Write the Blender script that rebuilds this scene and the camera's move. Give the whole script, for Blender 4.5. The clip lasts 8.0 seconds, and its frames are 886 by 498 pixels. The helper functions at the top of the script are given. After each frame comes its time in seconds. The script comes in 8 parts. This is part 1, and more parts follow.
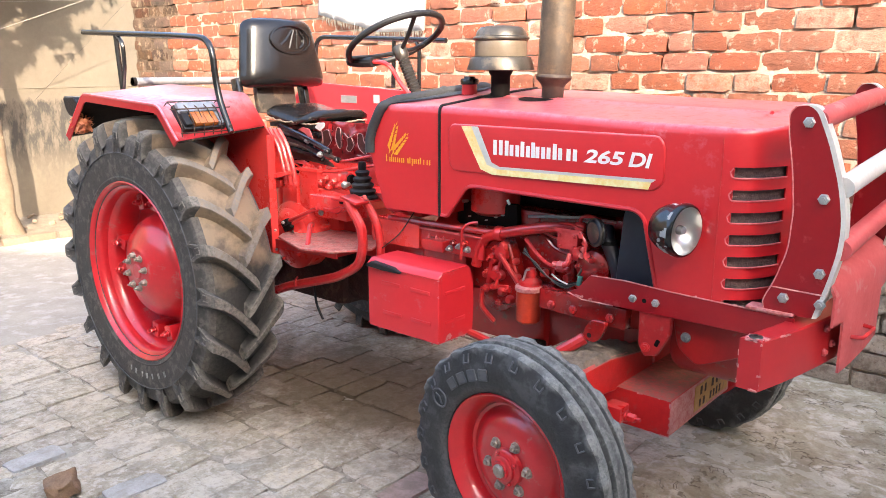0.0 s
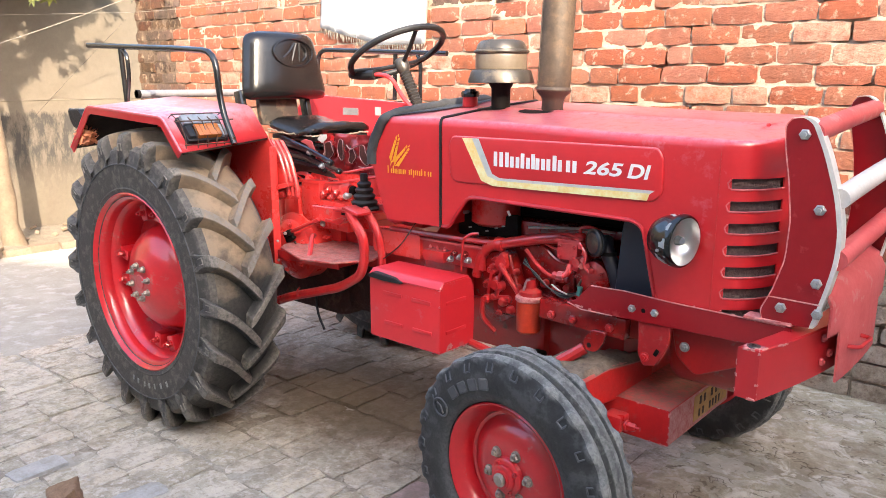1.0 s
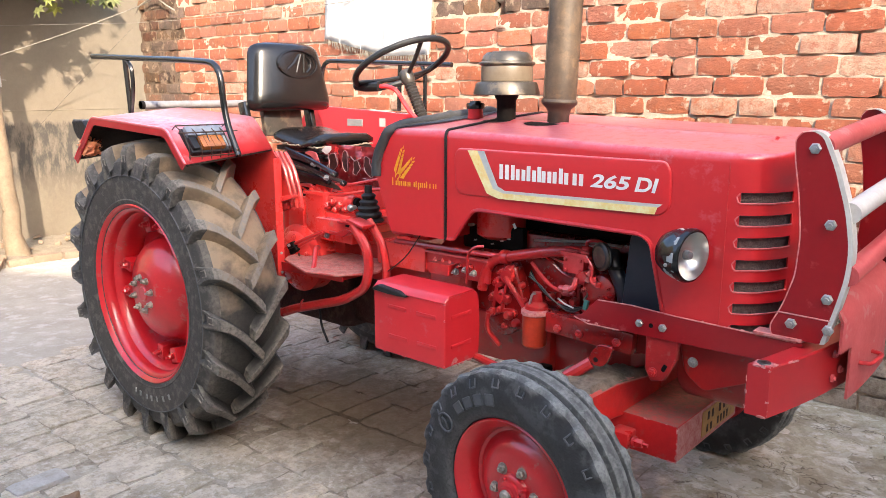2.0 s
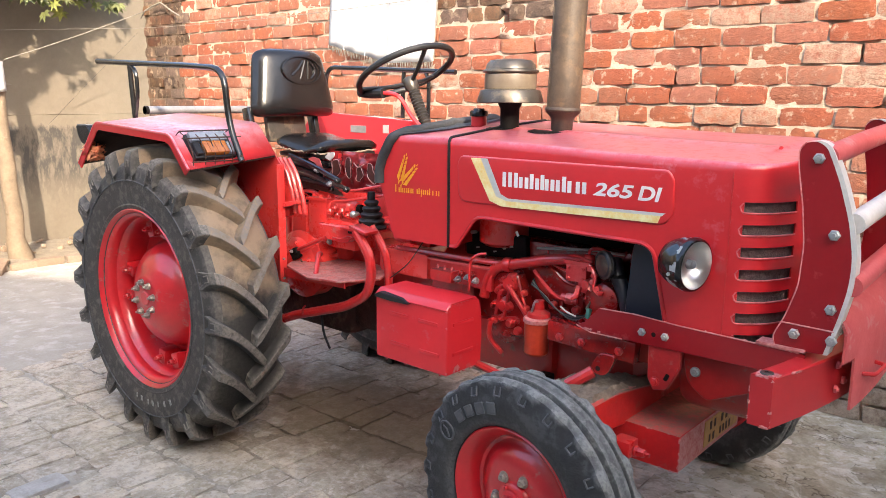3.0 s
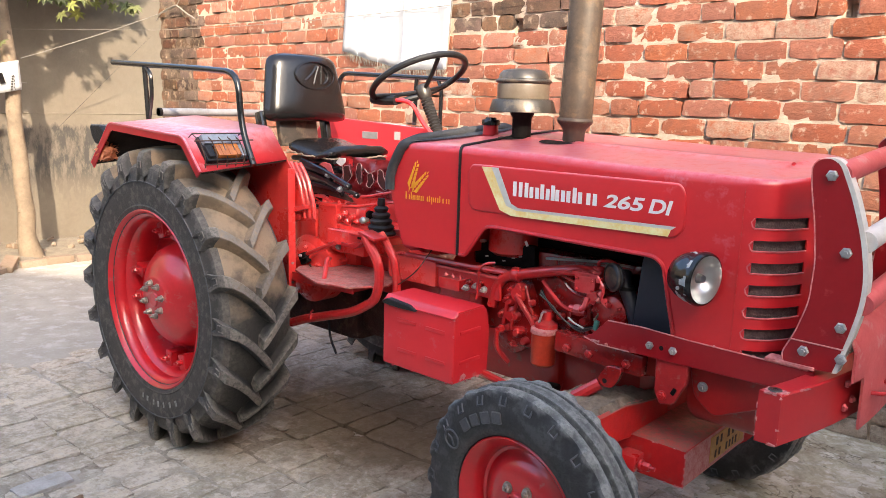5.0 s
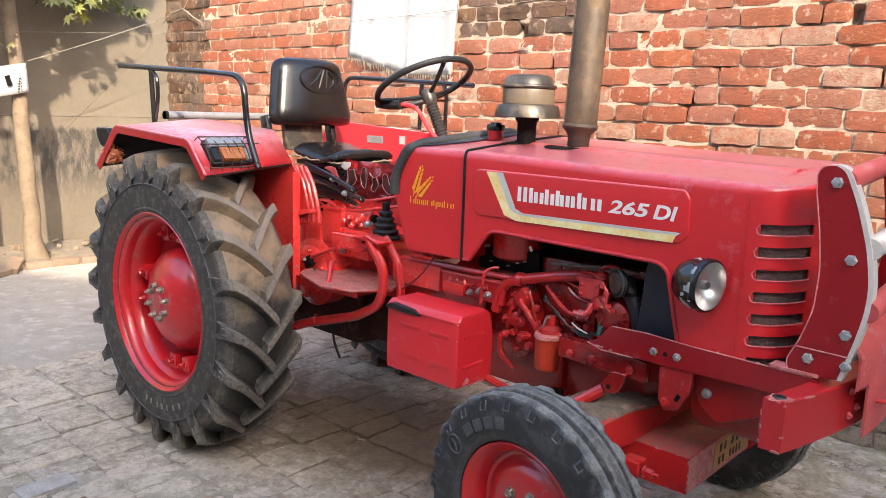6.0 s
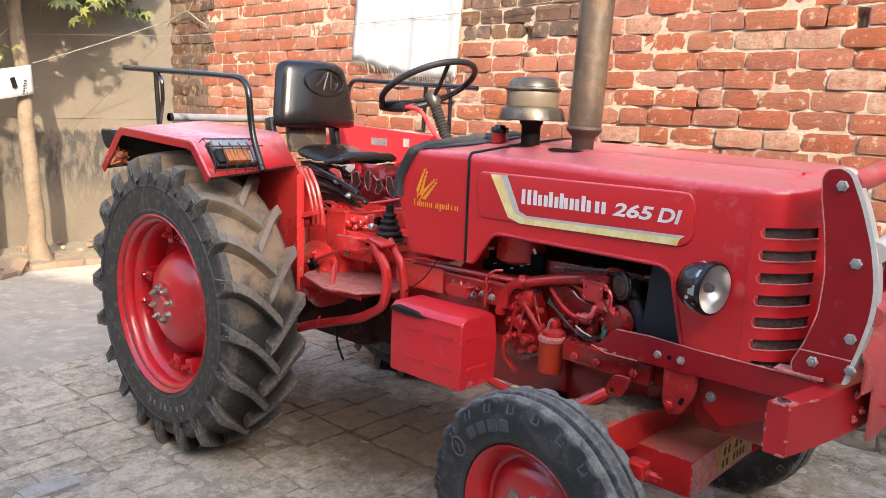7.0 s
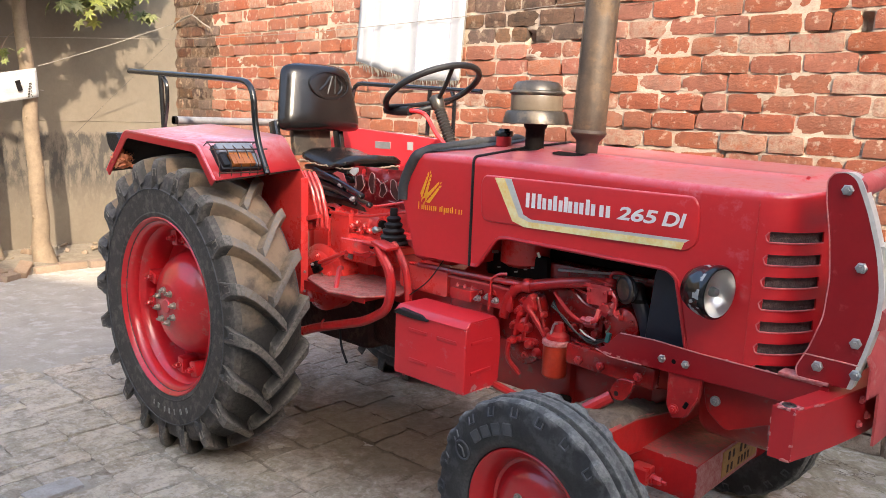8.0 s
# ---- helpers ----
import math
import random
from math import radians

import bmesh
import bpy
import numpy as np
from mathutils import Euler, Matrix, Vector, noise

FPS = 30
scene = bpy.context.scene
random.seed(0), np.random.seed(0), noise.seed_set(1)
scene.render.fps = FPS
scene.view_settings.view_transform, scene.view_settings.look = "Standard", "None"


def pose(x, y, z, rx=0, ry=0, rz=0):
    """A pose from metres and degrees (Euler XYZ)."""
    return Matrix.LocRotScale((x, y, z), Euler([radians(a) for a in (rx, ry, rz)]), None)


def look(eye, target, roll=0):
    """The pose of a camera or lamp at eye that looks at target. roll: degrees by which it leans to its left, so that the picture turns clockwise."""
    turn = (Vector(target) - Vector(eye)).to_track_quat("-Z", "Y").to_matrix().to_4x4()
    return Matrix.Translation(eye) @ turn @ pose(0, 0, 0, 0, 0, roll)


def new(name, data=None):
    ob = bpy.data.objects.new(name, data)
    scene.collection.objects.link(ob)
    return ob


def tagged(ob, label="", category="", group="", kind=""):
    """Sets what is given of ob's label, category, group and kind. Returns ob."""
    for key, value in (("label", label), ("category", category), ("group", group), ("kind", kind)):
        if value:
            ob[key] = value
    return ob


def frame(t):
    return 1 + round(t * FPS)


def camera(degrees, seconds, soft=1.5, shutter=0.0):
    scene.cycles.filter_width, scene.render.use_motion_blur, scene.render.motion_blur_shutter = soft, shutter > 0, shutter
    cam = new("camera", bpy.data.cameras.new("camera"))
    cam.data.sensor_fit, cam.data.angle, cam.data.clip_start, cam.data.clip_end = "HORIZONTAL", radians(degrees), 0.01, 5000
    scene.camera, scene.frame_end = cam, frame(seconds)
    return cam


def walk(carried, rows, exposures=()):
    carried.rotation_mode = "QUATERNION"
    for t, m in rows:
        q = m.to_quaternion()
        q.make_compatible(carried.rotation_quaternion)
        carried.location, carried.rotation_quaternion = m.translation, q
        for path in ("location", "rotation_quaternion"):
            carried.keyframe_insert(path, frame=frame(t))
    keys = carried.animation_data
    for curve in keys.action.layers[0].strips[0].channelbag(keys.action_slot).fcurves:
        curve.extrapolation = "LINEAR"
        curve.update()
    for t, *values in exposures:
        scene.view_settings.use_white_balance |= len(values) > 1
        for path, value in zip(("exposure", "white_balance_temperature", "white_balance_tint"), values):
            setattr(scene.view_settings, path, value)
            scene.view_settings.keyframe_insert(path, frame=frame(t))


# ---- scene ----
from mathutils import Vector as V

# ---------------------------------------------------------------- camera
cam = camera(60.0, 8.0, soft=0.75)
walk(cam, [
    (0.0, pose(2.9961, -2.2732, 1.4401, 76.769, 0.036, 40.865)),
    (0.5, pose(3.0037, -2.2811, 1.4385, 76.985, 0.035, 40.881)),
    (1.0, pose(3.0107, -2.2924, 1.4419, 77.639, 0.022, 40.910)),
    (1.5, pose(2.9956, -2.2829, 1.4467, 78.049, 0.066, 41.076)),
    (3.0, pose(2.9880, -2.2792, 1.4524, 78.799, -0.416, 41.387)),
    (3.5, pose(2.9885, -2.2802, 1.4520, 78.926, -0.795, 41.511)),
    (4.0, pose(2.9863, -2.2807, 1.4512, 79.103, -1.111, 41.768)),
    (4.5, pose(2.9846, -2.2812, 1.4534, 79.195, -1.424, 41.991)),
    (6.0, pose(2.9850, -2.2826, 1.4553, 79.645, -1.960, 42.584)),
    (6.5, pose(2.9847, -2.2839, 1.4551, 79.760, -2.041, 42.723)),
    (7.0, pose(2.9834, -2.2851, 1.4543, 79.840, -2.069, 42.835)),
    (7.5, pose(2.9828, -2.2880, 1.4547, 79.989, -2.132, 42.969)),
    (8.0, pose(2.9813, -2.2880, 1.4557, 80.056, -2.123, 43.076)),
], exposures=[(0.0, 2.85), (0.5, 2.83), (1.0, 2.73), (1.5, 2.65), (3.0, 2.49), (4.5, 2.41), (6.0, 2.29), (7.0, 2.26), (8.0, 2.17)])

# ---------------------------------------------------------------- light
SUN_AZ, SUN_EL = radians(-33), radians(30)      # azimuth from +x, and height
world = bpy.data.worlds.new("sky")
scene.world = world
world.use_nodes = True
wn = world.node_tree
sky = wn.nodes.new("ShaderNodeTexSky")
sky.sky_type = "NISHITA"
sky.sun_disc = False
sky.sun_elevation = SUN_EL
sky.sun_rotation = math.pi / 2 - SUN_AZ
sky.dust_density, sky.air_density, sky.ozone_density = 3.2, 1.0, 0.8
wn.nodes["Background"].inputs["Strength"].default_value = 0.15
wn.links.new(sky.outputs[0], wn.nodes["Background"].inputs["Color"])

sun_data = bpy.data.lights.new("sun", "SUN")
sun_data.energy, sun_data.angle, sun_data.color = 2.1, radians(0.8), (1.0, 0.85, 0.67)
sun = new("sun", sun_data)
sun_way = V((math.cos(SUN_EL) * math.cos(SUN_AZ), math.cos(SUN_EL) * math.sin(SUN_AZ), math.sin(SUN_EL)))
sun.matrix_world = look(sun_way * 30, (0, 0, 0))


# ---------------------------------------------------------------- materials
def material(name, base, other=None, rough=0.6, metal=0.0, scale=6.0, fine=60.0, amount=0.5, bump=0.15,
             bump_scale=80.0, coat=0.0, rough_var=0.15, random=0.0, island=0.0, dust=None, dust_amount=0.0,
             dust_scale=3.0, dust_sheen_up=0.0, spec=0.5, pale=None, coat_rough=0.08, edge=None, zone=None, stain=None):
    """A surface whose colour wanders between base and other at two sizes, with relief, and dust or wear over it."""
    m = bpy.data.materials.new(name)
    m.use_nodes = True
    nt = m.node_tree
    n, l = nt.nodes, nt.links
    b = n["Principled BSDF"]
    other = other or tuple(c * 0.7 for c in base)
    tc = n.new("ShaderNodeTexCoord")
    geo = n.new("ShaderNodeNewGeometry")
    pos = geo.outputs["Position"]
    def tex(s, detail=5.0, rgh=0.6):
        t = n.new("ShaderNodeTexNoise")
        t.inputs["Scale"].default_value, t.inputs["Detail"].default_value, t.inputs["Roughness"].default_value = s, detail, rgh
        l.new(pos, t.inputs["Vector"])
        return t.outputs["Fac"]
    def ramp(src, lo, hi):
        r = n.new("ShaderNodeMapRange")
        r.inputs["From Min"].default_value, r.inputs["From Max"].default_value = lo, hi
        l.new(src, r.inputs["Value"])
        return r.outputs[0]
    def mix(fac, a, c):
        x = n.new("ShaderNodeMix")
        x.data_type = "RGBA"
        if isinstance(fac, float):
            x.inputs["Factor"].default_value = fac
        else:
            l.new(fac, x.inputs["Factor"])
        for sock, v in ((x.inputs["A"], a), (x.inputs["B"], c)):
            if isinstance(v, tuple):
                sock.default_value = (*v, 1)
            else:
                l.new(v, sock)
        return x.outputs["Result"]
    def calc(op, a, c):
        x = n.new("ShaderNodeMath")
        x.operation = op
        for sock, v in zip(x.inputs, (a, c)):
            if isinstance(v, float):
                sock.default_value = v
            else:
                l.new(v, sock)
        return x.outputs[0]
    big, small = tex(scale), tex(fine, 6.0, 0.7)
    both = calc("MULTIPLY_ADD", big, 0.6)
    both.node.inputs[2].default_value = 0.0
    both = calc("ADD", both, calc("MULTIPLY", small, 0.4))
    fac = calc("MULTIPLY", ramp(both, 0.36, 0.64), float(amount) * 2 if amount < 0.5 else 1.0)
    col = mix(fac, base, other)
    rnd = None
    if random:
        rnd = n.new("ShaderNodeObjectInfo").outputs["Random"]
        k = random
    if island:
        rnd = geo.outputs["Random Per Island"]
        k = island
    if rnd is not None:
        hsv = n.new("ShaderNodeHueSaturation")
        l.new(col, hsv.inputs["Color"])
        l.new(calc("MULTIPLY_ADD", rnd, float(k)), hsv.inputs["Value"])
        hsv.inputs["Value"].links[0].from_node.inputs[2].default_value = 1.0 - k / 2
        wrap = calc("FRACT", calc("MULTIPLY", rnd, 7.31), 0.0)
        l.new(calc("MULTIPLY_ADD", wrap, float(k) * 0.03), hsv.inputs["Hue"])
        hsv.inputs["Hue"].links[0].from_node.inputs[2].default_value = 0.5 - k * 0.013
        l.new(calc("MULTIPLY_ADD", calc("FRACT", calc("MULTIPLY", rnd, 13.7), 0.0), float(k) * 0.7), hsv.inputs["Saturation"])
        hsv.inputs["Saturation"].links[0].from_node.inputs[2].default_value = 1.0 - k * 0.35
        col = hsv.outputs[0]
        if pale:
            pick = calc("FRACT", calc("MULTIPLY", rnd, 5.77), 0.0)
            col = mix(calc("MULTIPLY", ramp(pick, 0.64, 0.98), ramp(both, 0.38, 0.56)), col, pale)
    r_out = calc("MULTIPLY_ADD", both, float(rough_var))
    r_out.node.inputs[2].default_value = rough - rough_var / 2
    if dust and dust_amount:
        d = tex(dust_scale, 7.0, 0.65)
        mask = ramp(d, 0.62 - dust_amount * 0.4, 0.72 - dust_amount * 0.3)
        # pales up-facing faces: settled dust, and on bonnet and guards painted sky sheen
        if dust_sheen_up:
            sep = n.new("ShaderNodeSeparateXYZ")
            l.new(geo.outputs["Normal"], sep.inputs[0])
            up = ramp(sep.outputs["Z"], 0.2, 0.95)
            mask = calc("MAXIMUM", calc("MULTIPLY", up, float(dust_sheen_up)), calc("MULTIPLY", mask, 0.6))
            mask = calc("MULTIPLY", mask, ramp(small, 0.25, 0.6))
        if zone:
            # mud that clings to one stretch of the tread, with a ragged border
            tall = n.new("ShaderNodeSeparateXYZ")
            l.new(pos, tall.inputs[0])
            ragged = calc("ADD", tall.outputs["Z"], calc("MULTIPLY", big, 0.35))
            mask = calc("MULTIPLY", ramp(ragged, zone[0] + 0.17, zone[1] + 0.17), calc("MULTIPLY_ADD", mask, 0.45))
            mask.node.inputs[1].links[0].from_node.inputs[2].default_value = 0.55
        mask = calc("MULTIPLY", mask, 1.0)
        mask.node.use_clamp = True
        col = mix(mask, col, dust)
        r_out = calc("MAXIMUM", r_out, calc("MULTIPLY", mask, 0.8))
    if stain:
        # ragged blotches at two sizes
        tint, strength, size = stain
        blot = calc("MULTIPLY", ramp(tex(size, 8.0, 0.72), 0.47, 0.60), float(strength))
        blot.node.use_clamp = True
        col = mix(blot, col, tint)
        speck = calc("MULTIPLY", ramp(tex(size * 5.3, 6.0, 0.7), 0.54, 0.64), float(strength) * 0.8)
        speck.node.use_clamp = True
        col = mix(speck, col, tint)
    if edge:
        # rubbed pale along the edges
        rub = calc("MULTIPLY", ramp(geo.outputs["Pointiness"], 0.515, 0.57), ramp(small, 0.25, 0.60))
        rub.node.use_clamp = True
        col = mix(rub, col, edge)
    l.new(col, b.inputs["Base Color"])
    l.new(r_out, b.inputs["Roughness"])
    b.inputs["Metallic"].default_value = metal
    b.inputs["Specular IOR Level"].default_value = spec
    b.inputs["Coat Weight"].default_value = coat
    b.inputs["Coat Roughness"].default_value = coat_rough
    if bump:
        bp = n.new("ShaderNodeBump")
        bp.inputs["Strength"].default_value, bp.inputs["Distance"].default_value = bump, 0.01
        l.new(calc("ADD", tex(bump_scale, 6.0, 0.7), calc("MULTIPLY", big, 0.6)), bp.inputs["Height"])
        l.new(bp.outputs[0], b.inputs["Normal"])
    return m


RED = material("red_paint", (0.50, 0.021, 0.027), (0.44, 0.017, 0.023), rough=0.30, scale=2.5, fine=25, bump=0.010, bump_scale=6,
               coat=0.35, rough_var=0.08, spec=0.35, dust=(0.52, 0.07, 0.075), dust_amount=0.03, dust_scale=9)
BAR_RED = material("deep_red_bar_paint", (0.32, 0.009, 0.014), (0.265, 0.0075, 0.012), rough=0.30, scale=2.5, fine=25, bump=0.012, bump_scale=8,
                   coat=0.35, rough_var=0.08, spec=0.35, dust=(0.42, 0.06, 0.065), dust_amount=0.04, dust_scale=12)
# pink on up-facing faces is dust plus sky reflection put into the colour
RED_TOP = material("red_paint_dust_sheen", (0.61, 0.021, 0.027), (0.55, 0.018, 0.024), rough=0.34, scale=3, fine=30, bump=0.008, bump_scale=6,
                   coat=0.48, rough_var=0.06, coat_rough=0.10, dust=(0.70, 0.36, 0.41), dust_amount=0.01, dust_scale=4, dust_sheen_up=0.54)
CHASSIS = material("chassis_red_paint", (0.60, 0.022, 0.024), (0.43, 0.015, 0.018), rough=0.30, scale=7, fine=50, bump=0.16, bump_scale=30,
                   coat=0.7, rough_var=0.2, dust=(0.34, 0.13, 0.10), dust_amount=0.12, dust_scale=22, dust_sheen_up=0.22)
# red lightened to coral: sunlight on the gearbox put into the paint colour
LIT_GEAR_RED = material("sunlit_gearbox_red", (0.90, 0.066, 0.058), (0.78, 0.046, 0.042), rough=0.28, scale=7, fine=50, bump=0.12, bump_scale=30,
                    coat=0.9, rough_var=0.15, dust=(0.50, 0.20, 0.16), dust_amount=0.06, dust_scale=16, dust_sheen_up=0.25)
DUSTY_RED = material("dusty_red_paint", (0.44, 0.018, 0.020), (0.27, 0.014, 0.015), rough=0.45, scale=8, fine=50, bump=0.3, bump_scale=35,
                     coat=0.3, rough_var=0.2, dust=(0.34, 0.225, 0.175), dust_amount=0.13, dust_scale=30, dust_sheen_up=0.95)
WHEEL_RED = material("wheel_red_paint", (0.55, 0.013, 0.021), (0.46, 0.011, 0.018), rough=0.30, scale=5, fine=40, bump=0.02, bump_scale=18,
                     coat=0.7, dust=(0.36, 0.12, 0.10), dust_amount=0.05, dust_scale=18)
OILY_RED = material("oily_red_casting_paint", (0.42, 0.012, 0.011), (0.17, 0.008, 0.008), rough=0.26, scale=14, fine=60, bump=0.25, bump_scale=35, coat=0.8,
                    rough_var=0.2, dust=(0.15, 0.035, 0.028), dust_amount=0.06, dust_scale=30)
# pale pink top mixes dust with a painted sheen of the sky
FENDER_RED = material("mudguard_paint_dust_sheen", (0.66, 0.032, 0.044), (0.58, 0.026, 0.036), rough=0.34, scale=3, fine=30, bump=0.008, bump_scale=6, coat=0.6,
                      coat_rough=0.12, dust=(0.76, 0.46, 0.51), dust_amount=0.02, dust_scale=6, dust_sheen_up=1.0)
PAD = material("dusty_black_rubber_pad", (0.030, 0.031, 0.033), (0.055, 0.056, 0.058), rough=0.75, scale=12, fine=90, bump=0.2)
FADED_RED = material("faded_dusty_red_paint", (0.60, 0.115, 0.115), (0.50, 0.060, 0.062), rough=0.5, scale=6, fine=60, bump=0.05, bump_scale=30,
                     coat=0.2, dust=(0.55, 0.25, 0.23), dust_amount=0.12, dust_scale=14)
# oily iron, darkened further in place of shade under the tractor
OIL_SHADE_DARK = material("oily_iron_shade_dark", (0.050, 0.014, 0.012), (0.022, 0.012, 0.010), rough=0.55, scale=14, fine=70, bump=0.5, bump_scale=40, spec=0.3,
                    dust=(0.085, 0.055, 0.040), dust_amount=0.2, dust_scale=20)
SUMP_SHADE_RED = material("sump_and_shade_red_paint", (0.40, 0.015, 0.014), (0.30, 0.012, 0.011), rough=0.38, scale=8, fine=50, bump=0.12, bump_scale=30, coat=0.4,
                    dust=(0.22, 0.08, 0.06), dust_amount=0.10, dust_scale=24)
# dark brown that puts the shade under the mudguards into colour
UNDERSIDE = material("shade_dark_underside", (0.030, 0.022, 0.018), (0.055, 0.040, 0.030), rough=0.92, scale=12, fine=80, bump=0.6, bump_scale=50, spec=0.15)
CHIPPED = material("chipped_red_edge", (0.62, 0.30, 0.28), (0.48, 0.10, 0.10), rough=0.6, scale=30, fine=120, bump=0.2)
CHIPPED_RED = material("rubbed_red_edge", (0.62, 0.16, 0.16), (0.50, 0.05, 0.06), rough=0.5, scale=30, fine=120, bump=0.1)
RUBBER = material("tyre_rubber", (0.036, 0.0335, 0.031), (0.055, 0.050, 0.045), rough=0.66, scale=14, fine=90, bump=0.25, bump_scale=70,
                  dust=(0.11, 0.10, 0.086), dust_amount=0.28, dust_scale=30, spec=0.45, edge=(0.20, 0.18, 0.155))
MUD_RUBBER = material("muddy_tread_rubber", (0.021, 0.020, 0.019), (0.038, 0.035, 0.031), rough=0.74, scale=9, fine=70, bump=0.4, bump_scale=60,
                      dust=(0.30, 0.215, 0.138), dust_amount=0.55, dust_scale=9, spec=0.35, edge=(0.20, 0.18, 0.155), zone=(0.66, 0.84))
FRONT_RUBBER = material("front_tyre_rubber", (0.0205, 0.021, 0.022), (0.040, 0.041, 0.043), rough=0.62, scale=16, fine=110, bump=0.25, bump_scale=80,
                        dust=(0.068, 0.070, 0.071), dust_amount=0.24, dust_scale=16, spec=0.4, edge=(0.20, 0.205, 0.20))
RIB_RUBBER = material("worn_rib_rubber", (0.070, 0.073, 0.072), (0.118, 0.121, 0.117), rough=0.85, scale=22, fine=120, bump=0.5, bump_scale=90,
                      dust=(0.185, 0.188, 0.178), dust_amount=0.32, dust_scale=40, spec=0.3, edge=(0.28, 0.285, 0.27))
MARK_RUBBER = material("scuffed_raised_rubber", (0.058, 0.062, 0.067), (0.095, 0.100, 0.106), rough=0.75, scale=22, fine=120, bump=0.3, bump_scale=90)
BLACK = material("black_rubber_trim", (0.008, 0.008, 0.0085), (0.016, 0.016, 0.016), rough=0.5, scale=20, fine=120, bump=0.15, spec=0.35)
BLACK_PAINT = material("black_paint", (0.006, 0.006, 0.007), (0.012, 0.012, 0.012), rough=0.22, scale=15, fine=90, bump=0.03, coat=0.5, spec=0.35)
SEAT = material("black_vinyl", (0.006, 0.0055, 0.006), (0.010, 0.009, 0.009), spec=0.45, rough=0.20, scale=10, fine=200, bump=0.06, bump_scale=350, rough_var=0.08)
STEEL = material("zinc_plated_steel", (0.50, 0.51, 0.50), (0.36, 0.36, 0.35), rough=0.48, metal=0.7, scale=60, fine=250, bump=0.2, bump_scale=200)
NUT_STEEL = material("dusty_plated_nut", (0.42, 0.38, 0.33), (0.26, 0.22, 0.185), rough=0.5, metal=0.55, scale=70, fine=250, bump=0.2, bump_scale=200)
GREY_METAL = material("dull_grey_metal", (0.085, 0.076, 0.066), (0.055, 0.049, 0.043), rough=0.36, metal=0.5, scale=14, fine=90, bump=0.06,
                      dust=(0.19, 0.15, 0.105), dust_amount=0.25, dust_scale=10)
EXHAUST = material("weathered_exhaust_metal", (0.095, 0.066, 0.043), (0.060, 0.041, 0.027), rough=0.52, metal=0.12, scale=9, fine=70, bump=0.15, bump_scale=60,
                   dust=(0.135, 0.088, 0.050), dust_amount=0.30, dust_scale=14, stain=((0.035, 0.024, 0.017), 0.45, 9))
RUST = material("rusty_dark_iron", (0.07, 0.045, 0.035), (0.11, 0.06, 0.04), rough=0.75, metal=0.3, scale=20, fine=100, bump=0.3)
# black parts, and the shade of holes and bay recesses put into colour
DARK = material("sooty_metal_and_shade_black", (0.006, 0.0055, 0.0055), (0.014, 0.012, 0.011), rough=0.6, scale=12, fine=90, bump=0.2, spec=0.08)
COLUMN = material("black_ribbed_rubber", (0.026, 0.023, 0.021), (0.016, 0.015, 0.014), rough=0.6, scale=30, fine=120, bump=0.2)
FRAYED = material("frayed_canvas_edge", (0.34, 0.27, 0.20), (0.14, 0.11, 0.085), rough=0.9, scale=60, fine=200, bump=0.4)
WHITE = material("white_sticker", (0.80, 0.80, 0.78), (0.72, 0.72, 0.70), rough=0.35, scale=20, fine=100, bump=0.0)
SILVER = material("silver_sticker", (0.62, 0.64, 0.62), (0.50, 0.52, 0.50), rough=0.35, scale=20, fine=100, bump=0.0, metal=0.2)
YELLOW = material("pale_yellow_sticker", (0.84, 0.80, 0.46), (0.78, 0.52, 0.12), rough=0.38, scale=22, fine=90, bump=0.0, amount=0.45)
GOLD = material("orange_yellow_decal", (0.85, 0.42, 0.03), (0.80, 0.32, 0.02), rough=0.4, scale=30, fine=100, bump=0.0)
CREAM = material("cream_white_paint", (0.66, 0.63, 0.58), (0.52, 0.48, 0.44), rough=0.45, scale=12, fine=80, bump=0.06)
PLATE_YELLOW = material("faded_yellow_plate", (0.60, 0.33, 0.085), (0.44, 0.21, 0.055), rough=0.5, scale=22, fine=90, bump=0.05, amount=0.5,
                        dust=(0.30, 0.19, 0.11), dust_amount=0.2, dust_scale=24)
ORANGE_LENS = material("amber_lens", (0.52, 0.17, 0.028), (0.30, 0.09, 0.018), rough=0.16, scale=30, fine=100, bump=0.1, bump_scale=250, coat=0.5)
GREY_LENS = material("clear_grey_lens", (0.30, 0.32, 0.34), (0.20, 0.21, 0.23), rough=0.2, scale=30, fine=100, bump=0.1, bump_scale=250, coat=0.5)
BOWL = material("dusty_tan_bowl", (0.17, 0.135, 0.098), (0.12, 0.092, 0.064), rough=0.4, scale=18, fine=90, bump=0.04, coat=0.3)
CHROME = material("lamp_reflector", (0.80, 0.80, 0.78), (0.68, 0.68, 0.66), rough=0.34, metal=1.0, scale=20, fine=100, bump=0.05)
POLY = material("clear_polythene", (0.30, 0.022, 0.025), (0.12, 0.010, 0.012), rough=0.16, scale=14, fine=60, bump=0.25, bump_scale=25, coat=0.8)
SLATE = material("dusty_grille_mesh", (0.082, 0.050, 0.047), (0.175, 0.118, 0.110), rough=0.75, scale=60, fine=220, bump=0.6, bump_scale=260)
NAVY = material("dark_plastic_shroud", (0.012, 0.014, 0.022), (0.02, 0.023, 0.033), rough=0.45, scale=8, fine=60, bump=0.05)
GREEN_WIRE = material("teal_plastic", (0.05, 0.20, 0.17), rough=0.5, bump=0.05)

SHADE_GLOSS = material("film_pucker_shade", (0.055, 0.022, 0.020), (0.10, 0.035, 0.030), rough=0.2, scale=16, fine=60, bump=0.2, bump_scale=25, coat=0.7)
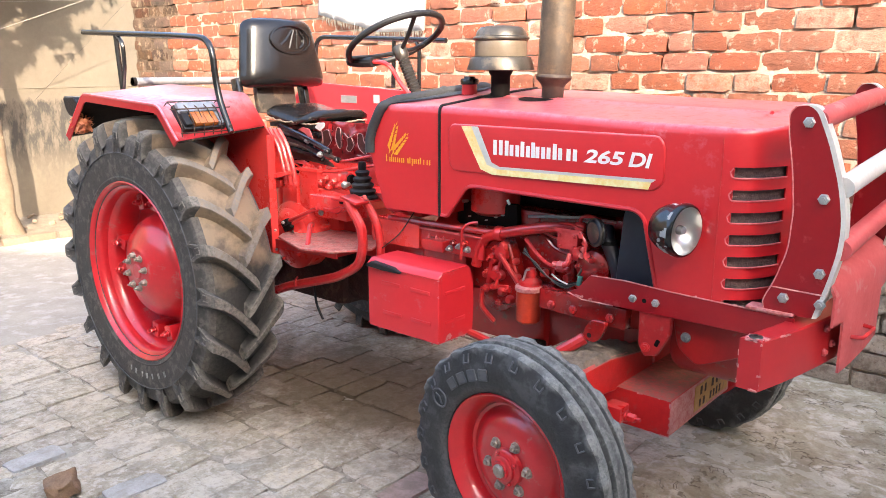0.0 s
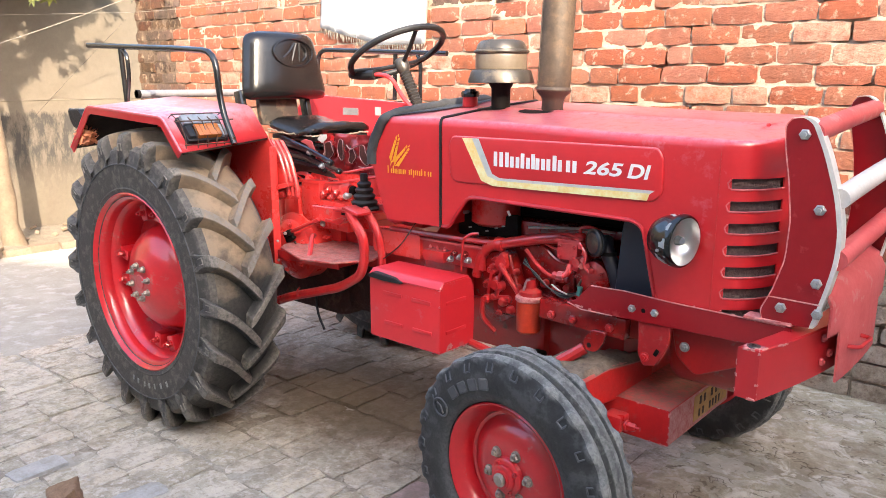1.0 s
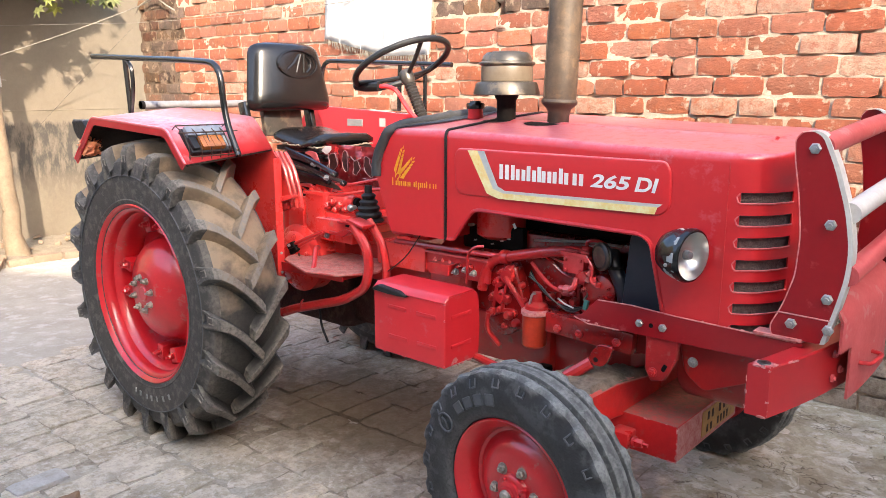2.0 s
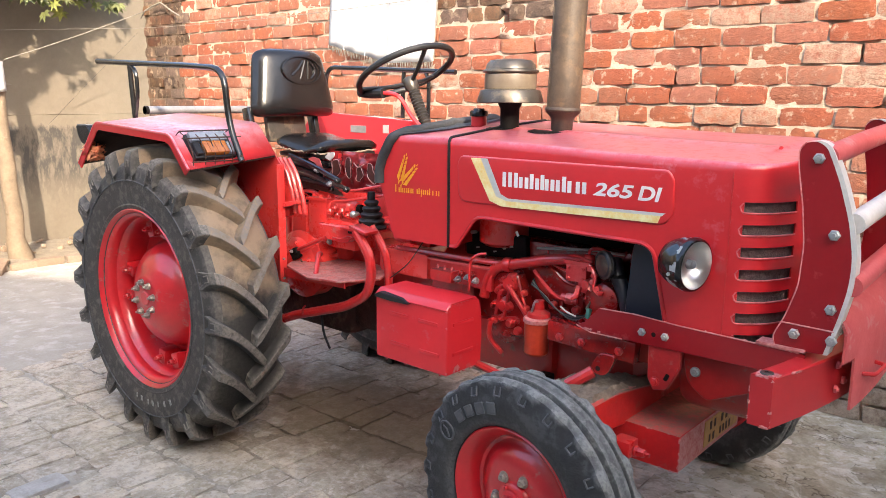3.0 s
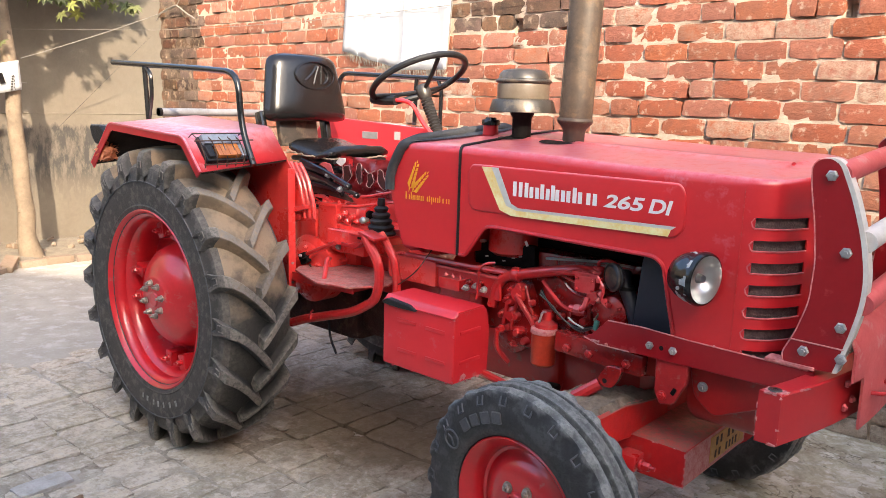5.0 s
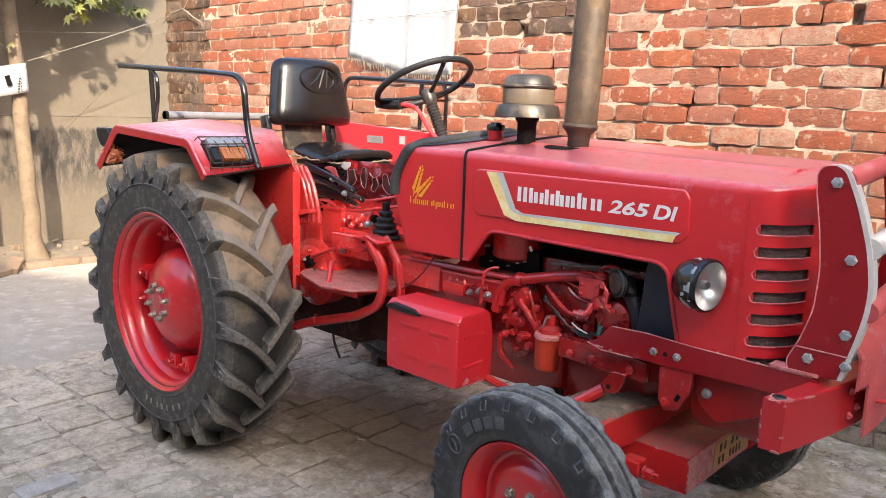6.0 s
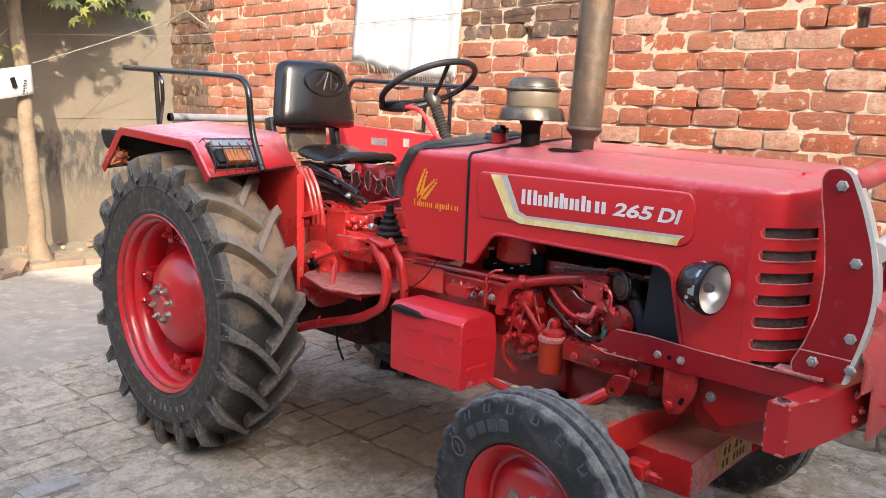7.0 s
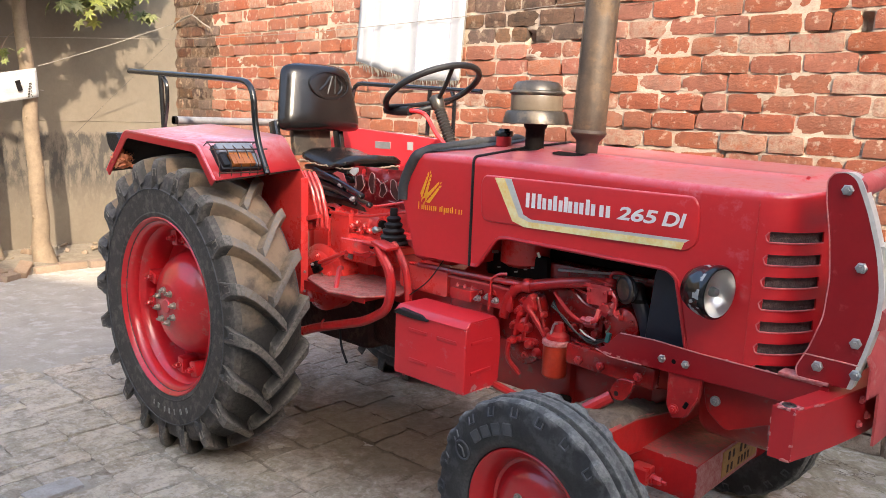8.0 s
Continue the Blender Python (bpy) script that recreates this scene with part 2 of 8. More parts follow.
FILM_EDGE = material("milky_film_fold", (0.46, 0.26, 0.24), (0.26, 0.09, 0.085), rough=0.25, scale=40, fine=120, bump=0.1, coat=0.6)
PUMP_RED = material("glossy_pump_paint", (0.70, 0.055, 0.060), (0.58, 0.030, 0.034), rough=0.25, scale=20, fine=80, bump=0.1, bump_scale=40, coat=0.9)
FILTER_RED = material("orange_red_paint", (0.56, 0.055, 0.022), (0.44, 0.035, 0.015), rough=0.32, scale=20, fine=80, bump=0.05, coat=0.6)
PLATFORM_RED = material("scuffed_red_paint", (0.55, 0.03, 0.03), (0.40, 0.025, 0.025), rough=0.5, scale=10, fine=60, bump=0.3, dust=(0.48, 0.33, 0.28), dust_amount=0.5, dust_scale=12, dust_sheen_up=0.72,
                        stain=((0.15, 0.045, 0.038), 0.55, 22))
CHASSIS_BOX = material("toolbox_red_paint", (0.60, 0.022, 0.030), (0.55, 0.018, 0.025), rough=0.36, scale=4, fine=40, bump=0.01, coat=0.25, dust=(0.50, 0.12, 0.12), dust_amount=0.02, dust_scale=14)
MUD = material("dried_mud_cake", (0.27, 0.215, 0.16), (0.13, 0.10, 0.075), rough=0.95, scale=16, fine=90, bump=0.9, bump_scale=60, spec=0.2)
BEAM_RED = material("dusty_topped_red_paint", (0.62, 0.022, 0.022), (0.46, 0.016, 0.018), rough=0.36, scale=8, fine=50, bump=0.1, bump_scale=30, coat=0.3,
                    dust=(0.27, 0.165, 0.13), dust_amount=0.06, dust_scale=10, dust_sheen_up=0.85)
PIPE_GREY = material("grey_pipe_paint", (0.22, 0.22, 0.225), (0.15, 0.15, 0.155), rough=0.4, scale=20, fine=90, bump=0.05)
BRICK_LOOK = dict(rough=0.92, scale=24, fine=130, bump=0.8, bump_scale=75, dust=(0.42, 0.305, 0.225), dust_amount=0.13, dust_scale=22, rough_var=0.06, stain=((0.17, 0.080, 0.056), 0.30, 6),
                  pale=(0.37, 0.255, 0.185), spec=0.25)
BRICK = material("red_brick", (0.300, 0.108, 0.064), (0.235, 0.080, 0.048), random=0.24, **BRICK_LOOK)
BRICK_FAR = material("red_brick_rest", (0.300, 0.108, 0.064), (0.235, 0.080, 0.048), island=0.24, **BRICK_LOOK)
DUSTY_BRICK = material("grey_dusty_brick", (0.40, 0.345, 0.285), (0.26, 0.20, 0.155), rough=0.95, scale=11, fine=90, bump=1.0, bump_scale=65, island=0.3, spec=0.25,
                       stain=((0.11, 0.080, 0.060), 0.55, 12))
OLD_BRICK = material("weathered_brick", (0.150, 0.082, 0.054), (0.058, 0.040, 0.030), rough=0.94, scale=9, fine=80, bump=0.8, bump_scale=65, island=0.7,
                     dust=(0.26, 0.19, 0.13), dust_amount=0.20, dust_scale=13, spec=0.25)
MORTAR = material("lime_mortar", (0.50, 0.41, 0.32), (0.34, 0.265, 0.20), rough=0.96, scale=9, fine=90, bump=0.9, bump_scale=60, spec=0.2)
OLD_MORTAR = material("dark_old_mortar", (0.19, 0.135, 0.095), (0.085, 0.060, 0.045), rough=0.96, scale=9, fine=90, bump=0.9, bump_scale=60, spec=0.2)
PAVE_LOOK = dict(rough=0.92, scale=22, fine=150, bump=1.0, bump_scale=90, dust=(0.62, 0.57, 0.49), dust_amount=0.34, dust_scale=34, spec=0.25, stain=((0.21, 0.170, 0.118), 0.50, 10))
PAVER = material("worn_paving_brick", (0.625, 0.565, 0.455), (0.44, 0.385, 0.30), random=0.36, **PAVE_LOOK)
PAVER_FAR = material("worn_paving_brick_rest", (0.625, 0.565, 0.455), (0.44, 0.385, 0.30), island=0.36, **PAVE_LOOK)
PAVER_PALE = material("pale_paving_brick", (0.50, 0.495, 0.475), (0.37, 0.355, 0.33), rough=0.88, scale=14, fine=110, bump=0.7, bump_scale=80, stain=((0.30, 0.27, 0.225), 0.5, 12))
PAVER_PINK = material("pinkish_paving_brick", (0.46, 0.335, 0.295), (0.34, 0.245, 0.21), rough=0.9, scale=18, fine=110, bump=0.7, bump_scale=80, stain=((0.24, 0.20, 0.16), 0.5, 9))
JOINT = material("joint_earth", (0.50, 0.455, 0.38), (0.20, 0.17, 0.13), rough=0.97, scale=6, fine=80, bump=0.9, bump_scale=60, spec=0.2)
SOIL = material("dusty_cement_screed", (0.45, 0.42, 0.365), (0.35, 0.32, 0.27), rough=0.97, scale=5, fine=60, bump=0.8, bump_scale=55,
                dust=(0.50, 0.475, 0.435), dust_amount=0.25, dust_scale=9, spec=0.2)
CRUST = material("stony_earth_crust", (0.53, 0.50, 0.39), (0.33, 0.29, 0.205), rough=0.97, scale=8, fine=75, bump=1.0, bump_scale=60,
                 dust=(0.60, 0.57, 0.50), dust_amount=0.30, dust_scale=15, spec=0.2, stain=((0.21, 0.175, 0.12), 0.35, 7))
PLASTER = material("cement_plaster", (0.48, 0.41, 0.31), (0.40, 0.335, 0.25), rough=0.93, scale=2.2, fine=25, bump=0.25, bump_scale=30)
CLOTH = material("white_cotton_cloth", (0.47, 0.47, 0.468), (0.41, 0.41, 0.413), rough=0.9, scale=3, fine=300, bump=0.25, bump_scale=300)
STRIPE = material("grey_blue_thread", (0.30, 0.31, 0.36), (0.25, 0.26, 0.30), rough=0.9, scale=20, fine=200, bump=0.1)
BARK = material("smooth_tan_bark", (0.235, 0.175, 0.115), (0.155, 0.115, 0.076), rough=0.9, scale=8, fine=50, bump=0.6, bump_scale=40)
LEAF = material("green_leaf", (0.170, 0.175, 0.045), (0.080, 0.100, 0.022), rough=0.55, scale=9, fine=60, bump=0.1, island=0.5)
ROPE = material("pale_rope", (0.24, 0.215, 0.18), (0.17, 0.15, 0.125), rough=0.9, scale=60, fine=200, bump=0.3)
CARD = material("soiled_white_card", (0.40, 0.395, 0.385), (0.29, 0.285, 0.275), rough=0.8, scale=9, fine=60, bump=0.3, bump_scale=20)
CLAY = material("terracotta_brick_lump", (0.30, 0.19, 0.115), (0.20, 0.12, 0.072), rough=0.95, scale=30, fine=120, bump=0.9, bump_scale=70)
def stained():
    """Plaster with a band of dark weathering whose ragged edges run down in drips."""
    m = material("stained_cement_plaster", (0.166, 0.137, 0.101), (0.136, 0.111, 0.081), rough=0.93, scale=2.2, fine=25, bump=0.25, bump_scale=30)
    n, l = m.node_tree.nodes, m.node_tree.links
    b = n["Principled BSDF"]
    src = b.inputs["Base Color"].links[0].from_socket
    geo = n.new("ShaderNodeNewGeometry")
    sep = n.new("ShaderNodeSeparateXYZ")
    l.new(geo.outputs["Position"], sep.inputs[0])
    mp = n.new("ShaderNodeMapping")
    mp.inputs["Scale"].default_value = (13, 13, 4.2)
    l.new(geo.outputs["Position"], mp.inputs[0])
    nz = n.new("ShaderNodeTexNoise")
    nz.inputs["Scale"].default_value, nz.inputs["Detail"].default_value, nz.inputs["Roughness"].default_value = 1.0, 6, 0.7
    l.new(mp.outputs[0], nz.inputs["Vector"])
    def op(kind, a, c, d=0.0, clamp=False):
        x = n.new("ShaderNodeMath")
        x.operation, x.use_clamp = kind, clamp
        for sock, v in zip(x.inputs, (a, c, d)):
            if isinstance(v, float):
                sock.default_value = v
            else:
                l.new(v, sock)
        return x.outputs[0]
    top = op("MULTIPLY", op("SUBTRACT", op("MULTIPLY_ADD", nz.outputs[0], 0.20, 1.06), sep.outputs["Z"]), 22.0, clamp=True)
    bot = op("MULTIPLY", op("SUBTRACT", sep.outputs["Z"], op("MULTIPLY_ADD", nz.outputs[0], 1.05, -0.08)), 4.5, clamp=True)
    patch = op("MULTIPLY", op("SUBTRACT", nz.outputs[0], 0.42), 7.0, clamp=True)
    mask = op("MULTIPLY", op("MULTIPLY", top, bot), op("MULTIPLY_ADD", patch, 0.72, 0.24))
    mx = n.new("ShaderNodeMix")
    mx.data_type = "RGBA"
    l.new(mask, mx.inputs["Factor"])
    l.new(src, mx.inputs["A"])
    mx.inputs["B"].default_value = (0.046, 0.041, 0.036, 1)
    l.new(mx.outputs["Result"], b.inputs["Base Color"])
    return m


STAINED_PLASTER = stained()


def oil_and_shade(m):
    """Old oil in the paving, plus the shade under the tractor put into colour, with a ragged edge."""
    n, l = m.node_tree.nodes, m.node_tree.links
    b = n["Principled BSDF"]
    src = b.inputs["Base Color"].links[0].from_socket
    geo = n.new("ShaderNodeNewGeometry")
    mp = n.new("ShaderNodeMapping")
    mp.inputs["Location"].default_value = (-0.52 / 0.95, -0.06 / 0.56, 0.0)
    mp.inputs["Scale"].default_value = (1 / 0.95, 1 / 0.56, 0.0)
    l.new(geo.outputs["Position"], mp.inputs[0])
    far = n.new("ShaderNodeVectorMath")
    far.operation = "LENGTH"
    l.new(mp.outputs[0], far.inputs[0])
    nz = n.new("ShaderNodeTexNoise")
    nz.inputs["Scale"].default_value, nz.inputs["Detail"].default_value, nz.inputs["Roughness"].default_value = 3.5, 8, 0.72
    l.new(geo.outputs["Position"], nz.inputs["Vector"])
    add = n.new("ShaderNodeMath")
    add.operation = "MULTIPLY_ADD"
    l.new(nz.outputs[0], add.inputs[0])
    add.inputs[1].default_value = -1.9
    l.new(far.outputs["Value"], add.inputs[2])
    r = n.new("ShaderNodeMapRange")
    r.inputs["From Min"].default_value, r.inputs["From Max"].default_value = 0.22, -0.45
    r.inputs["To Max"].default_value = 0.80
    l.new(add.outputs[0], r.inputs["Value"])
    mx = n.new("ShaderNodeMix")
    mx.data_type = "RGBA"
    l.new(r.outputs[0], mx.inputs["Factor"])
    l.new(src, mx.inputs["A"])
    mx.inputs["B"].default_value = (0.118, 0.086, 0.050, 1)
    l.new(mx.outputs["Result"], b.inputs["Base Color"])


def stony(m, size, strength):
    """Flat chips of stone and mortar trodden into the earth: pale and dark cells with dirty seams between them."""
    n, l = m.node_tree.nodes, m.node_tree.links
    b = n["Principled BSDF"]
    src = b.inputs["Base Color"].links[0].from_socket
    geo = n.new("ShaderNodeNewGeometry")
    nz = n.new("ShaderNodeTexNoise")
    nz.inputs["Scale"].default_value, nz.inputs["Detail"].default_value = size * 0.8, 6
    l.new(geo.outputs["Position"], nz.inputs["Vector"])
    bend = n.new("ShaderNodeVectorMath")
    bend.operation = "MULTIPLY_ADD"
    l.new(nz.outputs["Color"], bend.inputs[0])
    bend.inputs[1].default_value = (3.4 / size, 3.4 / size, 0)
    l.new(geo.outputs["Position"], bend.inputs[2])
    squash = n.new("ShaderNodeMapping")
    squash.inputs["Rotation"].default_value = (0, 0, radians(25))
    squash.inputs["Scale"].default_value = (1.0, 1.7, 1.0)
    l.new(bend.outputs[0], squash.inputs[0])
    cell = n.new("ShaderNodeTexVoronoi")
    cell.voronoi_dimensions = "2D"
    seam = n.new("ShaderNodeTexVoronoi")
    seam.voronoi_dimensions, seam.feature = "2D", "DISTANCE_TO_EDGE"
    for v in (cell, seam):
        v.inputs["Scale"].default_value = size
        l.new(squash.outputs[0], v.inputs["Vector"])
    tone = n.new("ShaderNodeSeparateColor")
    l.new(cell.outputs["Color"], tone.inputs[0])
    def ramp(src, lo, hi, a, b):
        r = n.new("ShaderNodeMapRange")
        for key, v in (("From Min", lo), ("From Max", hi), ("To Min", a), ("To Max", b)):
            r.inputs[key].default_value = v
        l.new(src, r.inputs["Value"])
        return r.outputs[0]
    def mix(fac, a, c):
        x = n.new("ShaderNodeMix")
        x.data_type = "RGBA"
        l.new(fac, x.inputs["Factor"])
        l.new(a, x.inputs["A"])
        x.inputs["B"].default_value = (*c, 1)
        return x.outputs["Result"]
    def cloud(scale, shift):
        at = n.new("ShaderNodeMapping")
        at.inputs["Location"].default_value = (shift, shift * 0.7, 0)
        at.inputs["Rotation"].default_value = (0, 0, radians(20))
        at.inputs["Scale"].default_value = (1.0, 1.2, 1.0)
        l.new(geo.outputs["Position"], at.inputs[0])
        c = n.new("ShaderNodeTexNoise")
        c.inputs["Scale"].default_value, c.inputs["Detail"].default_value, c.inputs["Roughness"].default_value = scale, 9, 0.66
        c.inputs["Distortion"].default_value = 0.6
        l.new(at.outputs[0], c.inputs["Vector"])
        return c.outputs[0]
    def times(a, c):
        x = n.new("ShaderNodeMath")
        x.operation = "MULTIPLY"
        l.new(a, x.inputs[0])
        l.new(c, x.inputs[1])
        return x.outputs[0]
    col = mix(ramp(cloud(size * 0.42, 3.0), 0.44, 0.62, 0.0, 0.85 * strength), src, (0.22, 0.185, 0.125))
    col = mix(ramp(cloud(size * 0.62, 8.0), 0.55, 0.63, 0.0, 1.1 * strength), col, (0.62, 0.60, 0.52))
    col = mix(ramp(tone.outputs[0], 0.70, 0.98, 0.0, 0.55 * strength), col, (0.60, 0.575, 0.50))
    broken = ramp(cloud(size * 0.5, 14.0), 0.50, 0.58, 0.0, 1.0)
    col = mix(times(ramp(seam.outputs["Distance"], 0.09, 0.0, 0.0, 1.1 * strength), broken), col, (0.10, 0.082, 0.056))
    col = mix(ramp(cloud(size * 1.9, 21.0), 0.60, 0.66, 0.0, 0.9 * strength), col, (0.12, 0.098, 0.066))
    l.new(col, b.inputs["Base Color"])


stony(CRUST, 10.0, 0.80)
stony(JOINT, 16.0, 0.5)
# ground colours carry the oil patch and painted shade under the tractor
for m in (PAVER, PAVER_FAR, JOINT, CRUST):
    oil_and_shade(m)


# ---------------------------------------------------------------- mesh helpers
def part(name, bm, mat, parent=None, label="", smooth=35):
    """Links a bmesh as one mesh object, under a thing or a part where one is given."""
    bmesh.ops.recalc_face_normals(bm, faces=bm.faces)
    me = bpy.data.meshes.new(name)
    bm.to_mesh(me)
    bm.free()
    me.materials.append(mat)
    if smooth:
        me.polygons.foreach_set("use_smooth", [True] * len(me.polygons))
        me.set_sharp_from_angle(angle=radians(smooth))
    ob = new(name, me)
    if parent is not None:
        ob.parent = parent
    if label:
        ob["label"] = label
    return ob


def box(size, at=(0, 0, 0), bevel=0.004, rot=None, seg=2, bm=None):
    out = bm or bmesh.new()
    t = bmesh.new()
    bmesh.ops.create_cube(t, size=1.0)
    bmesh.ops.scale(t, vec=size, verts=t.verts)
    if bevel:
        bmesh.ops.bevel(t, geom=t.edges[:], offset=bevel, segments=seg, affect="EDGES", profile=0.6)
    if rot is not None:
        bmesh.ops.transform(t, matrix=Euler([radians(a) for a in rot]).to_matrix().to_4x4(), verts=t.verts)
    bmesh.ops.translate(t, vec=at, verts=t.verts)
    return merge(out, t)


def merge(out, t):
    me = bpy.data.meshes.new("tmp")
    t.to_mesh(me)
    t.free()
    out.from_mesh(me)
    bpy.data.meshes.remove(me)
    return out


def lathe(profile, at=(0, 0, 0), axis="y", n=48, bm=None, rot=None, close=False):
    """Turns (radius, along) pairs round an axis through at."""
    out = bm or bmesh.new()
    t = bmesh.new()
    rings = []
    for r, a in profile:
        ring = []
        for k in range(n):
            u = 2 * math.pi * k / n
            c, s = r * math.cos(u), r * math.sin(u)
            ring.append(t.verts.new({"y": (c, a, s), "z": (c, s, a), "x": (a, c, s)}[axis]))
        rings.append(ring)
    for p, q in zip(rings, rings[1:]):
        for k in range(n):
            t.faces.new((p[k], p[(k + 1) % n], q[(k + 1) % n], q[k]))
    for ring, pr in ((rings[0], profile[0]), (rings[-1], profile[-1])):
        if close and pr[0] > 1e-5:
            t.faces.new(ring)
    bmesh.ops.remove_doubles(t, verts=t.verts, dist=1e-6)
    if rot is not None:
        bmesh.ops.transform(t, matrix=Euler([radians(a) for a in rot]).to_matrix().to_4x4(), verts=t.verts)
    bmesh.ops.translate(t, vec=at, verts=t.verts)
    return merge(out, t)


def rounded(points, radius=0.03, steps=4):
    """A path with its inner corners rounded."""
    pts = [V(p) for p in points]
    out = [pts[0]]
    for a, b, c in zip(pts, pts[1:], pts[2:]):
        r = min(radius, (a - b).length * 0.45, (c - b).length * 0.45)
        p, q = b + (a - b).normalized() * r, b + (c - b).normalized() * r
        for k in range(steps + 1):
            u = k / steps
            out.append(p * (1 - u) ** 2 + b * 2 * u * (1 - u) + q * u * u)
    out.append(pts[-1])
    return out


def tube(points, radius, n=10, corner=0.03, bm=None, caps=True, taper=None):
    """A round bar along a path."""
    out = bm or bmesh.new()
    t = bmesh.new()
    pts = rounded(points, corner) if corner else [V(p) for p in points]
    rings = []
    side = None
    for i, p in enumerate(pts):
        d = (pts[min(i + 1, len(pts) - 1)] - pts[max(i - 1, 0)]).normalized()
        if side is None:
            side = d.orthogonal().normalized()
        side = (side - d * side.dot(d)).normalized()
        up = d.cross(side)
        r = radius if taper is None else radius + (taper - radius) * i / (len(pts) - 1)
        rings.append([t.verts.new(p + (side * math.cos(u) + up * math.sin(u)) * r) for u in (2 * math.pi * k / n for k in range(n))])
    for p, q in zip(rings, rings[1:]):
        for k in range(n):
            t.faces.new((p[k], p[(k + 1) % n], q[(k + 1) % n], q[k]))
    if caps:
        t.faces.new(rings[0])
        t.faces.new(rings[-1])
    return merge(out, t)


def flat(outline, y0, y1, axis="y", bevel=0.0, bm=None):
    """A plate: an outline of (a, b) pairs given thickness along an axis. y: pairs are x, z; x: pairs are y, z; z: pairs are x, y."""
    out = bm or bmesh.new()
    t = bmesh.new()
    def at(a, b, c):
        return {"y": (a, c, b), "x": (c, a, b), "z": (a, b, c)}[axis]
    low = [t.verts.new(at(a, b, y0)) for a, b in outline]
    f = t.faces.new(low)
    got = bmesh.ops.extrude_face_region(t, geom=[f])
    d = at(0, 0, y1 - y0)
    bmesh.ops.translate(t, vec=d, verts=[g for g in got["geom"] if isinstance(g, bmesh.types.BMVert)])
    bmesh.ops.recalc_face_normals(t, faces=t.faces)
    if bevel:
        bmesh.ops.bevel(t, geom=t.edges[:], offset=bevel, segments=1, affect="EDGES")
    return merge(out, t)


def soft(outline, radius=0.02, steps=4):
    """A closed outline with rounded corners."""
    out = []
    n = len(outline)
    for i in range(n):
        a, b, c = V(outline[i - 1]), V(outline[i]), V(outline[(i + 1) % n])
        r = min(radius, (a - b).length * 0.45, (c - b).length * 0.45)
        p, q = b + (a - b).normalized() * r, b + (c - b).normalized() * r
        for k in range(steps + 1):
            u = k / steps
            v = p * (1 - u) ** 2 + b * 2 * u * (1 - u) + q * u * u
            out.append((v.x, v.y))
    return out


def bolt(at, way, r=0.011, h=0.008, washer=True, bm=None):
    """A hexagon head with a washer and a thread end, facing along way."""
    prof = [(0, h * 1.5), (r * 0.45, h * 1.5), (r * 0.45, h), (r * 0.8, h), (r, h * 0.8), (r, 0.0)]
    t = bmesh.new()
    lathe(prof, axis="z", n=6, bm=t)
    bmesh.ops.split_edges(t, edges=t.edges[:])
    if washer:
        lathe([(r * 1.25, h * 0.2), (r * 1.25, -0.001)], axis="z", n=14, bm=t, close=True)
    q = V((0, 0, 1)).rotation_difference(V(way)).to_matrix().to_4x4()
    bmesh.ops.transform(t, matrix=Matrix.Translation(at) @ q, verts=t.verts)
    return merge(bm or bmesh.new(), t)


def chips(a, b, n, seed, parent, size=0.010, mat=None):
    """Small flakes of lost paint strung unevenly along an edge."""
    rng = random.Random(seed)
    a, b = V(a), V(b)
    d = (b - a).normalized()
    q = V((1, 0, 0)).rotation_difference(d).to_matrix().to_4x4()
    bm = bmesh.new()
    for k in range(max(3, n * 2 // 3)):
        p = a.lerp(b, rng.random())
        L = size * rng.uniform(0.3, 1.6)
        t = box((L, rng.uniform(0.002, 0.007), rng.uniform(0.002, 0.007)), bevel=0.0009, seg=1)
        for v in t.verts:
            v.co += V((rng.uniform(-0.2, 0.2) * L, rng.uniform(-1, 1) * 0.0015, rng.uniform(-1, 1) * 0.0015))
        bmesh.ops.transform(t, matrix=Matrix.Translation(p) @ q, verts=t.verts)
        merge(bm, t)
    return tagged(part("chipped_paint", bm, mat or CHIPPED, parent, "paint flaked to pale primer"), kind="stuff")


def thing(name, label, category, at=(0, 0, 0), group="", kind=""):
    return tagged(new(name), label, category, group, kind)


def mirror(bm):
    bmesh.ops.scale(bm, vec=(1, -1, 1), verts=bm.verts)
    bmesh.ops.reverse_faces(bm, faces=bm.faces)
    return bm



# ================================================================ the setting
WALL_Y = 1.46
LEFT_X = -4.05


def sheet(name, bm, mat, label, category):
    return tagged(part(name, bm, mat, smooth=0), label, category, kind="structure")


def grid(xs, ys, height):
    """A sheet over a grid of places, lifted by height(x, y)."""
    b = bmesh.new()
    vs = [[b.verts.new((x, y, height(x, y))) for y in ys] for x in xs]
    for i in range(len(xs) - 1):
        for j in range(len(ys) - 1):
            b.faces.new((vs[i][j], vs[i + 1][j], vs[i + 1][j + 1], vs[i][j + 1]))
    return b


def steps(a, b, n):
    return [a + (b - a) * k / n for k in range(n + 1)]


def joint_height(x, y):
    """Earth in the joints between the pavers."""
    if not (-4.9 < x < 5.0 and -3.4 < y < 1.7):
        return -0.016
    return -0.0135 + 0.010 * noise.noise(V((x * 3.1, y * 3.1, 0.0))) + 0.004 * noise.noise(V((x * 9, y * 9, 4.0))) + 0.0025 * noise.noise(V((x * 26, y * 26, 8.0)))


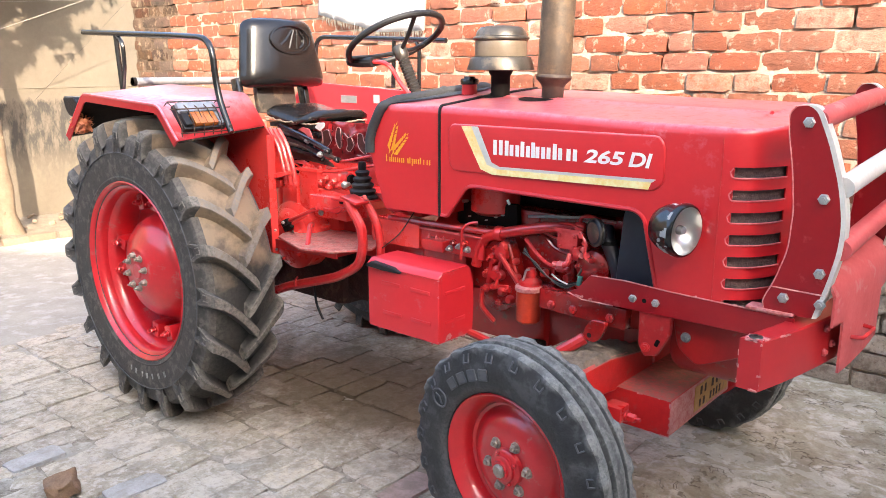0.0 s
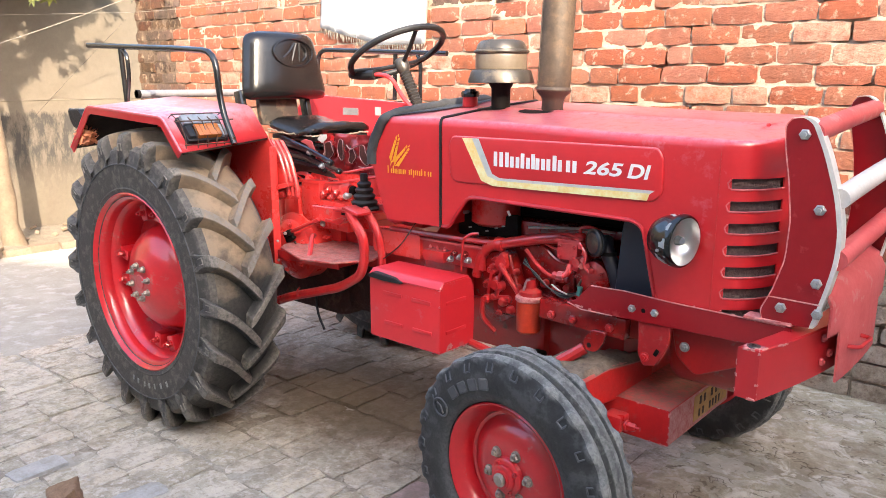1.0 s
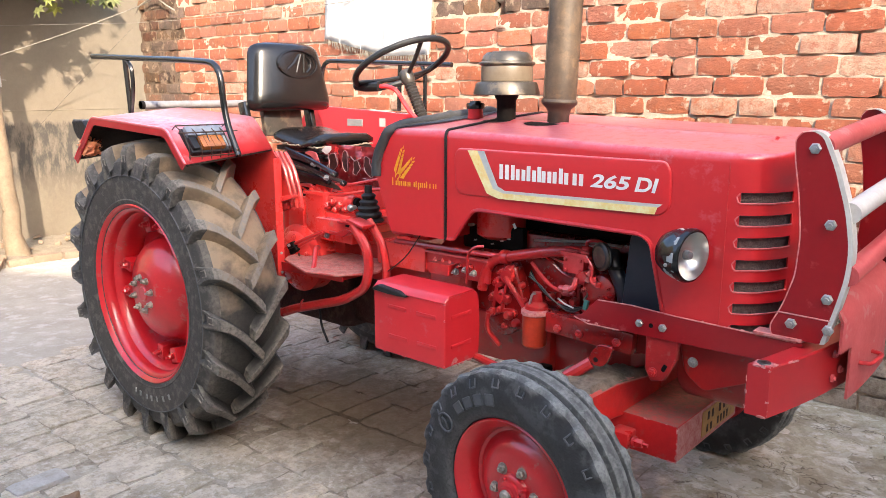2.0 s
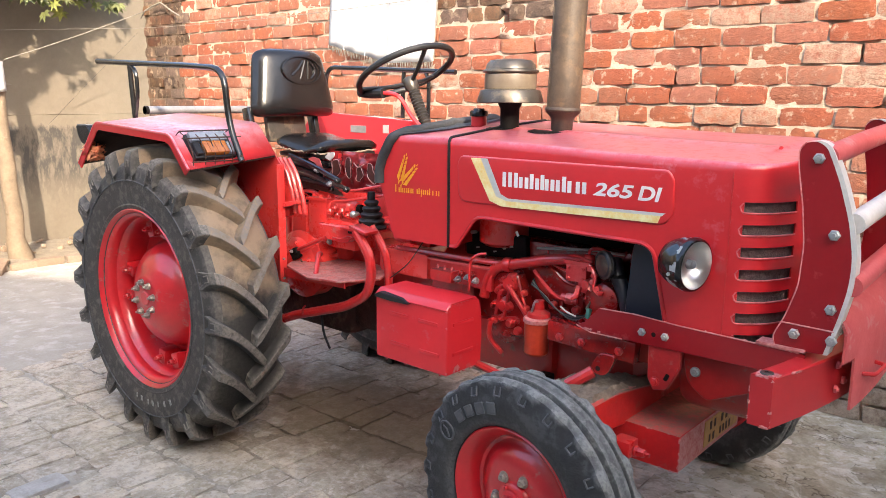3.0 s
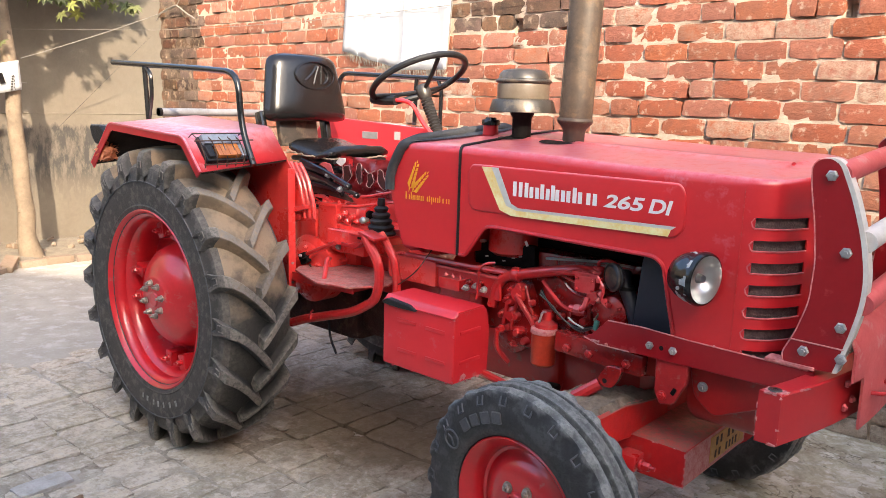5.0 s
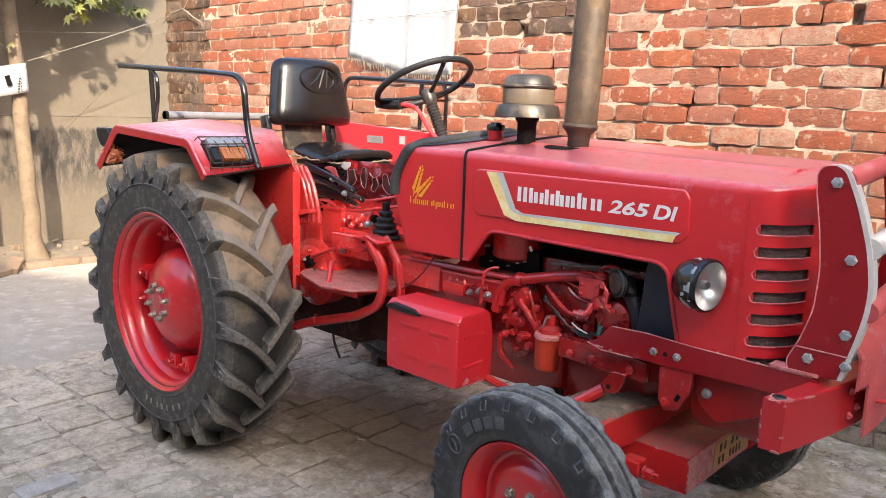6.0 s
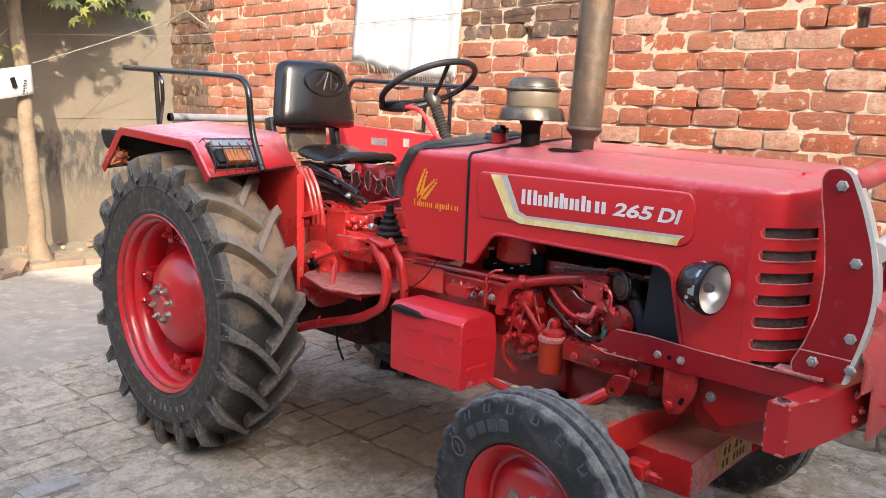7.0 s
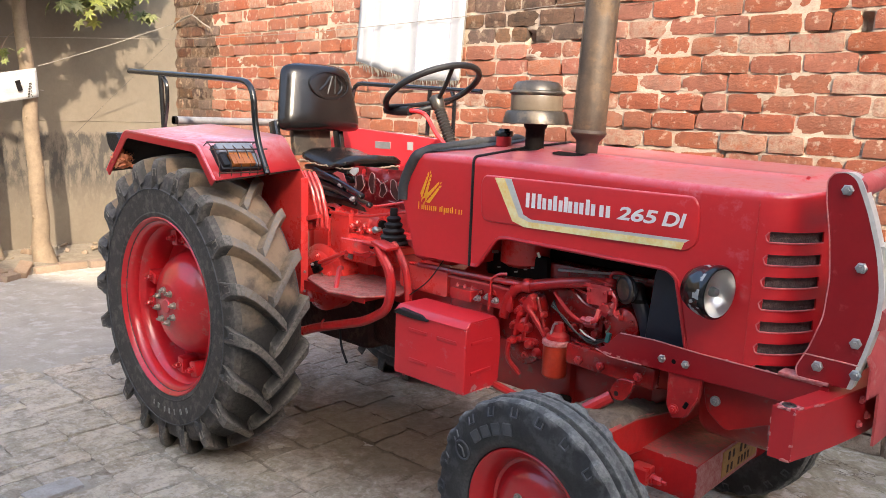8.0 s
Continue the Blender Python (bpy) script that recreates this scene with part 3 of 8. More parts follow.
def screed_height(x, y):
    """Cement washed over the pavers towards the plastered wall, thinning to worn patches."""
    h = -0.018 + 0.0065 * noise.noise(V((x * 2.1, y * 2.1, 0.0))) + 0.0055 * noise.noise(V((x * 8, y * 8, 4.0))) + 0.003 * noise.noise(V((x * 26, y * 26, 8.0)))
    return h + 0.027 * min(1.0, max(0.0, (-0.35 - x) / 1.5)) - 0.04 * max(0.0, (-3.05 - y) / 0.3)


def crust_height(x, y):
    """Trodden earth and mortar crumbs over the pavers at the open end of the yard."""
    h = -0.012 + 0.009 * noise.noise(V((x * 3.1, y * 3.1, 2.0))) + 0.008 * noise.noise(V((x * 11, y * 11, 5.0))) + 0.005 * noise.noise(V((x * 29, y * 29, 1.0)))
    return h + 0.021 * min(1.0, max(0.0, (x - 1.62 + 0.10 * y) / 0.35)) - 0.03 * min(1.0, max(0.0, (1.62 - 0.10 * y - x) / 0.5)) - 0.04 * max(0.0, (-3.95 - y) / 0.3)


far_w, far_e = [-150, -60, -20, -8], [8, 20, 60, 150]
g = grid(far_w + steps(-4.9, 4.9, 330) + far_e, [-150, -60, -20, -8] + steps(-3.4, 1.68, 170) + far_e, joint_height)
GROUND = tagged(part("ground", g, JOINT, smooth=60), "dusty grey yard ground of brick paving and beaten earth", "ground", kind="structure")
part("cement_screed", grid(steps(-4.85, 0.9, 240), steps(-3.35, 1.5, 200), screed_height), SOIL, GROUND, "thin pale cement wash", smooth=60)
part("earth_crust", grid(steps(1.3, 5.7, 220), steps(-4.28, 1.5, 260), crust_height), CRUST, GROUND, "rough stony earth crust", smooth=50)

w = box((9.2, 0.18, 2.9), (0.55, WALL_Y + 0.190, 1.44), 0)
WALL = sheet("wall_north", w, MORTAR, "red brick yard wall with rough lime mortar", "wall")


WALL_HOLES = ((1.958, 1.905), (0.160, 1.905))     # gaps left by missing brick ends


def mortar_depth(x, z):
    for hx, hz in WALL_HOLES:
        if abs(x - hx) < 0.030 and abs(z - hz) < 0.042:
            return 0.085
    worn = 0.014 if z < 0.62 and x > 1.7 else 0.0
    pit = worn + max(0.0, noise.noise(V((x * 7, z * 11, 12.0))) - 0.16) * 0.085
    return 0.0085 + pit + 0.0050 * noise.noise(V((x * 14, z * 14, 2.0))) + 0.005 * noise.noise(V((x * 33, z * 33, 5.0))) + 0.004 * noise.noise(V((x * 3, z * 3, 9.0)))


m = grid(steps(-4.04, 5.1, 420), steps(0.0, 2.85, 132), mortar_depth)
for v in m.verts:
    v.co = V((v.co.x, WALL_Y + v.co.z, v.co.y))
part("mortar", m, MORTAR, WALL, "rough lime mortar, smeared flush", smooth=70)
m = grid(steps(-4.04, -3.33, 60), steps(0.0, 2.85, 132), mortar_depth)
for v in m.verts:
    v.co = V((v.co.x, WALL_Y + v.co.z - 0.0025 + 0.02 * max(0.0, (v.co.x + 3.40 - 0.05 * noise.noise(v.co * 9)) / 0.07), v.co.y))
part("mortar", m, OLD_MORTAR, WALL, "soot-dark mortar of the old pier", smooth=70)
w = box((0.30, 9.5, 3.8), (-4.93, -1.0, 1.89), 0)
PLASTER_WALL = sheet("wall_west", w, STAINED_PLASTER, "cement-plastered wall with dark weather stains", "wall")
part("plaster_ridge", tube([(-4.778, -4.0, 1.262), (-4.778, 0.6, 1.262), (-4.778, 3.0, 1.270)], 0.0045, 6, 0), STAINED_PLASTER, PLASTER_WALL)
# unseen gable-shaped wall added across the yard, which keeps the tractor in shade
SX, SY = math.cos(SUN_AZ), math.sin(SUN_AZ)
out = [(-4.6, -0.02), (-4.6, 8.2), (4.6, 4.55), (4.6, -0.02)]
w = flat([(a, b) for a, b in out], 9.3, 9.6, "x")
bmesh.ops.transform(w, matrix=Matrix(((SX, -SY, 0, 0), (SY, SX, 0, 0), (0, 0, 1, 0), (0, 0, 0, 1))), verts=w.verts)
sheet("wall_south", w, PLASTER, "unseen gable-shaped wall added to shade the tractor", "wall")
# unseen wall added behind the camera to darken what the bonnet reflects
w = flat([(-8.0, -0.01), (4.4, -0.01), (4.4, 4.49), (0.6, 4.49), (0.6, 2.3), (-8.0, 2.3)], -4.525, -4.275)
sheet("wall_yard", w, PLASTER, "unseen plain wall added behind to darken bonnet reflections", "wall")
# unseen wall added east to cut the skylight on the tractor's nose
w = box((0.25, 9.0, 3.3), (5.7, 1.2, 1.64), 0)
sheet("wall_east", w, PLASTER, "unseen plain wall added at the open end to cut skylight", "wall")

# ================================================================ the tractor
# x runs forward from the rear axle, the near side is -y, z up from the ground
tractor = thing("tractor", "glossy red farm tractor with bull bar parked on brick paving", "tractor")
SIDE = 0.295          # half the bonnet's width


def along(x, table):
    """A height read off a short table of (x, height) pairs."""
    if x <= table[0][0]:
        return table[0][1]
    for (a, p), (b, q) in zip(table, table[1:]):
        if x <= b:
            return p + (q - p) * (x - a) / (b - a)
    return table[-1][1]


TILT = 0.084          # the bonnet sits skew on its catches, its far edge higher


def crown(x):
    """Section of the bonnet's top from the side wall to the middle: (height, distance in from the side) pairs."""
    edge = along(x, ((0.9, 1.342), (1.27, 1.339), (1.55, 1.334), (1.94, 1.320), (2.3, 1.313)))
    out = [(edge - 0.026, 0.0), (edge - 0.014, 0.0014), (edge - 0.006, 0.0045), (edge - 0.001, 0.0095), (edge + 0.001, 0.016)]
    for half in (0.25, 0.20, 0.14, 0.08, 0.020, 0.012, 0.005, 0.0):
        ridge = 0.004 * min(1.0, max(0.0, (0.020 - half) / 0.015))
        out.append((edge + 0.001 + 0.005 * (1 - half / 0.28) + ridge, SIDE - half))
    return out


def wheel_rear(side):
    """Rear wheel: dished red rim with bolted disc, and a lugged tyre. side is -1 near, 1 far."""
    wx, wy, wz = 0.0, (-0.63 if side < 0 else 0.715), 0.615
    o = -1
    rim = lathe([(0.372, -0.138), (0.379, -0.146), (0.381, -0.152), (0.376, -0.156), (0.369, -0.150), (0.362, -0.136), (0.350, -0.130),
                 (0.343, -0.120), (0.341, -0.090), (0.330, -0.078), (0.322, -0.060), (0.318, -0.035), (0.318, 0.0), (0.318, 0.06),
                 (0.345, 0.12), (0.372, 0.15), (0.381, 0.15)], n=72)
    disc = lathe([(0.318, 0.030), (0.300, 0.026), (0.268, 0.026), (0.246, 0.020), (0.232, 0.004), (0.222, -0.026), (0.205, -0.062), (0.178, -0.090), (0.142, -0.110),
                  (0.112, -0.122), (0.097, -0.130), (0.090, -0.134), (0.0, -0.134)], n=64)
    hub = lathe([(0.0, -0.139), (0.028, -0.139), (0.030, -0.136), (0.036, -0.133)], n=24)
    lugs = []
    for q in (166, 190, 262, 284, 346, 10, 82, 104):
        u = radians(q)
        c = V((0.286 * math.cos(u), -0.020, 0.286 * math.sin(u)))
        b = box((0.068, 0.078, 0.050), bevel=0.008)
        bmesh.ops.transform(b, matrix=Matrix.Translation(c) @ Matrix.Rotation(-u, 4, "Y"), verts=b.verts)
        lugs.append((b, c, u))
    tyre = bmesh.new()
    prof = [(0.360, -0.135), (0.374, -0.150), (0.392, -0.156), (0.397, -0.1585), (0.402, -0.156), (0.43, -0.160), (0.47, -0.164), (0.496, -0.163),
            (0.500, -0.1655), (0.505, -0.162), (0.53, -0.158), (0.555, -0.150), (0.572, -0.130), (0.586, -0.09), (0.594, -0.04)]
    prof = prof + [(0.595, 0.0)] + [(r, -a) for r, a in reversed(prof)]
    lathe(prof, n=84, bm=tyre)
    for f in tyre.faces:
        c = f.calc_center_median()
        f.material_index = 1 if abs(c.y) < 0.128 else 0
    rng = random.Random(5)
    count = 20
    rings = [(-0.158, -0.010, 0.492, 0.512, 0.80), (-0.170, -0.008, 0.505, 0.545, 0.95), (-0.1715, -0.004, 0.525, 0.590, 1.05), (-0.163, 0.004, 0.535, 0.616, 1.12),
             (-0.140, 0.022, 0.550, 0.628, 1.05), (-0.105, 0.062, 0.570, 0.634, 0.98), (-0.065, 0.122, 0.580, 0.638, 0.95), (-0.025, 0.190, 0.586, 0.640, 0.98),
             (0.010, 0.252, 0.588, 0.640, 1.02), (0.026, 0.282, 0.588, 0.634, 0.92)]
    for half in (1, -1):
        for k in range(count):
            base = 2 * math.pi * (k + (0.5 if half < 0 else 0.0)) / count + rng.uniform(-0.006, 0.006)
            rows = []
            for y, th, rb, rt, w in rings:
                row = []
                for r, a in ((rb - 0.006, -0.066), (rb * 0.5 + rt * 0.5, -0.042), (rt - 0.004, -0.034), (rt, -0.028), (rt, 0.028), (rt - 0.004, 0.034), (rb * 0.5 + rt * 0.5, 0.040), (rb - 0.006, 0.060)):
                    q = base + th + a * w
                    row.append(tyre.verts.new((r * math.sin(q), y * (1.0 if half > 0 else -0.92), r * math.cos(q))))
                rows.append(row)
            faces = []
            for p, q in zip(rows, rows[1:]):
                for i in range(7):
                    faces.append(tyre.faces.new((p[i], p[i + 1], q[i + 1], q[i])))
            faces.append(tyre.faces.new(rows[0]))
            faces.append(tyre.faces.new(rows[-1]))
            for j, f in enumerate(faces):
                c = f.calc_center_median()
                f.material_index = 1 if abs(c.y) < 0.148 and math.hypot(c.x, c.z) > 0.55 else 0
    for k in range(count):
        q = 2 * math.pi * k / count - 0.004
        m = Matrix.Rotation(q, 4, "Y") @ Matrix.Translation((0, -0.1715, 0.566))
        for dx, dz, wx_, wz_ in ((0, 0.014, 0.026, 0.004), (-0.012, 0, 0.004, 0.03), (0.012, 0, 0.004, 0.03)):
            b = box((wx_, 0.006, wz_), (dx, 0, dz), 0.0015, seg=1)
            bmesh.ops.transform(b, matrix=m, verts=b.verts)
            merge(tyre, b)
    if side > 0:
        for b in (rim, disc, hub, tyre, *[x[0] for x in lugs]):
            mirror(b)
    w = part("rear_wheel", rim, WHEEL_RED, tractor, "large red rear wheel with a lugged tyre")
    w.location = (wx, wy, wz)
    t = part("tyre", tyre, RUBBER, w, "black lugged tractor tyre with dusty tread", smooth=28)
    t.data.materials.append(MUD_RUBBER)
    part("disc", disc, WHEEL_RED, w, "domed red wheel disc")
    part("hub", hub, WHEEL_RED, w)
    for b, c, u in lugs:
        lug = part("rim_bracket", b, WHEEL_RED, w)
        s = V((c.x, c.y * (1 if side < 0 else -1), c.z))
        part("bolt", bolt(s + V((0, -0.039 if side < 0 else 0.039, 0)), (0, -1 if side < 0 else 1, 0), 0.013, 0.022), WHEEL_RED, w)
    for k in range(8):
        u = 2 * math.pi * (k + 0.3) / 8
        y = -0.135 if side < 0 else 0.135
        part("wheel_nut", bolt((0.070 * math.cos(u), y, 0.070 * math.sin(u)), (0, -1 if side < 0 else 1, 0), 0.0120, 0.018), NUT_STEEL, w, "dusty bare steel nut")
    if side < 0:
        ring = [(0.498 * math.cos(u), -0.1655, 0.498 * math.sin(u)) for u in (2 * math.pi * k / 90 for k in range(91))]
        part("sidewall_ring", tube(ring, 0.0022, 6, 0), MARK_RUBBER, t, "pale scuffed ring")
        # moulded size mark on the sidewall, as plain bars
        for k, (a, wd) in enumerate(((-100, 4), (-95, 8), (-88, 3), (-83, 8), (-77, 4), (-70, 8), (-63, 8))):
            u = radians(a)
            b = box((0.004 + wd * 0.0012, 0.003, 0.024), bevel=0.001, seg=1)
            bmesh.ops.transform(b, matrix=Matrix.Translation((0.445 * math.cos(u), -0.1625, 0.445 * math.sin(u))) @ Matrix.Rotation(-u - math.pi / 2, 4, "Y"), verts=b.verts)
            part("size_mark", b, RIB_RUBBER, t, "pale moulded size mark")
    return w


def wheel_front(side):
    """Front wheel: small red rim, six nuts, hub cap, and a three-rib tyre."""
    wx, wy, wz = 1.861, (-0.645 if side < 0 else 0.672), 0.357
    rim = lathe([(0.212, -0.050), (0.222, -0.056), (0.226, -0.062), (0.222, -0.066), (0.215, -0.062), (0.208, -0.050), (0.196, -0.042), (0.187, -0.020),
                 (0.182, 0.0), (0.19, 0.03), (0.215, 0.06), (0.226, 0.062)], n=64)
    disc = lathe([(0.184, 0.000), (0.172, 0.004), (0.160, 0.000), (0.150, -0.012), (0.135, -0.026), (0.110, -0.034), (0.090, -0.037), (0.0, -0.037)], n=56)
    cap = lathe([(0.058, -0.036), (0.056, -0.049), (0.050, -0.054), (0.042, -0.056), (0.040, -0.063), (0.034, -0.067), (0.029, -0.068), (0.027, -0.074), (0.0, -0.076)], n=24)
    tyre = bmesh.new()
    prof = [(0.218, -0.044), (0.2268, -0.0575), (0.2295, -0.066), (0.240, -0.075), (0.262, -0.081), (0.290, -0.083), (0.315, -0.080), (0.334, -0.073),
            (0.348, -0.067), (0.357, -0.063), (0.362, -0.056), (0.365, -0.046), (0.3655, -0.036), (0.350, -0.032), (0.350, -0.022), (0.369, -0.018), (0.371, -0.009), (0.371, 0.0)]
    prof = prof + [(r, -a) for r, a in reversed(prof[:-1])]
    lathe(prof, n=144, bm=tyre)
    # worn, stepped rib edges
    rng = random.Random(3)
    for v in tyre.verts:
        r = math.hypot(v.co.x, v.co.z)
        if r > 0.345:
            k = 1 + rng.uniform(-0.0035, 0.0025)
            v.co.x *= k
            v.co.z *= k
            step = int((math.atan2(v.co.z, v.co.x) + math.pi) / (2 * math.pi) * 144 + 0.5)
            a = abs(v.co.y)
            if 0.043 < a < 0.068 and step % 6 < 3:
                v.co.y += math.copysign(0.0075, v.co.y)
                v.co.x *= 1.014
                v.co.z *= 1.014
            elif 0.016 < a < 0.040:
                v.co.y += math.copysign(0.0018 if step % 6 < 3 else -0.0018, v.co.y)
    for f in tyre.faces:
        c = f.calc_center_median()
        f.material_index = 1 if math.hypot(c.x, c.z) > 0.3545 and abs(c.y) < 0.068 else 0
    for k in range(22):
        u = 2 * math.pi * k / 22
        b = bmesh.new()
        for bx_, bz_, sx_, sz_ in ((0, -0.011, 0.028, 0.005), (0, 0.011, 0.028, 0.005), (-0.013, 0, 0.005, 0.026)):
            box((sx_, 0.006, sz_), (bx_, 0, bz_), bevel=0.0015, seg=1, bm=b)
        for sgn in (-1, 1):
            m = Matrix.Rotation(-u, 4, "Y") @ Matrix.Translation((0.334, sgn * 0.0735, 0)) @ Matrix.Rotation(sgn * radians(-24), 4, "Z")
            c = b.copy()
            bmesh.ops.transform(c, matrix=m, verts=c.verts)
            for f in c.faces:
                f.material_index = 2
            merge(tyre, c)
        b.free()
    if side > 0:
        for b in (rim, disc, cap, tyre):
            mirror(b)
    w = part("front_wheel", rim, WHEEL_RED, tractor, "small red front wheel with a ribbed tyre")
    w.matrix_basis = pose(wx, wy, wz, 0, 0, -5.9) @ Matrix.Scale(0.960, 4)
    t = part("tyre", tyre, FRONT_RUBBER, w, "grey-black three-rib front tyre", smooth=30)
    t.data.materials.append(RIB_RUBBER)
    t.data.materials.append(MARK_RUBBER)
    part("disc", disc, WHEEL_RED, w)
    hub = part("hub_cap", cap, WHEEL_RED, w, "red cast hub cap")
    f = -1 if side < 0 else 1
    for k in range(6):
        u = radians(60 * k + 8)
        part("wheel_nut", bolt((0.075 * math.cos(u), 0.037 * f, 0.075 * math.sin(u)), (0, f, 0), 0.0140, 0.014), NUT_STEEL, w, "dusty bare steel nut")
    for k in range(4):
        u = radians(90 * k + 30)
        part("cap_bolt", bolt((0.047 * math.cos(u), 0.054 * f, 0.047 * math.sin(u)), (0, f, 0), 0.007, 0.007, False), WHEEL_RED, hub)
    part("axle_nut", lathe([(0.021, 0.073 * f), (0.021, 0.080 * f), (0.015, 0.085 * f), (0.0, 0.086 * f)], n=12), NUT_STEEL, hub, "spindle end rubbed bare")
    if side < 0:
        # raised maker's mark on the sidewall: an oval and plain bars
        def put(bm, a):
            u = radians(a)
            bmesh.ops.transform(bm, matrix=Matrix.Translation((0.285 * math.cos(u), -0.0835, 0.285 * math.sin(u))) @ Matrix.Rotation(math.pi / 2 - u, 4, "Y"), verts=bm.verts)
            part("sidewall_mark", bm, MARK_RUBBER, t, "raised grey mark")
        put(tube([(0.026 * math.cos(u), 0, 0.030 * math.sin(u)) for u in (2 * math.pi * k / 24 for k in range(25))], 0.0035, 6, 0), 148)
        put(tube([(-0.010, 0, -0.018), (0.004, 0, 0.004), (0.000, 0, 0.020)], 0.003, 6, 0), 148)
        for a in (131, 121.5, 112, 102.5):
            put(box((0.036, 0.004, 0.036), bevel=0.003, seg=1), a)
    return w


def bonnet():
    plan = [(x, -SIDE) for x in (1.275, 1.305, 1.35, 1.395, 1.5, 1.65, 1.8, 1.93, 1.985, 2.01, 2.03, 2.045, 2.06, 2.075, 2.087, 2.15, 2.243, 2.258)] + [(2.275, -0.2915)]
    first = len(plan) - 1
    plan += [(2.288, -0.286), (2.300, -0.279), (2.312, -0.2695), (2.323, -0.258), (2.333, -0.2455), (2.342, -0.232), (2.358, -0.200), (2.3675, -0.166)]
    last = len(plan) - 1
    plan += [(2.380, -0.11), (2.387, -0.06), (2.390, 0.0)]
    whole = plan + [(x, -y) for x, y in reversed(plan[:-1])]
    n = len(whole)
    tops = [1.192 - 0.0592 * k for k in range(7)]
    zs = [0.800] + sorted([t for t in tops] + [t - 0.0275 for t in tops]) + [1.225]
    def low(x):
        pts = [(1.27, 0.943), (1.305, 0.943), (1.395, 1.055), (1.985, 1.047), (2.01, 1.040), (2.03, 1.022), (2.045, 0.985), (2.087, 0.80), (9, 0.80)]
        for (a, p), (b, q) in zip(pts, pts[1:]):
            if x <= b:
                return p + (q - p) * (x - a) / (b - a)
    bm = bmesh.new()
    rows = []
    for z in zs:
        rows.append([bm.verts.new((x, y, max(z, low(x)))) for x, y in whole])
    for k in range(len(crown(1.3))):
        row = []
        for x, y in whole:
            z, d = crown(x)[k]
            nose = min(1.0, max(0.0, (x - 2.26) / 0.15))
            yy = y * (SIDE - d) / SIDE
            row.append(bm.verts.new((x - d * 0.55 * nose, yy, z + TILT * yy - 0.010 * nose * min(1, d / 0.05))))
        rows.append(row)
    slots = set()
    for i, (zlo, zhi) in enumerate(zip(zs, zs[1:])):
        if any(abs(zhi - t) < 1e-4 for t in tops):
            slots.add(i)
    for i, (p, q) in enumerate(zip(rows, rows[1:])):
        for k in range(n - 1):
            inside = first <= k < last or n - 1 - last <= k < n - 1 - first
            if i in slots and inside:
                continue
            vs = [p[k], p[k + 1], q[k + 1], q[k]]
            if len({tuple(round(c, 5) for c in v.co) for v in vs}) < 3:
                continue
            bm.faces.new(vs)
    bmesh.ops.remove_doubles(bm, verts=bm.verts, dist=0.0004)
    hood = part("bonnet", bm, RED_TOP, tractor, "glossy red bonnet with louvred nose, top paled by dust and painted sheen", smooth=32)
    sol = hood.modifiers.new("thickness", "SOLIDIFY")
    sol.thickness, sol.offset = 0.004, -1
    hood.modifiers.new("crisp", "EDGE_SPLIT").split_angle = radians(38)
    # rolled lip round the engine opening
    for s in (-1, 1):
        y = s * (SIDE + 0.001)
        lip = tube([(1.278, y, 0.945), (1.306, y, 0.945), (1.393, y, 1.060), (2.005, y, 1.050), (2.035, y, 1.030), (2.088, y, 0.81)], 0.0065, 8, 0.03)
        part("opening_lip", lip, RED, hood)
        for t in tops:
            z = t - 0.0285
            pts = [(x, y0 * -s, z) for x, y0 in plan[first:last + 1]]
            pts = [(x, s * (abs(y0) + 0.001), zz) for x, y0, zz in pts]
            e = pts[0]
            pts = [(e[0] - 0.002, e[1], e[2] + 0.026), (e[0] - 0.010, e[1], e[2] + 0.016), (e[0] - 0.006, e[1], e[2] + 0.004)] + pts
            part("louvre_lip", tube(pts, 0.0024, 6, 0), CHIPPED_RED, hood)
        out = soft([(1.325, 1.262), (2.068, 1.262), (2.085, 1.235), (2.088, 1.135), (2.06, 1.108), (1.335, 1.106), (1.315, 1.13), (1.31, 1.235)], 0.02)
        b = flat(out, s * (SIDE - 0.001), s * (SIDE + 0.006))
        edges = [e for e in b.edges if all(abs(abs(v.co.y) - (SIDE + 0.006)) < 1e-5 for v in e.verts)]
        bmesh.ops.bevel(b, geom=edges, offset=0.0055, segments=3, affect="EDGES", profile=0.5)
        part("badge_panel", b, RED_TOP, hood, "raised red panel that carries the badge")
    # nose seam
    for s in (-1, 1):
        part("nose_seam", tube([(2.243, s * (SIDE + 0.0005), 0.81), (2.243, s * (SIDE + 0.0005), 1.262), (2.243, s * (SIDE - 0.006), 1.304 + s * 0.024), (2.240, s * 0.27, 1.3135 + s * 0.0225), (2.238, s * 0.18, 1.3155 + s * 0.015)], 0.0016, 6, 0.01), CHASSIS, hood)
    return hood


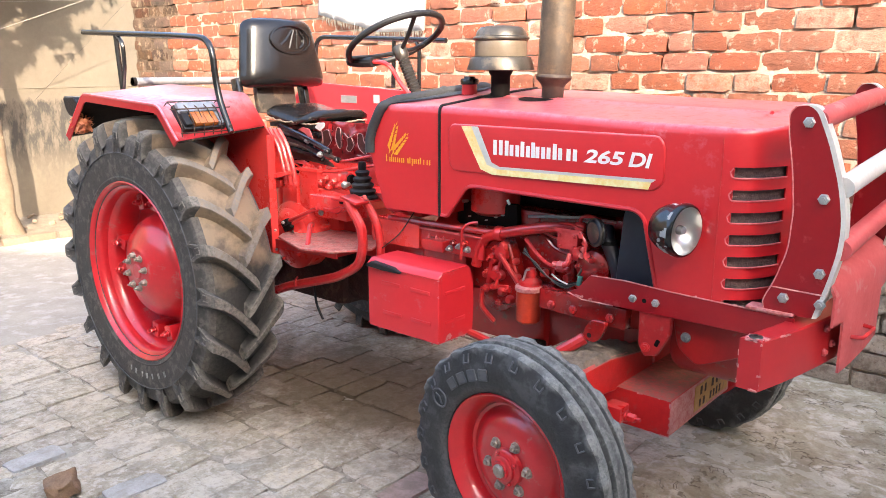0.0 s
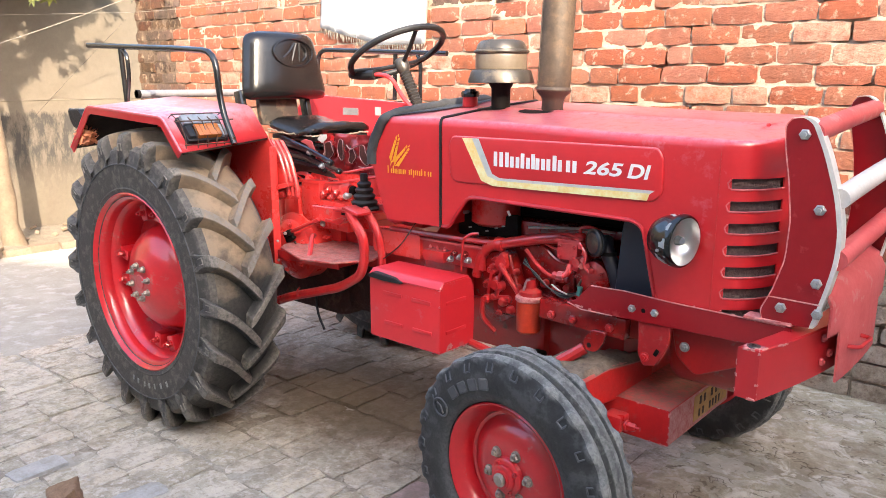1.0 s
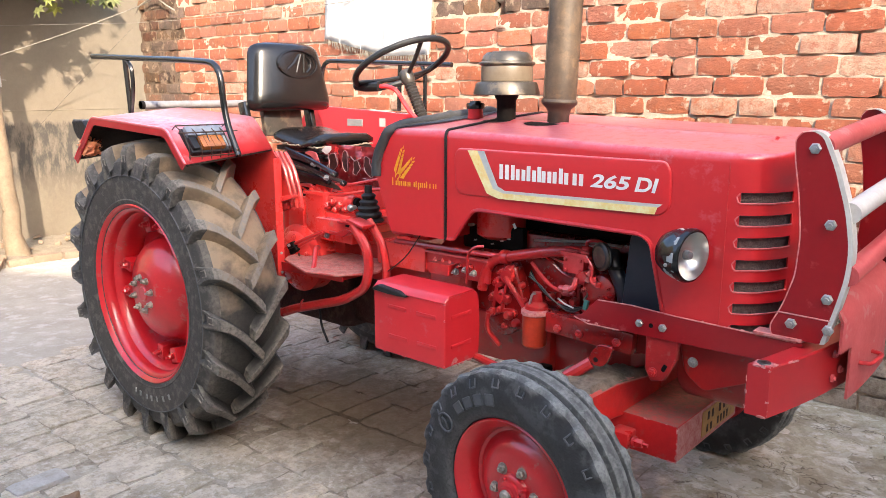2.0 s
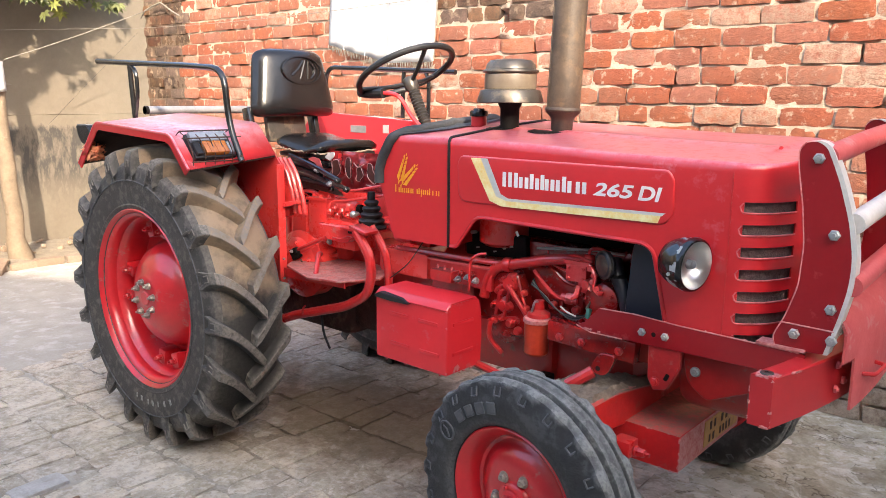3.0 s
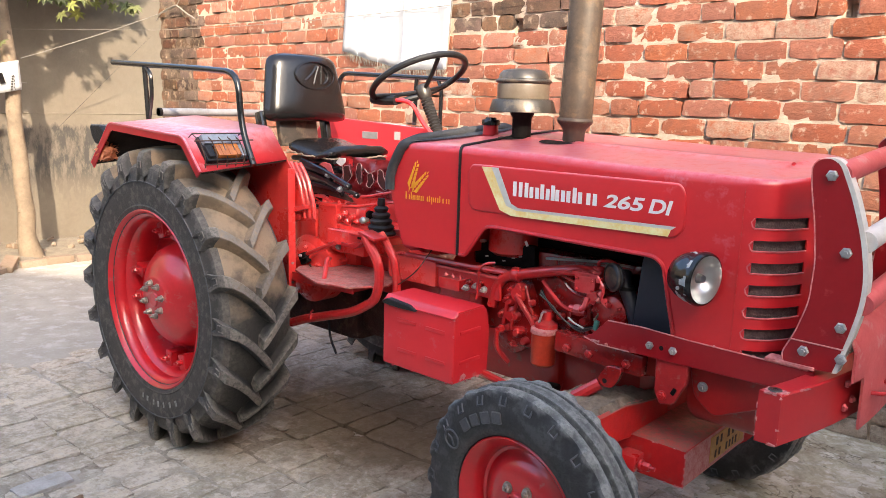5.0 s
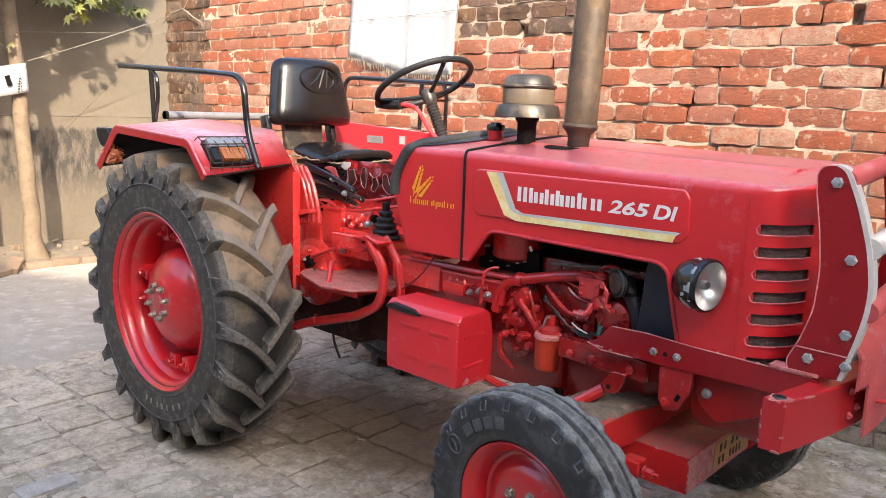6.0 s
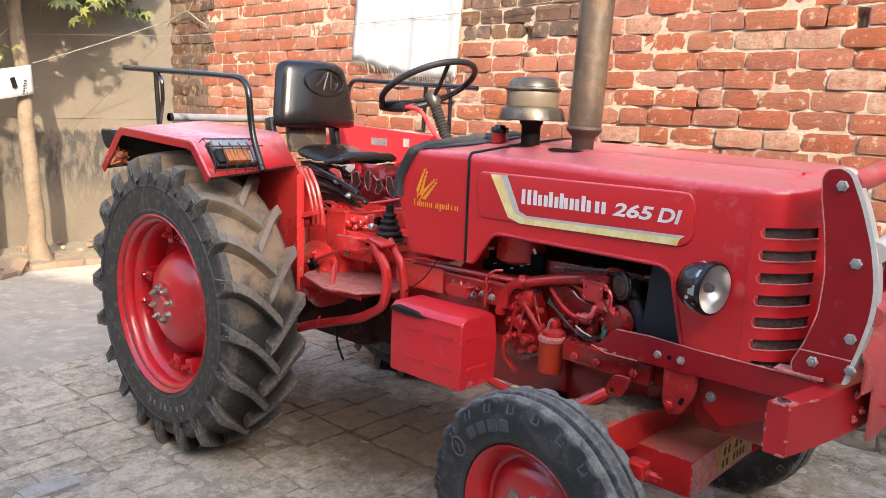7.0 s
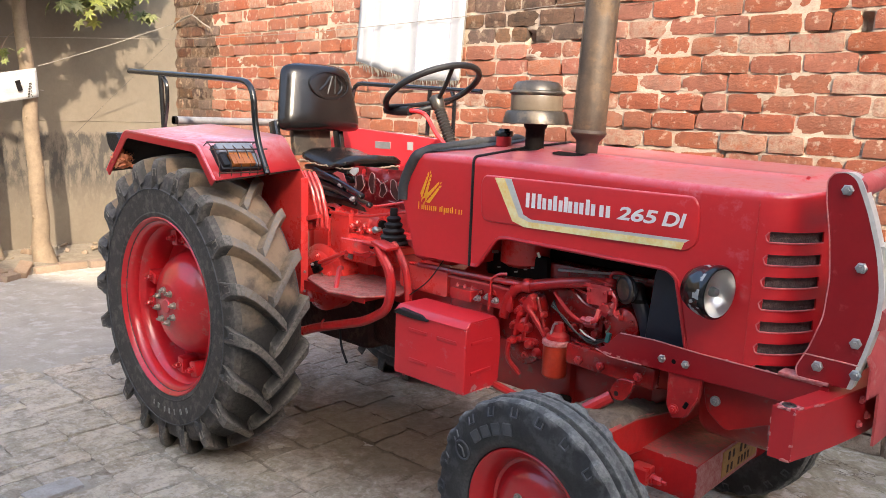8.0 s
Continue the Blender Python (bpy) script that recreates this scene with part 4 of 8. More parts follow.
def tank():
    """The fuel tank and dash cowl behind the bonnet, with the black rubber edge."""
    sec = [(SIDE, 0.94), (SIDE, 1.08), (SIDE, 1.14), (SIDE, 1.19), (SIDE, 1.23), (SIDE, 1.26)] + [(SIDE - d, z) for z, d in crown(1.2)]
    sec = [(-y, z - TILT * y * (z > 1.25)) for y, z in sec] + [(y, z + TILT * y * (z > 1.25)) for y, z in reversed(sec[:-1])]
    def rear(z):
        return 0.925 + 0.075 * max(0, (1.15 - z) / 0.21) if z < 1.15 else 0.925 + 0.105 * min(1.0, (z - 1.15) / 0.185) ** 2
    bm = bmesh.new()
    rows = []
    for u in (0.0, 0.25, 0.5, 0.75, 1.0):
        rows.append([bm.verts.new((rear(z) * (1 - u) + 1.262 * u, y, z)) for y, z in sec])
    for p, q in zip(rows, rows[1:]):
        for k in range(len(sec) - 1):
            bm.faces.new((p[k], p[k + 1], q[k + 1], q[k]))
    bm.faces.new(rows[0])
    bm.faces.new(rows[-1])
    bm.faces.new([r[0] for r in rows] + [r[-1] for r in reversed(rows)])
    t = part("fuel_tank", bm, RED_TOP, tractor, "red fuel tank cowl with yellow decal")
    band = bmesh.new()
    pts = [(rear(z) + 0.004, y * 1.01, z + (0.006 if z > 1.285 else 0)) for y, z in sec if z > 1.11] 
    keep = [p for k, p in enumerate(pts) if not 0.281 < abs(p[1]) < 0.294]
    tube(rounded(keep, 0.012, 4), 0.020, 12, 0, bm=band)
    part("rubber_edge", band, PAD, t, "black rubber edging")
    top = bmesh.new()
    part_top = [(y, z) for y, z in sec if z > 1.285]
    rows = []
    for u in (0.0, 0.5, 1.0):
        rows.append([top.verts.new((rear(z) + 0.0 + 0.105 * u * (1 - (abs(y) / SIDE) ** 2 * 0.75), y, z + 0.005)) for y, z in part_top])
    for p, q in zip(rows, rows[1:]):
        for k in range(len(part_top) - 1):
            top.faces.new((p[k], p[k + 1], q[k + 1], q[k]))
    part("cowl_pad", top, PAD, t, "black rubber cowl pad")
    seam = tube([(1.2685, y * 1.003, z + (0.002 if z > 1.285 else 0)) for y, z in sec], 0.0048, 8, 0)
    part("seam_strip", seam, BLACK, t, "black rubber seam strip")
    # filler cap
    capo = lathe([(0.0, 1.412), (0.020, 1.412), (0.022, 1.406), (0.032, 1.404), (0.035, 1.398), (0.034, 1.384), (0.028, 1.382), (0.026, 1.345)], at=(1.160, 0.0, 0.0), axis="z", n=20)
    c = part("filler_cap", capo, BLACK_PAINT, t, "black filler cap on a red neck")
    part("filler_neck", lathe([(0.028, 1.383), (0.030, 1.345)], at=(1.160, 0, 0), axis="z", n=20), RED, c)
    return t


def fender(side):
    s = side
    y0, y1 = s * 0.785, s * 0.395
    prof = [(-0.475, 1.155), (-0.285, 1.338), (0.315, 1.308), (0.432, 1.183)] if s < 0 else [(-0.475, 1.155), (-0.285, 1.338), (0.50, 1.300), (0.62, 1.175)]
    fine = rounded([(x, 0, z) for x, z in prof], 0.03, 3)
    fine = [(p.x, p.z) for p in fine]
    bm = bmesh.new()
    a = [bm.verts.new((x, y0, z)) for x, z in fine]
    b = [bm.verts.new((x, y1, z + 0.036)) for x, z in fine]
    for k in range(len(fine) - 1):
        bm.faces.new((a[k], a[k + 1], b[k + 1], b[k]))
    f = part("fender", bm, FENDER_RED, tractor, "red sheet-metal rear mudguard, top paled by dust and painted sheen")
    sol = f.modifiers.new("thickness", "SOLIDIFY")
    sol.thickness, sol.offset = 0.004, 0
    # added dark sheets below the guard, standing in for its shade
    u = bmesh.new()
    a = [u.verts.new((x, y0 - s * 0.006, z - 0.007)) for x, z in fine]
    b = [u.verts.new((x, y1 + s * 0.004, z + 0.029)) for x, z in fine]
    for k in range(len(fine) - 1):
        u.faces.new((a[k], a[k + 1], b[k + 1], b[k]))
    lin = part("liner", u, UNDERSIDE, f, "dark sheet in place of shade under the mudguard")
    sol = lin.modifiers.new("thickness", "SOLIDIFY")
    sol.thickness, sol.offset = 0.003, 0
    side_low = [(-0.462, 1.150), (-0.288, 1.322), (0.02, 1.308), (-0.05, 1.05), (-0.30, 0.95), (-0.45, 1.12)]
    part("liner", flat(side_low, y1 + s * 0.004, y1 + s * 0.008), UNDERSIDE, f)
    def inset(d):
        out = []
        for k, (x, z) in enumerate(fine):
            p, q = fine[max(k - 1, 0)], fine[min(k + 1, len(fine) - 1)]
            t = V((q[0] - p[0], q[1] - p[1])).normalized()
            out.append((x + t.y * d, z - t.x * d))
        return out
    lip = flat(fine + list(reversed(inset(0.030))), y0 - s * 0.003, y0 + s * 0.003)
    part("lip", lip, RED, f)
    edge = tube([(x, y0, z) for x, z in fine], 0.006, 8, 0)
    part("edge_bead", edge, FENDER_RED, f)
    # inner side sheet down to the axle
    inner = [(x, z + 0.034) for x, z in fine] + [(0.468, 1.18), (0.475, 0.66), (0.40, 0.63), (0.30, 0.80), (-0.30, 0.80), (-0.47, 1.10)]
    g = part("side_sheet", flat(inner, y1 - s * 0.002, y1 + s * 0.002), LIT_GEAR_RED if s < 0 else FENDER_RED, f, "red inner mudguard sheet")
    part("edge_angle", box((0.006, 0.035, 0.52), (0.474, y1 + s * 0.012, 0.925), 0.002), LIT_GEAR_RED, f)
    for z in (0.72, 0.80):
        part("rivet", bolt((0.478, y1 + s * 0.012, z), (1, 0, 0), 0.006, 0.005, False), STEEL, f)
    # grab rail of black tube
    ry = s * 0.60
    if s < 0:
        rail = tube([(-0.63, s * 0.595, 1.603), (0.10, s * 0.58, 1.570), (0.365, s * 0.575, 1.553), (0.386, s * 0.575, 1.345), (0.470, s * 0.58, 1.205)], 0.0125, 12, 0.075)
        r = part("grab_rail", rail, BLACK_PAINT, f, "black tubular grab rail")
        part("rail_bolt", bolt((0.462, s * 0.58, 1.222), (0.73, 0, 0.68), 0.008, 0.012, False), RUST, r)
    else:
        # the same rail fitted the other way round
        rail = tube([(-0.50, s * 0.60, 1.22), (-0.43, s * 0.59, 1.38), (-0.405, s * 0.588, 1.612), (0.54, s * 0.588, 1.570)], 0.0125, 12, 0.075)
        r = part("grab_rail", rail, BLACK_PAINT, f, "black tubular grab rail")
        part("rail_post", tube([(0.195, s * 0.588, 1.58), (0.185, s * 0.588, 1.345)], 0.011, 8), BLACK_PAINT, r)
        part("rail_post", tube([(0.345, s * 0.588, 1.575), (0.368, s * 0.588, 1.53), (0.364, s * 0.588, 1.345)], 0.010, 8, 0.04), BLACK_PAINT, r)
        part("foot_plate", box((0.06, 0.04, 0.005), (0.19, s * 0.588, 1.337), 0.001), BLACK_PAINT, r)
        return f
    part("rail_post", tube([(-0.345, s * 0.588, 1.585), (-0.325, s * 0.588, 1.335)], 0.011, 8), BLACK_PAINT, r)
    part("rail_post", tube([(-0.335, s * 0.588, 1.58), (-0.290, s * 0.588, 1.55), (-0.285, s * 0.588, 1.46), (-0.325, s * 0.588, 1.335)], 0.009, 8, 0.04), BLACK_PAINT, r)
    part("foot_plate", box((0.06, 0.04, 0.005), (-0.325, s * 0.588, 1.335), 0.001), BLACK_PAINT, r)
    return f


def indicator(side):
    """Amber and clear lamp in a wire cage on the front slope of the mudguard."""
    s = side
    n = V((0.73, 0, 0.68)).normalized()
    d = V((0.68, 0, -0.73)).normalized()     # down the slope
    w = V((0, 1, 0))
    c0 = V((0.374, s * 0.662, 1.252))
    def frame_box(size, at, bevel):
        b = box(size, (0, 0, 0), bevel)
        m = Matrix((d, w, n)).transposed().to_4x4()
        m.translation = c0 + d * at[0] + w * at[1] + n * at[2]
        bmesh.ops.transform(b, matrix=m, verts=b.verts)
        return b
    lamp = part("indicator_lamp", frame_box((0.118, 0.176, 0.024), (0.0, 0, 0.012), 0.008), BLACK, tractor, "black indicator lamp with amber lens in a wire cage")
    part("clear_lens", frame_box((0.046, 0.160, 0.024), (-0.034, 0, 0.028), 0.008), GREY_LENS, lamp, "grey clear lens")
    part("amber_lens", frame_box((0.056, 0.100, 0.028), (0.022, s * -0.004, 0.030), 0.006), ORANGE_LENS, lamp, "amber lens")
    for q in (-0.030, 0.0, 0.030):
        part("lens_rib", frame_box((0.054, 0.003, 0.004), (0.022, s * -0.004 + q, 0.044), 0.001), ORANGE_LENS, lamp)
    part("dark_lens", frame_box((0.056, 0.030, 0.024), (0.022, s * 0.068, 0.027), 0.006), BLACK, lamp)
    part("dark_lens", frame_box((0.056, 0.024, 0.024), (0.022, -s * 0.070, 0.027), 0.006), GREY_LENS, lamp)
    def at(a, b, h):
        return c0 + d * a + w * b + n * h
    wires = (-0.104, -0.052, -0.010, 0.030, 0.066, 0.104)
    for b in wires:
        part("cage_wire", tube([at(-0.072, b, 0.0), at(-0.068, b, 0.028), at(-0.012, b, 0.050), at(0.052, b, 0.038), at(0.078, b * 0.96, 0.004)], 0.0021, 6, 0.012), RUST, lamp)
    for a, h, e in ((-0.066, 0.030, 0.106), (-0.012, 0.0525, 0.126), (0.070, 0.014, 0.104)):
        part("cage_wire", tube([at(a, -e, h), at(a, e, h)], 0.0026, 6, 0), RUST, lamp)
    return lamp


def seat():
    """Padded backrest and cushion on a black frame."""
    # backrest: a rounded pad, slightly bowed, that leans back
    def pad(w_top, w_bot, h, t, crown):
        b = bmesh.new()
        grid = {}
        nu, nv = 20, 16
        for side in (0, 1):
            for i in range(nu + 1):
                for j in range(nv + 1):
                    u, v = i / nu * 2 - 1, j / nv * 2 - 1
                    # squircle mapping
                    p = 9.0
                    r = max(abs(u), abs(v))
                    if r > 0:
                        k = r / ((abs(u) ** p + abs(v) ** p) ** (1 / p))
                    else:
                        k = 1
                    uu, vv = u * k, v * k
                    wd = w_bot + (w_top - w_bot) * (vv + 1) / 2
                    edge = 1 - r ** 6
                    thick = t * (0.35 + 0.65 * max(0, edge) ** 0.5) if side else -t * 0.3 * max(0, edge) ** 0.5
                    grid[side, i, j] = b.verts.new((thick + crown * (uu * uu) * -1, uu * wd / 2, vv * h / 2))
            for i in range(nu):
                for j in range(nv):
                    b.faces.new((grid[side, i, j], grid[side, i + 1, j], grid[side, i + 1, j + 1], grid[side, i, j + 1]))
        bmesh.ops.recalc_face_normals(b, faces=b.faces)
        edges = [e for e in b.edges if e.is_boundary]
        bmesh.ops.bridge_loops(b, edges=edges)
        return b
    back = pad(0.375, 0.485, 0.312, 0.060, 0.035)
    m = Matrix.Translation((0.005, 0.036, 1.510)) @ Matrix.Rotation(radians(-9), 4, "Y")
    bmesh.ops.transform(back, matrix=m, verts=back.verts)
    st = part("seat", back, SEAT, tractor, "black vinyl tractor seat with an embossed oval on its backrest", smooth=60)
    # embossed oval with a plain mark in it
    ring = []
    for k in range(40):
        u = 2 * math.pi * k / 40
        ring.append((0.059, 0.014 + 0.112 * math.cos(u), 0.052 + 0.064 * math.sin(u)))
    b = bmesh.new()
    tube(ring + ring[:1], 0.0055, 6, 0, bm=b)
    for q, e in ((-0.062, 0.010), (-0.014, 0.022), (0.030, 0.040)):
        tube([(0.057, 0.014 + q, 0.012 if q > -0.05 else 0.028), (0.059, 0.014 + q * 0.5 + e * 0.5, 0.055), (0.060, 0.014 + e, 0.096)], 0.006, 6, 0, bm=b)
    tube([(0.057, 0.060, 0.014), (0.058, 0.086, 0.036), (0.059, 0.088, 0.066), (0.060, 0.062, 0.092)], 0.005, 6, 0.02, bm=b)
    bmesh.ops.transform(b, matrix=m, verts=b.verts)
    part("embossed_oval", b, SEAT, st, "embossed oval mark")
    cush = pad(0.345, 0.36, 0.33, 0.040, 0.010)
    bmesh.ops.transform(cush, matrix=Matrix.Translation((0.280, 0.0, 1.226)) @ Matrix.Rotation(radians(4), 4, "Y") @ Matrix.Rotation(radians(-90), 4, "Y"), verts=cush.verts)
    for v in cush.verts:
        k = math.sin((v.co.x - 0.115) / 0.33 * math.pi)
        v.co.z += 0.022 * (1 - k) * (1 if v.co.z > 1.2 else 0.3) + 0.004 * noise.noise(v.co * 14) - 0.012 * math.exp(-((v.co.x - 0.33) / 0.05) ** 2)
    part("cushion", cush, SEAT, st, "black padded seat cushion", smooth=60)
    rng = random.Random(12)
    hem = [V((0.125, -0.168, 1.232)), V((0.28, -0.178, 1.218)), V((0.438, -0.170, 1.212)), V((0.448, 0.0, 1.212)), V((0.440, 0.165, 1.216))]
    run = []
    for p, q in zip(hem, hem[1:]):
        run += [p.lerp(q, k / 12) + V((rng.uniform(-0.002, 0.002), rng.uniform(-0.002, 0.002), rng.uniform(-0.004, 0.004))) for k in range(12)]
    part("cushion_piping", tube(run, 0.0036, 6, 0), FRAYED, st, "pale frayed seam")
    part("cushion_base", box((0.30, 0.31, 0.022), (0.285, 0.0, 1.200), 0.008), BLACK, st, "black underside of the cushion")
    part("back_bracket", box((0.03, 0.22, 0.16), (-0.02, 0.0, 1.32), 0.006, rot=(0, -9, 0)), GREY_METAL, st)
    for y in (-0.20, 0.17):
        part("hinge", box((0.05, 0.03, 0.20), (-0.015, y, 1.30), 0.008, rot=(0, -12, 0)), BLACK_PAINT, st)
    for k in range(5):
        part("suspension_arm", tube([(0.08, -0.16 + 0.05 * k, 1.16), (0.24, -0.16 + 0.04 * k, 1.08), (0.42, -0.13 + 0.04 * k, 1.10 - 0.01 * k)], 0.008, 6, 0.03), BLACK_PAINT, st)
    part("base_frame", box((0.36, 0.30, 0.03), (0.28, 0, 1.165), 0.008), BLACK_PAINT, st)
    part("pedestal", box((0.25, 0.22, 0.20), (0.22, 0, 1.055), 0.02), DARK, st)
    for k in range(4):
        part("scissor_link", box((0.30, 0.012, 0.022), (0.34, -0.20 - 0.014 * k, 1.135 - 0.024 * k), 0.004, rot=(0, 14 + 5 * k, 4 * k)), BLACK_PAINT, st)
    for k in range(3):
        part("spring", tube([(0.22 + 0.06 * k + 0.012 * math.sin(q), -0.21 + 0.012 * math.cos(q), 1.08 + 0.004 * q) for q in [0.6 * z for z in range(30)]], 0.003, 5, 0), DARK, st)
    return st


def steering():
    c, tilt = V((0.780, 0.0, 1.553)), radians(28)
    n = V((-math.sin(tilt), 0, math.cos(tilt)))
    e = V((math.cos(tilt), 0, math.sin(tilt)))
    w = V((0, 1, 0))
    ring = [c + (e * math.cos(u) + w * math.sin(u)) * 0.198 for u in (2 * math.pi * k / 56 for k in range(57))]
    st = part("steering_wheel", tube(ring, 0.0125, 10, 0), BLACK, tractor, "black three-spoke steering wheel")
    hub = c - n * 0.055
    for q in (342, 98, 218):
        u = radians(q)
        p = c + (e * math.cos(u) + w * math.sin(u)) * 0.195
        part("spoke", tube([hub, hub + (p - hub) * 0.5 - n * 0.006, p], 0.0085, 8, 0.02), BLACK, st)
    b = lathe([(0.0, 0.026), (0.024, 0.024), (0.029, 0.012), (0.028, -0.02), (0.020, -0.035)], axis="z", n=20)
    q = V((0, 0, 1)).rotation_difference(n).to_matrix().to_4x4()
    bmesh.ops.transform(b, matrix=Matrix.Translation(hub) @ q, verts=b.verts)
    part("hub", b, GREY_METAL, st)
    # ribbed column boot down to the cowl
    prof = []
    for k in range(13):
        prof += [(0.0195, -0.035 - k * 0.013), (0.0245, -0.041 - k * 0.013)]
    b = lathe(prof, axis="z", n=18)
    bmesh.ops.transform(b, matrix=Matrix.Translation(hub) @ q, verts=b.verts)
    part("column_boot", b, COLUMN, st, "ribbed grey-brown column cover")
    lev = tube([(0.62, -0.085, 1.458), (0.715, -0.085, 1.468), (0.80, -0.06, 1.462), (0.86, -0.05, 1.37), (0.95, -0.05, 1.31)], 0.009, 8, 0.05)
    l = part("hand_lever", lev, CHASSIS, tractor, "red bent hand lever with black grip")
    part("grip", tube([(0.600, -0.085, 1.470), (0.66, -0.085, 1.464), (0.735, -0.082, 1.466)], 0.020, 10, 0.02), BLACK, l, "black rubber grip")
    return st


def stack_and_cleaner():
    sx, sy = 1.512, 0.02
    lean = Matrix.Translation((sx, sy, 1.33)) @ Matrix.Rotation(radians(2.6), 4, "Y")
    ex = lathe([(0.036, 0.0), (0.036, 0.048), (0.041, 0.056), (0.060, 0.076), (0.0625, 0.082), (0.061, 0.087), (0.0572, 0.092), (0.0572, 0.77), (0.050, 0.80), (0.030, 0.81)], axis="z", n=40)
    bmesh.ops.transform(ex, matrix=lean, verts=ex.verts)
    e = part("exhaust_pipe", ex, EXHAUST, tractor, "weathered grey-brown exhaust stack with rust stains", smooth=35)
    nk = lathe([(0.037, -0.02), (0.038, 0.045), (0.042, 0.056), (0.0605, 0.0755)], axis="z", n=32)
    bmesh.ops.transform(nk, matrix=lean, verts=nk.verts)
    part("stack_neck", nk, RUST, e, "rust-brown neck of the stack")
    u = -2.2
    sm = tube([(0.0573 * math.cos(u), 0.0573 * math.sin(u), 0.092), (0.0573 * math.cos(u), 0.0573 * math.sin(u), 0.77)], 0.0015, 6, 0)
    bmesh.ops.transform(sm, matrix=lean, verts=sm.verts)
    part("stack_seam", sm, EXHAUST, e)
    # black discs that stand in for the dark cut-outs round both pipes
    part("stack_hole", lathe([(0.064, 0.0), (0.0, 0.0005)], at=(sx - 0.030, -0.030, 1.3395), axis="z", n=32, rot=(5, 2, 0)), DARK, e)
    ac = lathe([(0.0, 1.588), (0.045, 1.587), (0.074, 1.582), (0.086, 1.570), (0.091, 1.552), (0.099, 1.549), (0.101, 1.544), (0.099, 1.539), (0.094, 1.537), (0.092, 1.533), (0.090, 1.478)], at=(1.303, 0.0, 0), axis="z", n=44)
    a = part("air_cleaner", ac, GREY_METAL, tractor, "grey metal pre-cleaner bowl with flared skirt")
    part("bowl", lathe([(0.0925, 1.534), (0.0935, 1.530), (0.0935, 1.486), (0.0925, 1.482)], at=(1.303, 0, 0), axis="z", n=44), BOWL, a, "dusty tan clear bowl")
    part("skirt", lathe([(0.090, 1.482), (0.106, 1.479), (0.111, 1.472), (0.119, 1.444), (0.1205, 1.436), (0.117, 1.434), (0.045, 1.442)], at=(1.303, 0, 0), axis="z", n=44), GREY_METAL, a, "flared metal skirt")
    part("intake_pipe", lathe([(0.046, 1.442), (0.042, 1.425), (0.035, 1.415), (0.034, 1.33)], at=(1.303, 0, 0), axis="z", n=24), DARK, a, "black rubber intake pipe")
    part("intake_hole", lathe([(0.054, 0.0), (0.0, 0.0005)], at=(1.280, -0.022, 1.3435), axis="z", n=24, rot=(5, 1, 0)), DARK, a)
    return e


